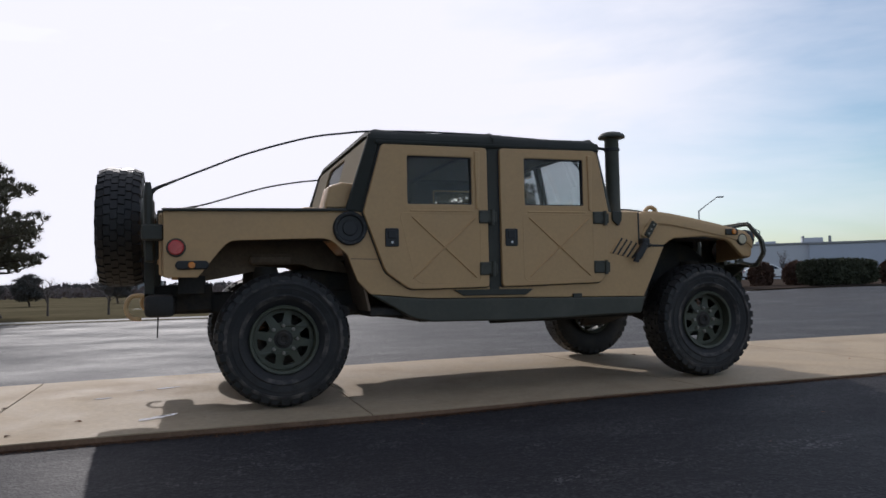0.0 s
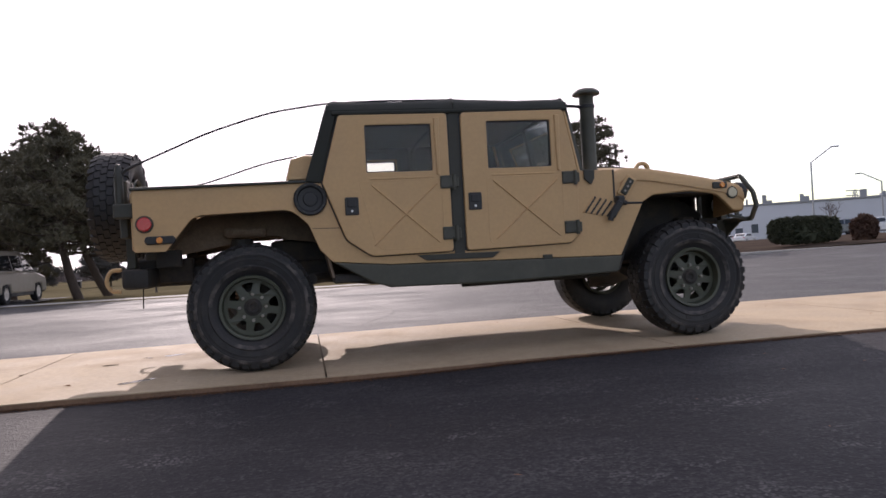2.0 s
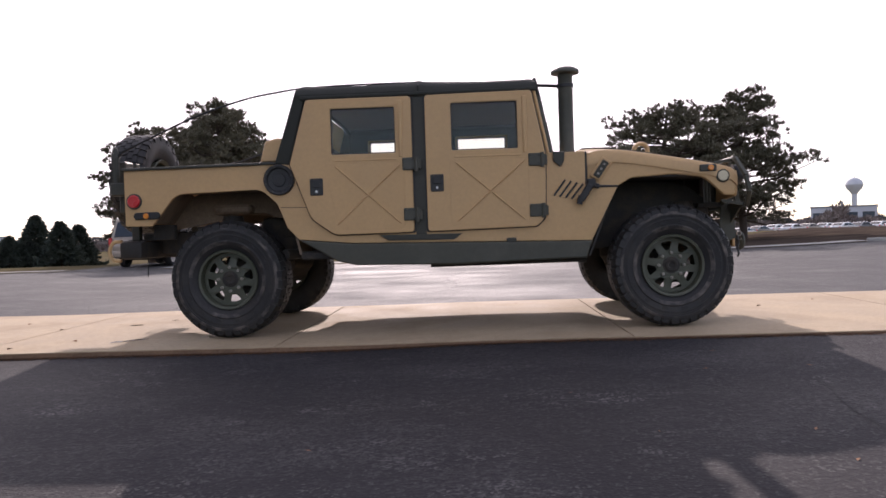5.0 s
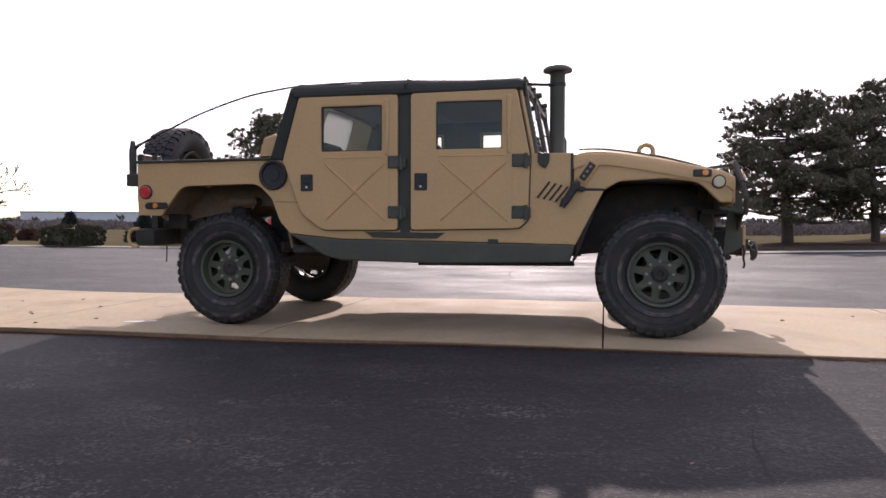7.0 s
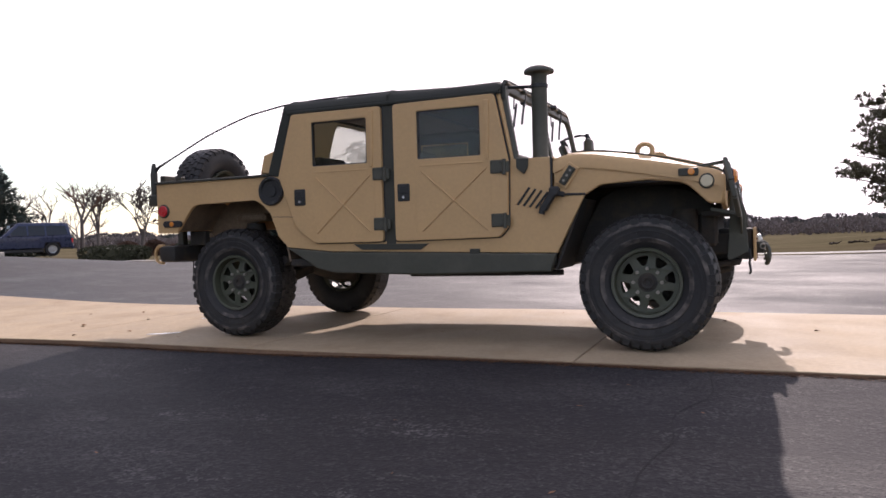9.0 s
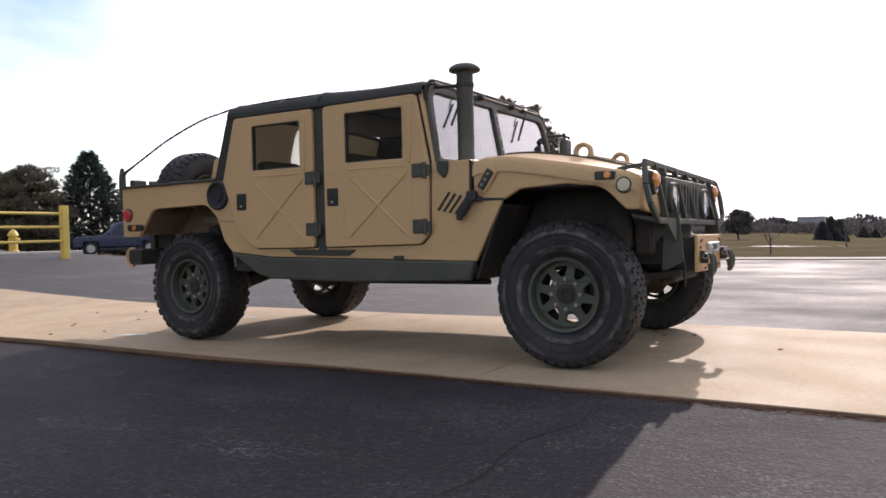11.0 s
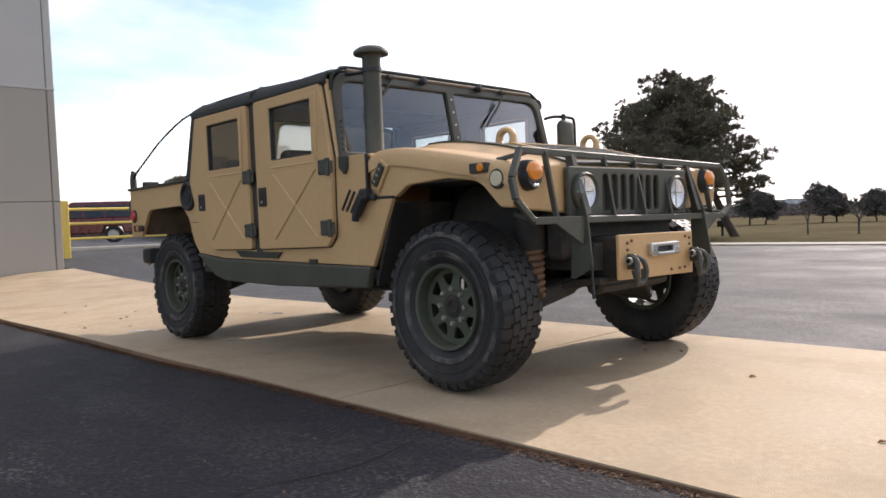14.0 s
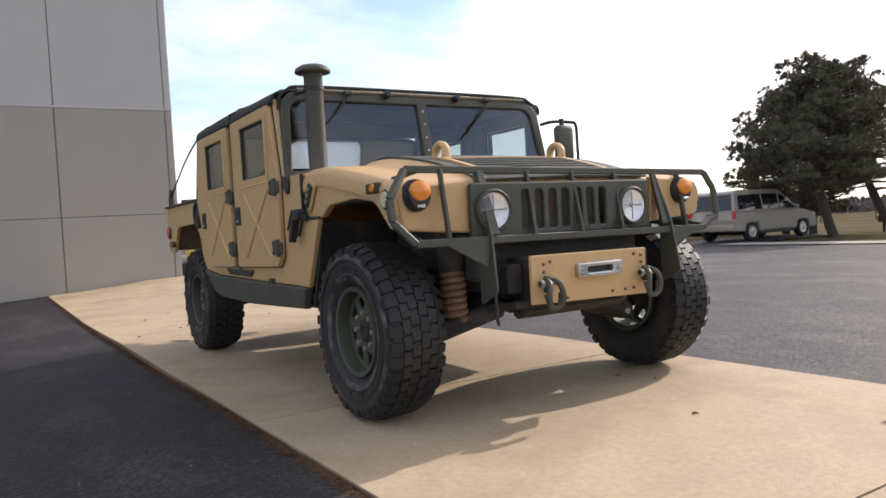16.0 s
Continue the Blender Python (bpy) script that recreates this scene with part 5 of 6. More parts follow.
for a, b in zip(JOINTS, JOINTS[1:]):
    bm = bmesh.new()
    nx, ny = 6, 3
    top = [[bm.verts.new((a + 0.006 + (b - a - 0.012) * i / nx, EDGE + (1.295 - EDGE) * j / ny, 0)) for j in range(ny + 1)] for i in range(nx + 1)]
    for row in top:
        for q in row:
            q.co.z = ground_z(q.co.x, max(q.co.y, EDGE))
    for i in range(nx):
        for j in range(ny):
            bm.faces.new((top[i][j], top[i + 1][j], top[i + 1][j + 1], top[i][j + 1]))
    g = bmesh.ops.extrude_face_region(bm, geom=bm.faces[:])
    low = [q for q in g["geom"] if isinstance(q, bmesh.types.BMVert)]
    bmesh.ops.translate(bm, verts=low, vec=(0, 0, -0.12))
    bmesh.ops.recalc_face_normals(bm, faces=bm.faces[:])
    part("slab", bm, CONCRETE, strip)

lip = bmesh.new()
edge_rows = []
for i in range(121):
    x = -9.6 + 22.4 * i / 120
    z = ground_z(x, EDGE)
    edge_rows.append([lip.verts.new((x, EDGE - dy, z - dz)) for dy, dz in ((0.003, 0.006), (0.006, 0.06))])
for a, b in zip(edge_rows, edge_rows[1:]):
    lip.faces.new((a[0], a[1], b[1], b[0]))
bmesh.ops.recalc_face_normals(lip, faces=lip.faces[:])
part("stained_edge", lip, RUST, strip, "rust-stained edge of the slabs")

# ---------------------------------------------------------------- tilt-up building
BX = -9.70


def building():
    b = thing("wall_west", "two-tone tilt-up concrete wall with panel joints", "wall", kind="structure")
    z0, zb, zt = -1.2, 3.74, 9.0
    edges = [-22.0, -18.4, -14.8, -11.2, -7.6, -4.7, -1.10, 0.99, 1.14]
    rows = [z0, 1.55, zb]
    for y0, y1 in zip(edges, edges[1:]):
        for za, zc in zip(rows, rows[1:]):
            part("panel", box(BX - 0.25, BX, y0 + 0.012, y1 - 0.012, za + 0.006, zc - 0.006, 0.008), WALL_LOW, b)
        part("panel", box(BX - 0.25, BX - 0.012, y0 + 0.012, y1 - 0.012, zb + 0.006, zt, 0.008), WALL_TOP, b)
    part("panel_backing", box(BX - 0.30, BX - 0.02, -22, 1.135, z0, zt - 0.02, 0.0), GROOVE, b)
    part("reveal", box(BX - 0.02, BX + 0.012, -22, 1.14, zb - 0.02, zb + 0.02, 0.004), WALL_TOP, b)
    part("side_wall", box(BX - 30, BX - 0.31, 0.88, 1.13, z0, zt - 0.01, 0.01), WALL_LOW, b)
    part("roof", box(BX - 30, BX - 0.31, -22, 0.87, zt - 0.3, zt - 0.1, 0.01), GROOVE, b)
    part("back_wall", box(BX - 30.3, BX - 30.02, -22, 1.13, z0, zt - 0.01, 0.01), WALL_LOW, b)
    part("south_wall", box(BX - 30, BX - 0.31, -22.3, -22.02, z0, zt - 0.01, 0.01), WALL_LOW, b)


building()


# ---------------------------------------------------------------- lot edges, cracks, litter
PALE = material("gutter_concrete", (0.33, 0.315, 0.285), 0.85, vary=0.12, scale=2)
CRACK = material("crack_filler", (0.012, 0.012, 0.013), 0.9, vary=0.2)
SCUFF = material("pale_scuff", (0.26, 0.25, 0.235), 0.85, vary=0.3, fine=90)
LEAF = material("dead_leaf", (0.21, 0.10, 0.045), 0.85, vary=0.3, random_amount=0.5)
tagged(part("kerb", join(sheet(-45, -11.6, 16.9, 17.7, 20, 1, 0.012, ground_z), sheet(-8.3, 14, 16.9, 18.0, 16, 1, 0.012, ground_z)), PALE), "pale concrete gutter along the lot", "kerb", kind="structure")
tagged(part("parking_bay", sheet(-11.6, -8.3, 16.9, 25, 3, 6, -0.012, ground_z), ASPHALT), "grey asphalt parking bay", "asphalt", kind="structure")
tagged(part("kerb", bar((14.0, 17.1, 0.02), (32.0, 8.6, 0.30), 0.3, 0.24, 0.02), KERB), "concrete kerb at the lot edge", "kerb", kind="structure")

MULCH = material("bark_mulch", (0.066, 0.052, 0.043), 0.95, vary=0.4, scale=0.8, fine=25, bump=0.5, bump_scale=30, spec=0.0,
                 dirt=(0.11, 0.088, 0.066), dirt_amount=0.7, dirt_scale=0.4)


def verge_sheet(near, far, n, m):
    """Ground strip between two broken lines, with a low mound towards its tree."""
    def at(line, u):
        k = min(int(u * (len(line) - 1)), len(line) - 2)
        w = u * (len(line) - 1) - k
        return Vector(line[k]).lerp(Vector(line[k + 1]), w)
    bm = bmesh.new()
    rows = []
    for i in range(n + 1):
        a, b = at(near, i / n), at(far, i / n)
        rows.append([])
        for j in range(m + 1):
            q = a.lerp(b, (j / m) ** 1.5)
            mound = 0.11 * max(0, 1 - ((q.x - 9.9) ** 2 + (q.y - 24.8) ** 2) / 6.0) ** 2
            rows[-1].append(bm.verts.new((q.x, q.y, land(q.x, q.y) + 0.07 * min(1, 4 * i / n) - (0.10 if j == m else 0) + mound)))
    for a, b in zip(rows, rows[1:]):
        for j in range(m):
            bm.faces.new((a[j], b[j], b[j + 1], a[j + 1]))
    bmesh.ops.recalc_face_normals(bm, faces=bm.faces[:])
    return bm


tagged(part("planting_bed", verge_sheet([(6.9, 18.05), (14.0, 17.4), (23.0, 13.2), (32.0, 8.95), (46.0, 8.0)], [(8.2, 26.4), (12.5, 28.5), (20.0, 40.0), (42.0, 86.0), (80.0, 84.0)], 40, 16), MULCH), "dark brown mulched verge under the pines", "planting bed", kind="structure")


def ribbon(points, width, lift, seed=0, steps=5, taper=True):
    """Flat uneven strip lying on the ground."""
    rng = random.Random(seed)
    line = arc_points([(x, y, 0) for x, y in points], steps)
    bm = bmesh.new()
    prev = None
    for i, p in enumerate(line):
        d = (line[min(i + 1, len(line) - 1)] - line[max(i - 1, 0)]).normalized()
        n = Vector((-d.y, d.x, 0))
        w = width * rng.uniform(0.5, 1.3) * (0.3 if taper and i in (0, len(line) - 1) else 1) / 2
        p = p + n * rng.uniform(-1, 1) * min(width, 0.012) * 0.8
        a, b = p + n * w, p - n * w
        row = [bm.verts.new((q.x, q.y, ground_z(q.x, q.y) + lift)) for q in (a, b)]
        if prev:
            bm.faces.new((prev[0], prev[1], row[1], row[0]))
        prev = row
    bmesh.ops.recalc_face_normals(bm, faces=bm.faces[:])
    for f in bm.faces:
        if f.normal.z < 0:
            f.normal_flip()
    return bm


CRACKS = [[(3.70, -1.47), (3.74, -1.95), (3.60, -2.3), (3.62, -2.7), (3.55, -3.0), (3.52, -3.6), (3.40, -4.4)],
          [(5.6, -3.4), (4.9, -3.2), (4.4, -3.3)]]
for k, c in enumerate(CRACKS):
    tagged(part("crack", ribbon(c, 0.006, -0.003, k), CRACK), "thin dark crack across the sealed asphalt", "crack", kind="structure")
for k, c in enumerate(([(-2.6, 6.5), (0, 7.2), (3, 7.0), (7, 7.6)], [(1.0, 2.2), (1.6, 4.0), (1.4, 6.8), (2.2, 11)], [(5.5, 2.0), (6.2, 5.0), (9, 8)])):
    tagged(part("crack", ribbon(c, 0.010, -0.016, 10 + k), CRACK), "weathered crack in the grey lot", "crack", kind="structure")


def flakes(count, seed, place, size, mat, name, label, category, slim=0.55):
    rng = random.Random(seed)
    verts, faces = [], []
    for _ in range(count):
        x, y = place(rng)
        z = ground_z(x, y) + (0.002 if EDGE < y < 1.28 else -0.005 if y < 0 else -0.018)
        a, r = rng.uniform(0, 6.28), size * rng.uniform(0.4, 1.4)
        k = len(verts)
        for t, q, h in ((0, 1.5, 0), (1.7, slim, rng.uniform(0, 0.25)), (3.1, 1.5, rng.uniform(0, 0.15)), (4.7, slim, rng.uniform(0, 0.25))):
            verts.append((x + r * q * math.cos(a + t), y + r * q * math.sin(a + t), z + h * r))
        faces.append((k, k + 1, k + 2, k + 3))
    me = bpy.data.meshes.new(name)
    me.from_pydata(verts, [], faces)
    return tagged(part(name, me, mat), label, category, kind="stuff")


flakes(24000, 4, lambda r: (r.uniform(-9, 10), EDGE - 0.006 - abs(r.gauss(0, 0.026))), 0.012, LEAF, "needle_litter", "rust-brown needle litter along the strip edge", "litter", 0.22)
flakes(70, 6, lambda r: (r.uniform(-8, 6), r.uniform(-6, 1.2)), 0.010, LEAF, "leaf_crumbs", "scattered dead leaf crumbs", "litter")
flakes(260, 7, lambda r: (r.uniform(-5, 9), r.uniform(2, 14)), 0.012, SCUFF, "loose_grit", "pale grit on the lot", "litter")
WATER = material("standing_water", (0.20, 0.155, 0.10), 0.05, vary=0.05, spec=0.5)


def pool(name, x, y, rx, ry, turn, lift, height, seed, label, category):
    """Thin film of water with a wavering edge."""
    r = random.Random(seed)
    bm = bmesh.new()
    ring = []
    for k in range(26):
        a = 2 * math.pi * k / 26
        w = 1 + 0.30 * math.sin(2 * a + seed) + 0.16 * math.sin(5 * a + 2 * seed) + r.uniform(-0.08, 0.08)
        px, py = rx * w * math.cos(a), ry * w * math.sin(a)
        c, q = math.cos(radians(turn)), math.sin(radians(turn))
        px, py = x + px * c - py * q, y + px * q + py * c
        ring.append(bm.verts.new((px, py, height(px, py) + lift)))
    bm.faces.new(ring)
    bmesh.ops.triangulate(bm, faces=bm.faces[:])
    return tagged(part(name, bm, WATER), label, category, kind="structure")


for k, (x, y, rx, ry, tn) in enumerate(((-1.15, 0.05, 0.07, 0.020, 0), (-0.72, 0.42, 0.085, 0.035, 10), (-0.75, -0.97, 0.10, 0.050, 25), (-0.68, -0.90, 0.05, 0.022, 30), (-0.92, 0.36, 0.030, 0.016, 0))):
    pool("puddle", x, y, rx, ry, tn, 0.003, ground_z, 5 + k, "small wet patch on the concrete strip", "puddle")
pool("pond", 0.2, 38.5, 3.2, 1.6, 4, 0.22, land, 3, "small pond of still water in the field", "pond")
rng = random.Random(12)
spots = [(4.37, 0.19), (-2.1, -0.57), (-1.74, -0.10), (-2.0, -0.70), (-1.2, -0.9), (-2.6, -0.3), (-2.9, 0.2), (-3.4, -0.8), (-2.4, 0.5), (5.2, -0.6), (-3.9, -0.4), (-1.5, -1.2), (5.0, 0.6), (3.4, 0.75), (3.5, 0.55), (3.7, 0.65)]
leaf_mesh = None
for x, y in spots:
    if leaf_mesh is None:
        bm = bmesh.new()
        mid = [bm.verts.new((0.03 * t - 0.03, 0, 0.006 * math.sin(t * 1.5))) for t in range(4)]
        for sgn in (1, -1):
            edge = [bm.verts.new((0.03 * t - 0.03 + 0.004, sgn * 0.018, 0.010 + 0.004 * t)) for t in (1, 2)]
            bm.faces.new((mid[0], mid[1], edge[0]))
            bm.faces.new((mid[1], mid[2], edge[1], edge[0]))
            bm.faces.new((mid[2], mid[3], edge[1]))
        leaf_mesh = mesh_of(bm, "fallen_leaf")
    lf = part("fallen_leaf", leaf_mesh, LEAF)
    lf.matrix_basis = pose(x, y, ground_z(x, y) + 0.001, 0, 0, rng.uniform(0, 360)) @ Matrix.Diagonal((0.55, 0.5, 0.5, 1))
    tagged(lf, "small curled brown leaf on the concrete", "leaf", "leaves on the strip")

# ---------------------------------------------------------------- yellow rail fence and hydrant
def rail_fence():
    a, b = Vector((-11.65, 1.78)), Vector((-12.0, 5.65))
    f = thing("rail_fence", "yellow painted three-rail pipe fence with square posts", "fence")
    for p in (a, b):
        z = ground_z(p.x, p.y)
        part("post", box(p.x - 0.08, p.x + 0.08, p.y - 0.08, p.y + 0.08, z - 0.1, z + 1.25, 0.012), YELLOW, f)
    for h in (0.40, 0.74, 1.06):
        part("rail", tube([(a.x, a.y, ground_z(*a) + h), (b.x, b.y, ground_z(*b) + h)], 0.033, 10), YELLOW, f)


rail_fence()
tagged(part("kerb", bar((-13.2, 1.6, ground_z(-13.2, 1.6) + 0.01), (-14.3, 7.6, ground_z(-14.3, 7.6) + 0.01), 0.16, 0.16, 0.02), KERB), "worn kerb behind the yellow fence", "kerb", kind="structure")


def hydrant(x, y, z):
    h = thing("fire_hydrant", "yellow cast-iron fire hydrant on the verge", "hydrant", (x, y, z))
    part("barrel", lathe([(0, -0.05), (0.17, -0.05), (0.17, 0.03), (0.12, 0.05), (0.11, 0.45), (0.15, 0.47), (0.15, 0.51), (0.13, 0.55), (0.08, 0.63), (0.03, 0.66), (0.03, 0.70), (0, 0.71)], 20), YELLOW, h)
    for a in (0, 90, 180):
        part("nozzle", lathe([(0, 0.19), (0.05, 0.19), (0.06, 0.17), (0.06, 0.10), (0, 0.10)], 14, Matrix.Translation((0, 0, 0.36)) @ Matrix.Rotation(radians(a), 4, "Z") @ Matrix.Rotation(radians(90), 4, "Y")), YELLOW, h)


hydrant(-17.2, 7.35, ground_z(-17.2, 7.35) - 0.02)

# ---------------------------------------------------------------- parked vehicles
CAR_GLASS = material("car_glass", (0.012, 0.015, 0.02), 0.06, vary=0.05, coat=0.3)
TYRE = material("car_tyre", (0.02, 0.02, 0.021), 0.8, vary=0.2)
HUBCAP = material("wheel_cover", (0.42, 0.42, 0.43), 0.35, 0.8, vary=0.1)
TRIM = material("dark_trim", (0.03, 0.03, 0.032), 0.6, vary=0.1)
WHITE_LENS = material("clear_lamp", (0.7, 0.7, 0.72), 0.2, vary=0.05, coat=0.4)
PLATE = material("plate_white", (0.55, 0.57, 0.62), 0.4, vary=0.05)


def paint(name, color, rough=0.3, metal=0.3):
    return material(name, color, rough, metal, vary=0.04, coat=0.7)


SILVER = paint("champagne_paint", (0.29, 0.255, 0.21), 0.4, 0.0)
BLUE = paint("navy_paint", (0.018, 0.028, 0.075))
MAROON = paint("maroon_paint", (0.10, 0.012, 0.018))
WHITE = paint("white_paint", (0.72, 0.72, 0.72), 0.3, 0.0)
GREY = paint("grey_paint", (0.16, 0.17, 0.18))

SHAPES = {
    "van": dict(w=1.88, low=[(-2.35, 0.35, 0.06), (-2.38, 0.75, 0.1), (-2.30, 1.0, 0.1), (1.30, 1.02, 0.2), (2.25, 0.86, 0.15), (2.36, 0.58, 0.1), (2.32, 0.32, 0.06)],
                top=[(-2.30, 0.98), (-2.14, 1.68, 0.12), (-1.9, 1.74, 0.2), (0.35, 1.73, 0.3), (1.42, 0.99)], roof=1.70,
                wins=[[(-2.08, 1.08), (-1.98, 1.55, 0.05), (-0.78, 1.58), (-0.78, 1.06)], [(-0.70, 1.06), (-0.70, 1.58), (0.16, 1.57), (0.16, 1.05)], [(0.24, 1.05), (0.24, 1.55), (0.42, 1.53, 0.05), (1.12, 1.04)]], ax=(-1.40, 1.52), r=0.33),
    "suv": dict(w=1.98, low=[(-2.6, 0.42, 0.06), (-2.63, 0.85, 0.1), (-2.58, 1.12, 0.08), (0.95, 1.12, 0.12), (2.40, 1.04, 0.12), (2.58, 0.80, 0.08), (2.56, 0.42, 0.06)],
                top=[(-2.58, 1.08), (-2.42, 1.78, 0.12), (-2.2, 1.86, 0.15), (0.10, 1.86, 0.25), (0.95, 1.10)], roof=1.82,
                wins=[[(-2.36, 1.18), (-2.26, 1.68, 0.05), (-1.28, 1.70), (-1.28, 1.16)], [(-1.20, 1.16), (-1.20, 1.70), (-0.38, 1.70), (-0.38, 1.15)], [(-0.30, 1.15), (-0.30, 1.70), (0.08, 1.69, 0.05), (0.66, 1.14)]], ax=(-1.55, 1.62), r=0.38),
    "sedan": dict(w=1.78, low=[(-2.28, 0.32, 0.06), (-2.32, 0.75, 0.08), (-2.2, 0.96, 0.1), (0.9, 0.94, 0.15), (2.1, 0.80, 0.12), (2.28, 0.55, 0.1), (2.24, 0.30, 0.06)],
                  top=[(-1.95, 0.92), (-1.25, 1.38, 0.3), (0.1, 1.42, 0.3), (1.0, 0.92)], roof=1.38,
                  wins=[[(-1.55, 0.98), (-1.15, 1.28, 0.08), (-0.45, 1.32), (-0.45, 0.98)], [(-0.37, 0.98), (-0.37, 1.32), (0.08, 1.31, 0.08), (0.72, 0.97)]], ax=(-1.35, 1.42), r=0.31),
}


def parked(kind, colour, at, turn, label, group=""):
    sh = SHAPES[kind]
    w = sh["w"]
    c = thing("parked_" + kind if kind != "sedan" else "parked_car", label, kind if kind != "sedan" else "car", at, turn, group)
    low = list(sh["low"])
    for ax in sh["ax"][::-1]:
        r = sh["r"] + 0.05
        base = low[-1][1]
        low += [(ax + r, base + 0.0), (ax + r * 0.8, base + r * 0.72, 0.06), (ax - r * 0.8, base + r * 0.72, 0.06), (ax - r, base + 0.0)]
    body = part("body", side([rounded(low)], 0, w, 0.07), colour, c)
    # greenhouse, narrowing upwards
    gh = side([rounded(sh["top"])], 0, w - 0.06, 0.06)
    z0 = min(p[1] for p in sh["top"])
    for v in gh.vertices:
        v.co.y *= 1 - 0.18 * max(0, v.co.z - z0) / 0.75
    part("cabin", gh, colour, c)
    zc = sh["top"][0][1]
    for s in (-1, 1):
        for win in sh["wins"]:
            m = side([rounded(win)], 0, 0.02, 0.004)
            for v in m.vertices:
                v.co.y += s * (w - 0.06) / 2
                v.co.y *= 1 - 0.18 * max(0, v.co.z - z0) / 0.75
                v.co.y += s * 0.004
            part("side_window", m, CAR_GLASS, c)
        for a in sh["ax"]:
            y = s * (w / 2 - 0.12)
            mm = Matrix.Translation((a, y, sh["r"])) @ Matrix.Rotation(radians(-90 * s), 4, "X")
            r = sh["r"]
            wh = part("wheel", lathe([(0, 0.10), (0.05, 0.105), (r * 0.35, 0.085), (r * 0.6, 0.10), (r * 0.62, 0.06), (0, 0.05)], 24, mm), HUBCAP, c)
            part("tyre", lathe([(r * 0.62, 0.08), (r * 0.7, 0.11), (r * 0.94, 0.11), (r, 0.08), (r, -0.08), (r * 0.94, -0.11), (r * 0.6, -0.10), (r * 0.6, 0.06)], 28, mm, True), TYRE, wh)
        x = sh["low"][1][0]
        half, low_z, top_z = {"van": (0.055, 0.76, 1.04), "suv": (0.09, 0.72, 0.98), "sedan": (0.09, 0.72, 0.86)}[kind]
        part("tail_lamp", box(x, x + 0.12, s * (w / 2 + 0.002 - half) - half, s * (w / 2 + 0.002 - half) + half, low_z, top_z, 0.02), RED, c)
        xf = max(p[0] for p in sh["low"])
        part("headlamp", box(xf - 0.26, xf - 0.03, s * (w / 2 - 0.24) - 0.17, s * (w / 2 - 0.24) + 0.17, 0.62, 0.78, 0.03), WHITE_LENS, c)
        part("door_mirror", box(sh["top"][-1][0] - 0.45, sh["top"][-1][0] - 0.33, s * (w / 2 + 0.08) - 0.07, s * (w / 2 + 0.08) + 0.07, zc + 0.04, zc + 0.17, 0.03), colour, c)
    # rear and front glass
    (x0, za), (x1, zb, *_), *_r = sh["top"]
    n = math.degrees(math.atan2(x1 - x0, zb - za))
    lo, hi, ww = (0.13, 0.88, 0.84) if kind == "van" else (0.18, 0.85, 0.70)
    rg = bar((x0 + (x1 - x0) * lo - 0.012, 0, za + (zb - za) * lo), (x0 + (x1 - x0) * hi - 0.012, 0, za + (zb - za) * hi), w * ww, 0.02, 0.004)
    for v in rg.verts if kind == "van" else ():
        v.co.y *= 1 - 0.17 * max(0, v.co.z - za) / 0.75
    part("rear_window", rg, CAR_GLASS, c)
    (x0, za), (x1, zb, *_) = sh["top"][-1], sh["top"][-2]
    fg = bar((x0 + (x1 - x0) * 0.12 + 0.012, 0, za + (zb - za) * 0.14 + 0.012), (x0 + (x1 - x0) * 0.82 + 0.012, 0, za + (zb - za) * 0.82 + 0.012), w * 0.72, 0.02, 0.004)
    part("windshield", fg, CAR_GLASS, c)
    part("rear_bumper", box(sh["low"][1][0] - 0.05, sh["low"][1][0] + 0.14, -w / 2 + 0.03, w / 2 - 0.03, 0.36, 0.60, 0.05, 2), colour, c)
    if kind == "van":
        part("plate_surround", box(-2.392, -2.34, -0.30, 0.30, 0.77, 0.90, 0.01), colour, c)
        part("tailgate_handle", box(-2.388, -2.33, -0.22, 0.22, 0.93, 0.965, 0.01), TRIM, c)
    part("number_plate", box(sh["low"][1][0] - 0.062, sh["low"][1][0] - 0.0, -0.16, 0.16, 0.66, 0.82, 0.004), PLATE, c)
    part("sill", box(sh["ax"][0] + 0.45, sh["ax"][1] - 0.45, -w / 2 + 0.04, w / 2 - 0.04, 0.22, 0.40, 0.03), TRIM, c)
    return c


parked("van", SILVER, (-9.85, 21.05, ground_z(-9.9, 21) - 0.012), 90, "champagne minivan with dark windows parked under the pines")
parked("suv", BLUE, (-33.7, 22.8, ground_z(-33.7, 22.8) - 0.04), 245, "dark navy sport utility vehicle parked behind the fence")
parked("suv", MAROON, (-29.5, 7.75, ground_z(-29.5, 7.75) - 0.03), 248, "maroon sport utility vehicle parked behind the fence")
rngc = random.Random(5)
for k in range(13):
    d = 118 + 4 * (k % 3)
    a = radians(70.2 - 1.05 * k)
    x, y = 1.5 + d * math.cos(a), -6.4 + d * math.sin(a)
    parked("sedan", (WHITE, GREY, WHITE, WHITE, SILVER, WHITE)[k % 6], (x, y, land(x, y)), 35 + rngc.uniform(-4, 4), ("white", "grey", "white", "white", "champagne", "white")[k % 6] + " sedan in the far parking row", "cars in the far row")
for k, az_car in enumerate((51.2, 50.2, 47.8)):
    d = 72
    x, y = d * math.cos(radians(az_car)), -6 + d * math.sin(radians(az_car))
    parked("sedan", (WHITE, GREY, WHITE)[k], (x, y, land(x, y)), -30, ("white", "grey", "white")[k] + " sedan beyond the clipped hedge", "cars behind the hedge")

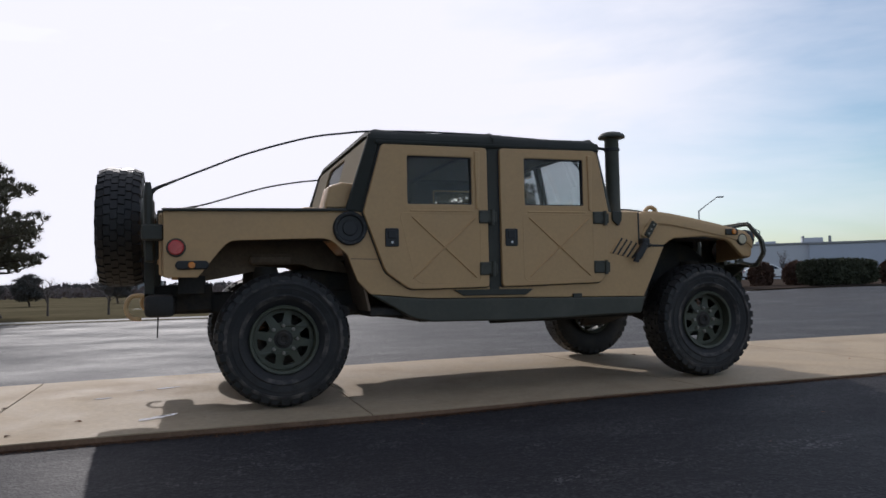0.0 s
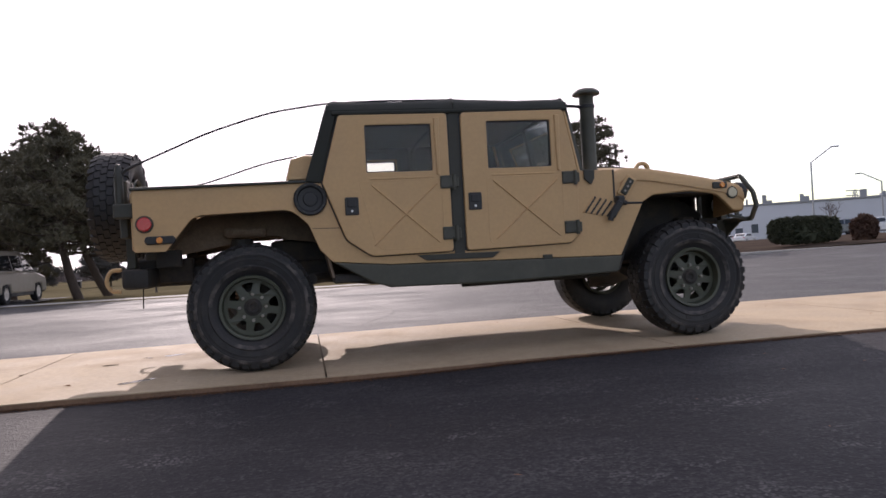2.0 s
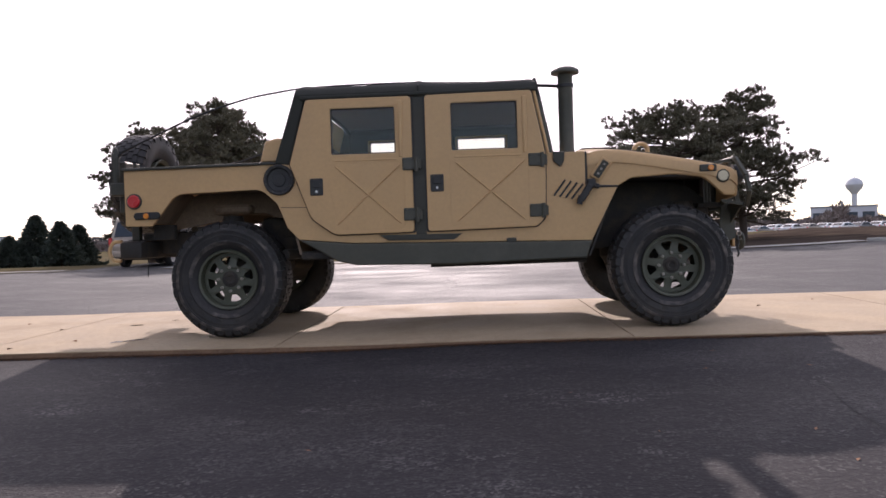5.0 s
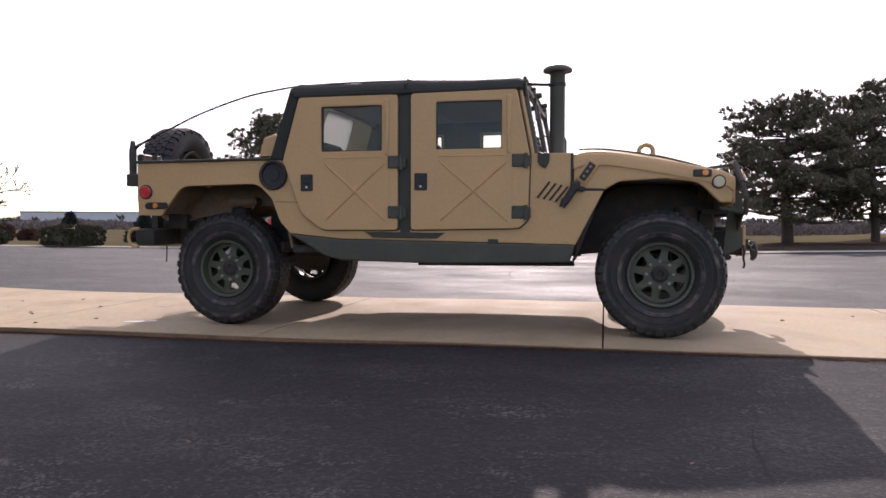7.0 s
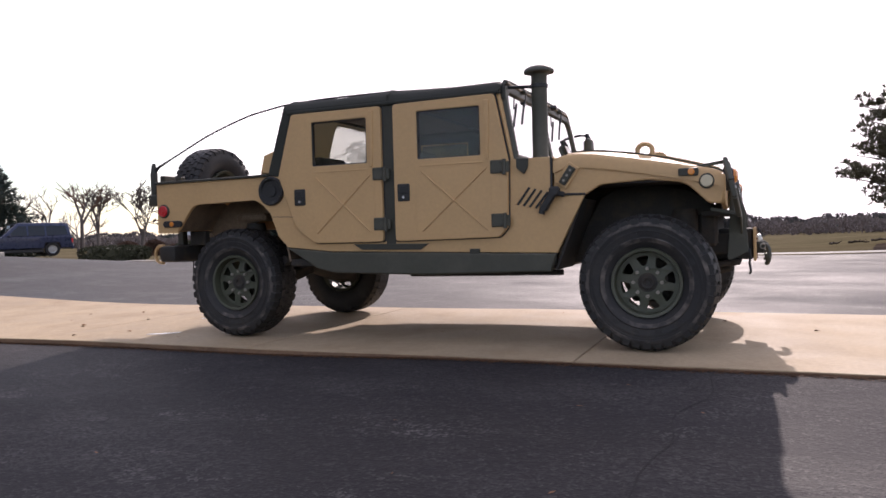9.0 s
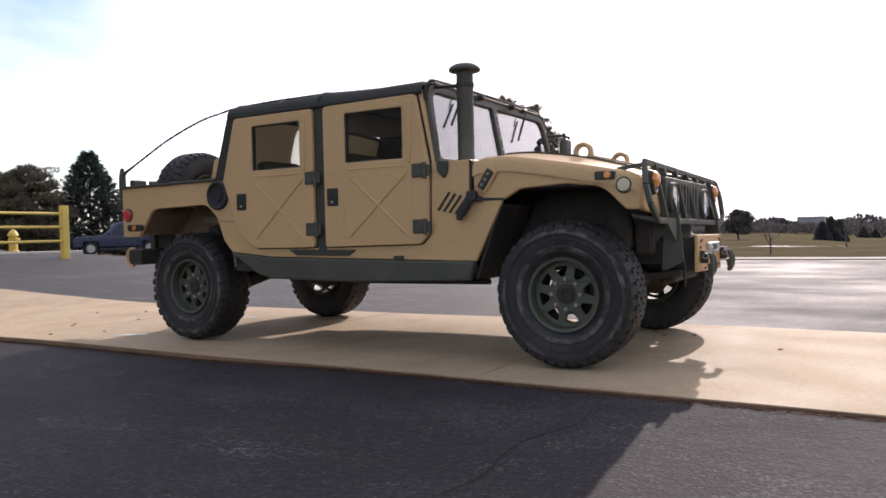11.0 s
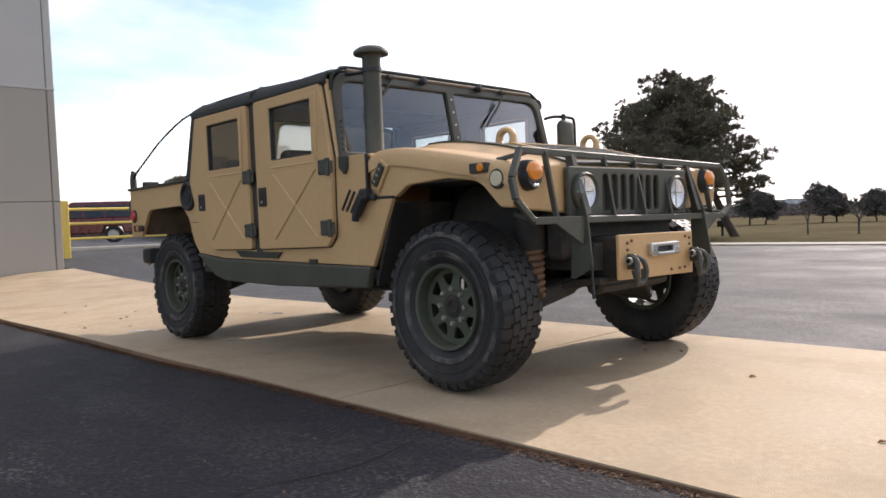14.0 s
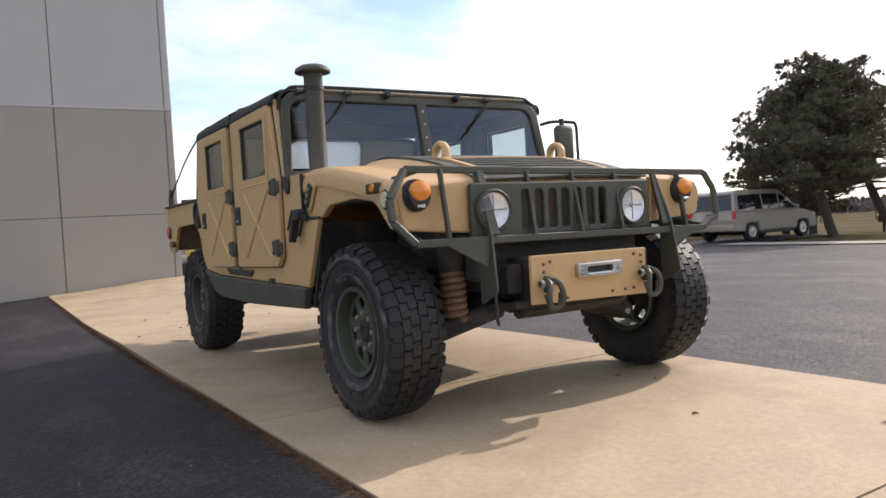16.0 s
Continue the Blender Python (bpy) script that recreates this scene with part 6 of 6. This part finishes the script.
# ---------------------------------------------------------------- trees
BARK = material("pine_bark", (0.062, 0.045, 0.034), 0.9, vary=0.35, scale=8, bump=0.6, bump_scale=25)
NEEDLE = material("pine_needles", (0.112, 0.102, 0.064), 0.75, vary=0.35, scale=1.5, fine=12)
# Far pines: distance haze is mixed into the needle colour
FAR_NEEDLE = material("haze_tinted_needles", (0.10, 0.094, 0.085), 0.85, vary=0.3, scale=1.5, fine=12)
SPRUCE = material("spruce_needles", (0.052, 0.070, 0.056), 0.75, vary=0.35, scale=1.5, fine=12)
# Spruce greyed and lightened so its colour carries the distance haze
FAR_EVERGREEN = material("haze_tinted_spruce", (0.085, 0.088, 0.088), 0.85, vary=0.3, scale=1.5, fine=12)
TWIG = material("bare_twigs", (0.115, 0.098, 0.088), 0.9, vary=0.3)
RUSSET = material("russet_leaves", (0.125, 0.072, 0.050), 0.85, vary=0.35)
HEDGE = material("clipped_hedge", (0.058, 0.064, 0.036), 0.85, vary=0.4, scale=5, fine=40)


def tufts(points, dirs, length, blades, seed, width=0.012, spread=0.9):
    """Fans of thin blades at each point, as one mesh."""
    r = np.random.RandomState(seed)
    P = np.repeat(np.asarray(points), blades, 0)
    D = np.repeat(np.asarray(dirs), blades, 0) + r.normal(0, spread, (len(P), 3))
    D /= np.linalg.norm(D, axis=1)[:, None]
    L = length * r.uniform(0.6, 1.25, (len(P), 1))
    S = np.cross(D, r.normal(0, 1, (len(P), 3)))
    S /= np.linalg.norm(S, axis=1)[:, None]
    W = width * r.uniform(0.7, 1.4, (len(P), 1))
    V = np.stack([P - S * W * 0.6, P + S * W * 0.6, P + D * L * 0.6 + S * W, P + D * L, P + D * L * 0.6 - S * W], 1).reshape(-1, 3)
    n = len(P)
    F = (np.arange(n)[:, None] * 5 + np.arange(5)[None]).tolist()
    me = bpy.data.meshes.new("crown")
    me.from_pydata(V.tolist(), [], F)
    return me


def pine(at, height, radius, seed, lean=(0.0, 0.0), label="tall dark pine with open ragged crown", base=0.22, limbs=46, tuft=0.20, mat=None, blades=11, clump=1.0, girth=0.026):
    """Bent trunk, whorled limbs, and rounded needle clumps along the outer part of each limb."""
    r = random.Random(seed)
    t = thing("pine_tree", label, "tree", at)
    def stem(h):
        u = h / height
        k = max(u, 0) ** 0.65
        return Vector((lean[0] * k + 0.12 * math.sin(u * 5 + seed), lean[1] * k + 0.10 * math.cos(u * 4 + seed), h))
    trunk = tube([stem(height * k / 12) - Vector((0, 0, 0.15 if k == 0 else 0)) for k in range(13)], girth * height + 0.02, 11, False, 0.03)
    part("trunk", trunk, BARK, t)
    pts, dirs, arms = [], [], []
    for k in range(limbs):
        u = base + (0.985 - base) * ((k + r.random()) / limbs)
        h = height * u
        if u > 0.40:
            prof = max(1 - ((u - 0.40) / 0.64) ** 2, 0.02) ** 0.80
        else:
            prof = 0.82 + 0.18 * (u - base) / max(0.40 - base, 0.05)
        ln = radius * max(prof, 0.14) * r.uniform(0.62, 1.08)
        a = k * 2.399 + r.uniform(-0.4, 0.4)
        p0 = stem(h)
        rise = r.uniform(-0.16, 0.30) + 0.25 * max(0, u - 0.6)
        end = p0 + Vector((math.cos(a) * ln, math.sin(a) * ln, rise * ln))
        midp = p0.lerp(end, 0.5) - Vector((0, 0, 0.07 * ln))
        arms.append(tube([p0, midp, end], 0.030 + 0.012 * ln, 5, False, 0.012))
        across = Vector((-math.sin(a), math.cos(a), 0))
        n = int(3 + 7.5 * ln / radius)
        for j in range(n):
            f = 0.34 + 0.70 * (j + r.random()) / n
            q = p0.lerp(end, f) if f > 0.5 else p0.lerp(midp, f * 2)
            off = across * r.uniform(-1, 1) * 0.30 * ln * (1.15 - 0.6 * f) + Vector((0, 0, r.uniform(-0.12, 0.30)))
            c = q + off
            if off.length > 0.25:
                arms.append(tube([q, c], 0.018, 4, False, 0.008))
            rc = clump * r.uniform(0.15, 0.31)
            for _ in range(9):
                d = Vector((r.gauss(0, 1), r.gauss(0, 1), abs(r.gauss(0.35, 0.8)))).normalized()
                pts.append(tuple(c + Vector((d.x * rc, d.y * rc, d.z * rc * 0.8))))
                dirs.append((d.x * 0.8, d.y * 0.8, d.z * 0.6 + 0.5))
    part("branch_frame", join(*arms), BARK, t)
    part("crown", tufts(pts, dirs, tuft, blades, seed, 0.017, 0.62), mat or NEEDLE, t, "clumped dark green needles")
    return t


def spruce(at, height, radius, seed, mat=None, label="dense dark spruce tapering to a point"):
    r = random.Random(seed)
    t = thing("spruce_tree", label, "tree", at)
    part("trunk", tube([(0, 0, -0.1), (0, 0, height)], 0.02 * height, 7, False, 0.01), BARK, t)
    pts, dirs = [], []
    n = int(60 + 34 * height)
    for k in range(n):
        u = (k / n) ** 1.15
        rad = radius * (1 - u) ** 0.85 * r.uniform(0.72, 1.10) + 0.04
        a = k * 2.399 + r.uniform(-0.3, 0.3)
        z = height * (0.05 + 0.94 * u)
        steps = 4 + int(6 * rad / max(radius, 0.1))
        for j in range(steps):
            f = 0.25 + 0.75 * (j + r.random()) / steps
            w = 0.20 * rad * (1.2 - f) * r.uniform(-1, 1)
            droop = -0.22 * rad * f + 0.16 * rad * f ** 3
            pts.append((rad * f * math.cos(a) - w * math.sin(a), rad * f * math.sin(a) + w * math.cos(a), z + droop))
            dirs.append((math.cos(a), math.sin(a), 0.25))
    part("crown", tufts(pts, dirs, 0.10 + 0.05 * height, 12, seed, 0.028, 0.45), mat or SPRUCE, t)
    return t


def bare_tree(at, height, seed, mat=None, label="leafless tree with fine grey twigs", spread=0.5, forks=5):
    r = random.Random(seed)
    t = thing("bare_tree", label, "tree", at)
    bms, fine = [], []

    def grow(p, d, ln, rad, depth):
        q = p + d * ln
        (bms if depth < 2 else fine).append((p, q, rad, rad * 0.65))
        if depth >= forks:
            return
        for _ in range(3 if depth < 3 else 2):
            nd = (d + Vector((r.gauss(0, spread), r.gauss(0, spread), r.gauss(0.12, 0.3)))).normalized()
            grow(p.lerp(q, r.uniform(0.55, 1.0)), nd, ln * r.uniform(0.6, 0.82), max(rad * 0.6, 0.0012 * height * (forks - 3.4)), depth + 1)

    grow(Vector((0, 0, -0.1)), Vector((0, 0, 1)), height * 0.30, height * 0.021, 0)

    def sticks(rows, n):
        verts, faces = [], []
        for a, b, ra, rb in rows:
            d = (b - a).normalized()
            u = d.orthogonal().normalized()
            w = d.cross(u)
            k = len(verts)
            for c, rr in ((a, ra), (b, rb)):
                for i in range(n):
                    g = 2 * math.pi * i / n
                    verts.append(tuple(c + (u * math.cos(g) + w * math.sin(g)) * rr))
            for i in range(n):
                j = (i + 1) % n
                faces.append((k + i, k + j, k + n + j, k + n + i))
        me = bpy.data.meshes.new("sticks")
        me.from_pydata(verts, [], faces)
        return me

    part("trunk", sticks(bms, 7), TWIG, t)
    tagged(part("twig_mass", sticks(fine, 3), mat or TWIG, t), "fine bare twigs", kind="stuff")
    return t


def shrub(name, at, sx, sy, sz, seed, mat, label, count=900, blade=0.09, box_like=True):
    r = np.random.RandomState(seed)
    p = r.uniform(-1, 1, (count, 3))
    e = 4 if box_like else 2
    n = (np.abs(p) ** e).sum(1) ** (1 / e)
    p = p / n[:, None] * r.uniform(0.86, 1.0, (count, 1))
    d = p / np.linalg.norm(p, axis=1)[:, None]
    p = p * np.array([sx / 2, sy / 2, sz / 2]) + np.array([0, 0, sz / 2])
    t = thing(name, label, "hedge" if box_like else "shrub", at)
    part("foliage", tufts(p, d, blade, 8, seed, blade * 0.25, 0.7), mat, t)
    core = lathe([(0, 0.0), (0.42, 0.02), (0.46, 0.5), (0.40, 0.88), (0, 0.92)], 16, Matrix.Diagonal((sx, sy, sz, 1)))
    part("branch_core", core, mat, t)
    return t


pine((-7.4, 22.0, land(-7.4, 22.0)), 5.85, 2.65, 3, (-0.7, -0.2), "dark pine leaning over a parked minivan", 0.28, 48)
pine((-7.45, 25.9, land(-7.45, 25.9)), 6.2, 2.85, 8, (-1.5, -0.5), "tall dark pine with a bent trunk and ragged crown", 0.26, 44)
pine((-11.6, 27.5, land(-11.6, 27.5)), 6.1, 2.85, 15, (0.3, 0.2), "dark pine with a broad low crown", 0.16, 54)
pine((-14.2, 29.5, land(-14.2, 29.5)), 6.3, 2.85, 19, (0.2, 0.0), "dense dark pine at the edge of the group", 0.12, 58)
pine((9.85, 25.1, land(9.85, 25.1) + 0.12), 5.4, 3.4, 21, (0.1, 0.0), "broad dark pine alone on the verge", 0.16, 66, girth=0.040)
pine((13.2, 25.8, land(13.2, 25.8)), 6.0, 2.9, 27, (0.1, 0.1), "broad round-topped pine beside the lot", 0.14, 60)
bare_tree((-6.6, 31.5, land(-6.6, 31.5)), 2.6, 4, None, "thin young leafless tree on the grass")
bare_tree((-3.9, 29.5, land(-3.9, 29.5)), 2.6, 6, None, "thin young leafless tree on the grass")
bare_tree((1.7, 22.6, land(1.7, 22.6)), 1.5, 7, None, "thin young leafless sapling on the grass")
for k, (az, d, h, rad) in enumerate(((113.2, 76, 2.9, 1.9), (112.2, 74, 2.4, 1.3), (108.7, 76, 3.0, 1.8), (107.9, 77, 2.5, 1.4), (105.5, 74, 2.3, 1.4), (99.5, 80, 2.6, 1.6))):
    a = radians(az)
    x, y = 5.85 + d * math.cos(a), -3.9 + d * math.sin(a)
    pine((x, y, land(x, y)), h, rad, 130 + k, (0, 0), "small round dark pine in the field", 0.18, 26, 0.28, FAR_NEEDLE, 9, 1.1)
box_x, box_y = -9.6, 29.4
pedestal = thing("letter_box", "dark letter box on a post beside the pines", "letter box", (box_x, box_y, land(box_x, box_y)))
part("post", box(-0.05, 0.05, -0.05, 0.05, -0.1, 0.45, 0.01), BLACK, pedestal)
part("box_body", box(-0.22, 0.22, -0.12, 0.12, 0.42, 0.72, 0.04, 2), BLACK, pedestal)
part("box_roof", box(-0.24, 0.24, -0.13, 0.13, 0.715, 0.745, 0.01), WHITE, pedestal, "pale lid")
for k, (az, d, h) in enumerate(((122.9, 41, 1.45), (121.3, 41, 2.45), (119.8, 40, 2.1), (118.7, 42, 2.05))):
    a = radians(az)
    spruce((1.9 + d * math.cos(a), -6.4 + d * math.sin(a), land(1.9 + d * math.cos(a), -6.4 + d * math.sin(a))), h, 1.15, 40 + k, None, "small dark spruce beyond the lot")
for k, (az, d, h, rad) in enumerate(((145.8, 53, 6.6, 4.1), (149.5, 50, 5.0, 2.4), (151.5, 52, 4.8, 2.4), (153.3, 50, 4.0, 2.0))):
    a = radians(az)
    at = (4.9 + d * math.cos(a), -5.15 + d * math.sin(a), land(4.9 + d * math.cos(a), -5.15 + d * math.sin(a)))
    if k == 0:
        spruce(at, h, rad, 60 + k, None, "tall blue-green spruce behind the parked vehicle")
    else:
        pine(at, h, rad, 60 + k, (0, 0), "dense low pine behind the yellow fence", 0.05, 56, 0.28, None, 10, 1.4)
for k, (az, d, h) in enumerate(((142.8, 54, 5.6), (141.2, 56, 5.4), (139.2, 48, 6.2))):
    a = radians(az)
    bare_tree((4.2 + d * math.cos(a), -5.6 + d * math.sin(a), 0.2), h, 70 + k, RUSSET, "russet-brown leafless tree with dense twigs", 0.6)
for k, (az, d, h) in enumerate(((134.15, 60, 7.4), (137.05, 60, 7.2), (138.4, 66, 5.6), (117, 75, 4.2), (114, 80, 4.0), (53.0, 88, 6.0), (49.0, 70, 4.0))):
    a = radians(az)
    bare_tree((3.2 + d * math.cos(a), -6.2 + d * math.sin(a), land(3.2 + d * math.cos(a), -6.2 + d * math.sin(a)) - 0.05), h, 80 + k, spread=0.42 if k < 2 else 0.5, forks=7 if k < 2 else 5)
for k, (az, d, h, rad) in enumerate(((93.35, 88, 1.9, 0.9), (92.85, 90, 2.6, 1.0), (92.30, 90, 2.4, 1.0), (90.9, 150, 2.0, 1.3), (90.2, 155, 1.8, 1.2))):
    x, y = 4.92 + d * math.cos(radians(az)), -5.15 + d * math.sin(radians(az))
    spruce((x, y, land(x, y)), h, rad, 160 + k, FAR_EVERGREEN, "dark conifer in the field with haze put into its colour")
x, y = 4.92 + 52 * math.cos(radians(91.9)), -5.15 + 52 * math.sin(radians(91.9))
bare_tree((x, y, land(x, y)), 2.4, 171, None, "thin young leafless sapling by the pond")
HZ = 0.36
a = radians(129.3)
spruce((3.2 + 48 * math.cos(a), -6.2 + 48 * math.sin(a), land(-27, 31)), 1.7, 0.75, 90, None, "round dark evergreen shrub on the far grass")
shrub("hedge", (3.2 + 31 * math.cos(a), -6.2 + 31 * math.sin(a), land(-16.4, 17.8)), 2.2, 1.4, 0.80, 91, HEDGE, "low clipped dark hedge at the lot edge")
a = radians(135.5)
shrub("hedge", (3.2 + 34.5 * math.cos(a), -6.2 + 34.5 * math.sin(a), land(-21, 17.9)), 3.2, 1.6, 0.66, 92, HEDGE, "low clipped dark hedge at the lot edge")
for k, (az, d, sx, sz) in enumerate(((135.9, 53, 1.3, 0.85), (134.1, 54, 1.2, 1.0), (132.6, 55, 0.9, 0.7))):
    x, y = 3.9 + d * math.cos(radians(az)), -5.8 + d * math.sin(radians(az))
    shrub("shrub", (x, y, land(x, y)), sx, 1.0, sz, 110 + k, RUSSET, "russet-brown bush beside a leafless tree", 700, 0.22, False)
for k, (x, y, sx) in enumerate(((18.4, 17.9, 2.6), (22.2, 15.4, 3.4), (26.5, 13.0, 2.6))):
    shrub("hedge", (x, y, HZ), sx, 1.0, 0.9, 95 + k, HEDGE, "clipped green hedge beside the lot", 1800, 0.10)
for k, (x, y, sx) in enumerate(((20.9, 17.9, 0.8), (22.0, 17.2, 0.9), (24.9, 15.4, 0.8))):
    shrub("shrub", (x, y, HZ - 0.1), sx, 0.8, 0.95, 99 + k, RUSSET, "brown leafless ornamental shrub", 500, 0.14, False)

for k, (x, y, ln, tilt) in enumerate(((6.75, 26.2, 0.35, 12), (7.6, 26.6, 0.75, 8), (8.7, 28.6, 0.9, 18))):
    b = thing("fallen_branch", "dead dark branch lying on the grass", "branch", (x, y, land(x, y) + 0.05), tilt)
    rb = random.Random(200 + k)
    limb = [(-ln / 2 + ln * i / 6, rb.uniform(-0.06, 0.06), 0.03 + 0.05 * rb.random()) for i in range(7)]
    part("limb", tube(limb, 0.05, 7, False, 0.02), BARK, b)
    for i in range(1, 6):
        part("twig", tube([limb[i], (limb[i][0] + rb.uniform(0.03, 0.14), limb[i][1] + rb.uniform(-0.14, 0.14), limb[i][2] + rb.uniform(0.03, 0.10))], 0.022, 5, False, 0.008), BARK, b)

# far woods all round
def woods(name, az0, az1, dist, h0, h1, count, mat, seed, label):
    r = np.random.RandomState(seed)
    a = np.radians(r.uniform(az0, az1, count))
    d = dist * r.uniform(0.9, 1.15, count)
    clump = 0.6 + 0.4 * np.sin(a * 37 + seed) * np.sin(a * 91)
    foot = np.array([land(u, v) - 0.1 for u, v in zip(d * np.cos(a), d * np.sin(a))])
    P = np.stack([d * np.cos(a), d * np.sin(a), foot], 1)
    P[:, 2] += r.uniform(0, 1, count) ** 1.5 * (h1 * clump * 0.7 - 0.75 - foot)
    D = np.tile([0, 0, 1.0], (count, 1))
    me = tufts(P, D, h0, 7, seed, 0.12 * h0, 0.55)
    return tagged(part(name, me, mat), label, "woods", kind="stuff")


FAR_WOOD = material("far_bare_wood", (0.095, 0.085, 0.085), 0.95, vary=0.2, scale=0.05, fine=0.4)
FAR_DARK = material("far_evergreens", (0.045, 0.052, 0.045), 0.95, vary=0.25, scale=0.05, fine=0.4)
woods("far_woods", 30, 190, 330, 1.7, 5.0, 12000, FAR_WOOD, 3, "hazy brown winter woods on the horizon")
# Twig brown lightened, with the haze over the field put into it
NEAR_WOOD = material("haze_lightened_thicket", (0.17, 0.14, 0.13), 0.95, vary=0.25, scale=0.05, fine=0.4)
woods("near_woods", 60, 175, 180, 0.9, 2.6, 16000, NEAR_WOOD, 9, "brown leafless thicket across the field")
woods("office_thicket", 62.2, 64.0, 145, 1.1, 5.4, 240, NEAR_WOOD, 21, "brown leafless thicket in front of the far offices")
woods("office_thicket", 60.3, 61.0, 150, 1.2, 5.0, 150, NEAR_WOOD, 22, "brown leafless thicket in front of the far offices")
woods("far_evergreens", 60, 185, 240, 1.8, 3.0, 700, FAR_DARK, 5, "scattered dark evergreens far off")

# ---------------------------------------------------------------- far buildings, lamps, water tower
CLAD = material("white_cladding", (0.52, 0.54, 0.58), 0.7, vary=0.06, scale=0.4, fine=6)
CLAD_BLUE = material("blue_cladding", (0.42, 0.46, 0.54), 0.7, vary=0.06, scale=0.4, fine=6)
FAR_GLASS = material("dark_far_glass", (0.05, 0.07, 0.09), 0.15, vary=0.1)
ROOF_KIT = material("roof_plant", (0.24, 0.25, 0.26), 0.6, vary=0.15)
POLE = material("galvanised_pole", (0.32, 0.33, 0.34), 0.45, 0.7, vary=0.08)


def far_building(name, label, centre, turn, length, depth, height, wall, windows=0, z=0.0, kit=0, seed=0, storeys=1, wide=0.36, tall=0.55):
    b = thing(name, label, "building", (*centre, z), turn)
    r = random.Random(seed)
    part("wall", box(-length / 2, length / 2, -depth / 2, depth / 2, -1, height, 0.05), wall, b)
    part("roof", box(-length / 2 - 0.15, length / 2 + 0.15, -depth / 2 - 0.15, depth / 2 + 0.15, height, height + 0.35, 0.04), ROOF_KIT, b)
    for st in range(storeys):
        for k in range(windows):
            x = -length / 2 + length * (k + 0.5) / windows
            w = length / windows * wide
            z0 = 1.0 + st * (height - 0.6) / storeys
            wd = part("window", box(x - w, x + w, -depth / 2 - 0.06, -depth / 2 + 0.02, z0, z0 + (height - 0.6) / storeys * tall, 0.02), FAR_GLASS, b)
            part("frame", box(x - w - 0.08, x + w + 0.08, -depth / 2 - 0.035, -depth / 2 + 0.02, z0 - 0.1, z0 + (height - 0.6) / storeys * tall + 0.1, 0.02), wall, wd)
    for k in range(kit):
        x, hgt, w = r.uniform(-length / 2 + 2, length / 2 - 2), r.uniform(0.5, 1.5), r.choice((0.15, 0.2, 0.3, 0.5, 1.6))
        part("roof_unit", box(x - w, x + w, -depth / 3 - 1, -depth / 3 + 1, height + 0.3, height + 0.3 + hgt * (1 if w > 1 else 1.3), 0.05), ROOF_KIT if w < 1.2 else CLAD, b)
    return b


def polar(az, d, x0=0.5, y0=-6.1):
    a = radians(az)
    return x0 + d * math.cos(a), y0 + d * math.sin(a)


far_building("warehouse", "long low white warehouse with rooftop plant", polar(50.2, 150), -38, 34, 30, 5.5, CLAD, 9, 0, 9, 3, 1, 0.14, 0.30)
far_building("warehouse", "pale blue-white end of a low warehouse", polar(38.0, 150), -48, 36, 30, 5.4, CLAD_BLUE, 0, 0, 9, 5)
far_building("office_building", "two-storey pale office with dark window bands", polar(57.8, 190, 1.66, -6.44), -30, 24, 20, 7.2, CLAD, 7, -0.5, 3, 7, 2)
far_building("office_building", "low white office with dark windows and flat roof", polar(64.0, 195, 1.66, -6.44), -28, 13, 16, 3.9, CLAD, 4, -0.5, 1, 9, 1)
far_building("shed", "grey flat-roofed shed on the horizon", polar(94.0, 230, 4.9, -5.1), 0, 6.6, 8, 2.5, ROOF_KIT, 0, -0.5, 0, 11)
far_building("shed", "long grey shed on the horizon", polar(127.5, 260, 3.2), 35, 40, 12, 3.6, CLAD, 0, -0.5, 0, 12)
far_building("shed", "long low pale shed on the horizon", polar(110.0, 300, 3.2), 20, 26, 12, 3.4, CLAD, 0, -0.5, 0, 13)


def street_lamp(x, y, z, h, turn):
    l = thing("street_lamp", "grey pole lamp with a bent arm", "lamp", (x, y, z), turn)
    part("pole", tube([(0, 0, -0.2), (0, 0, h * 0.85)], 0.11, 8, False, 0.08), POLE, l)
    part("arm", tube([(0, 0, h * 0.84), (1.1, 0, h * 0.93), (2.0, 0, h)], 0.06, 8), POLE, l)
    part("lamp_head", box(1.9, 2.7, -0.16, 0.16, h - 0.08, h + 0.06, 0.04), POLE, l)


street_lamp(*polar(52.4, 88, 0.1), 0.2, 9.3, -35)
street_lamp(*polar(48.3, 100, 0.1), 0.2, 7.0, 150)


def water_tower(x, y):
    w = thing("water_tower", "white ball-topped municipal water tower", "water tower", (x, y, -2.5))
    part("tank", lathe([(0, 26.6), (2.2, 26.2), (4.1, 24.6), (4.7, 22.6), (3.9, 20.4), (2.2, 18.4), (1.2, 17.0), (0, 17)], 28), CLAD, w)
    part("stem", lathe([(0, 17.5), (1.5, 17.4), (1.3, 6), (2.4, 0), (2.6, -1), (0, -1)], 20), CLAD, w)
    part("mast", tube([(0, 0, 26), (0, 0, 29)], 0.25, 6), POLE, w)


water_tower(*polar(63.45, 480, 1.66, -6.44))


def pylon(x, y, h):
    w = thing("power_pylon", "distant lattice power pylon", "pylon", (x, y, 0))
    part("lattice", join(*[bar((sx * 2, sy * 2, -1), (sx * 0.3, sy * 0.3, h), 0.3, 0.3, 0.02) for sx in (-1, 1) for sy in (-1, 1)]), POLE, w)
    for z in (h * 0.72, h * 0.86, h * 0.98):
        part("crossarm", bar((-4, 0, z), (4, 0, z), 0.35, 0.35, 0.02), POLE, w)


pylon(*polar(50.0, 330, 0.1), 16)
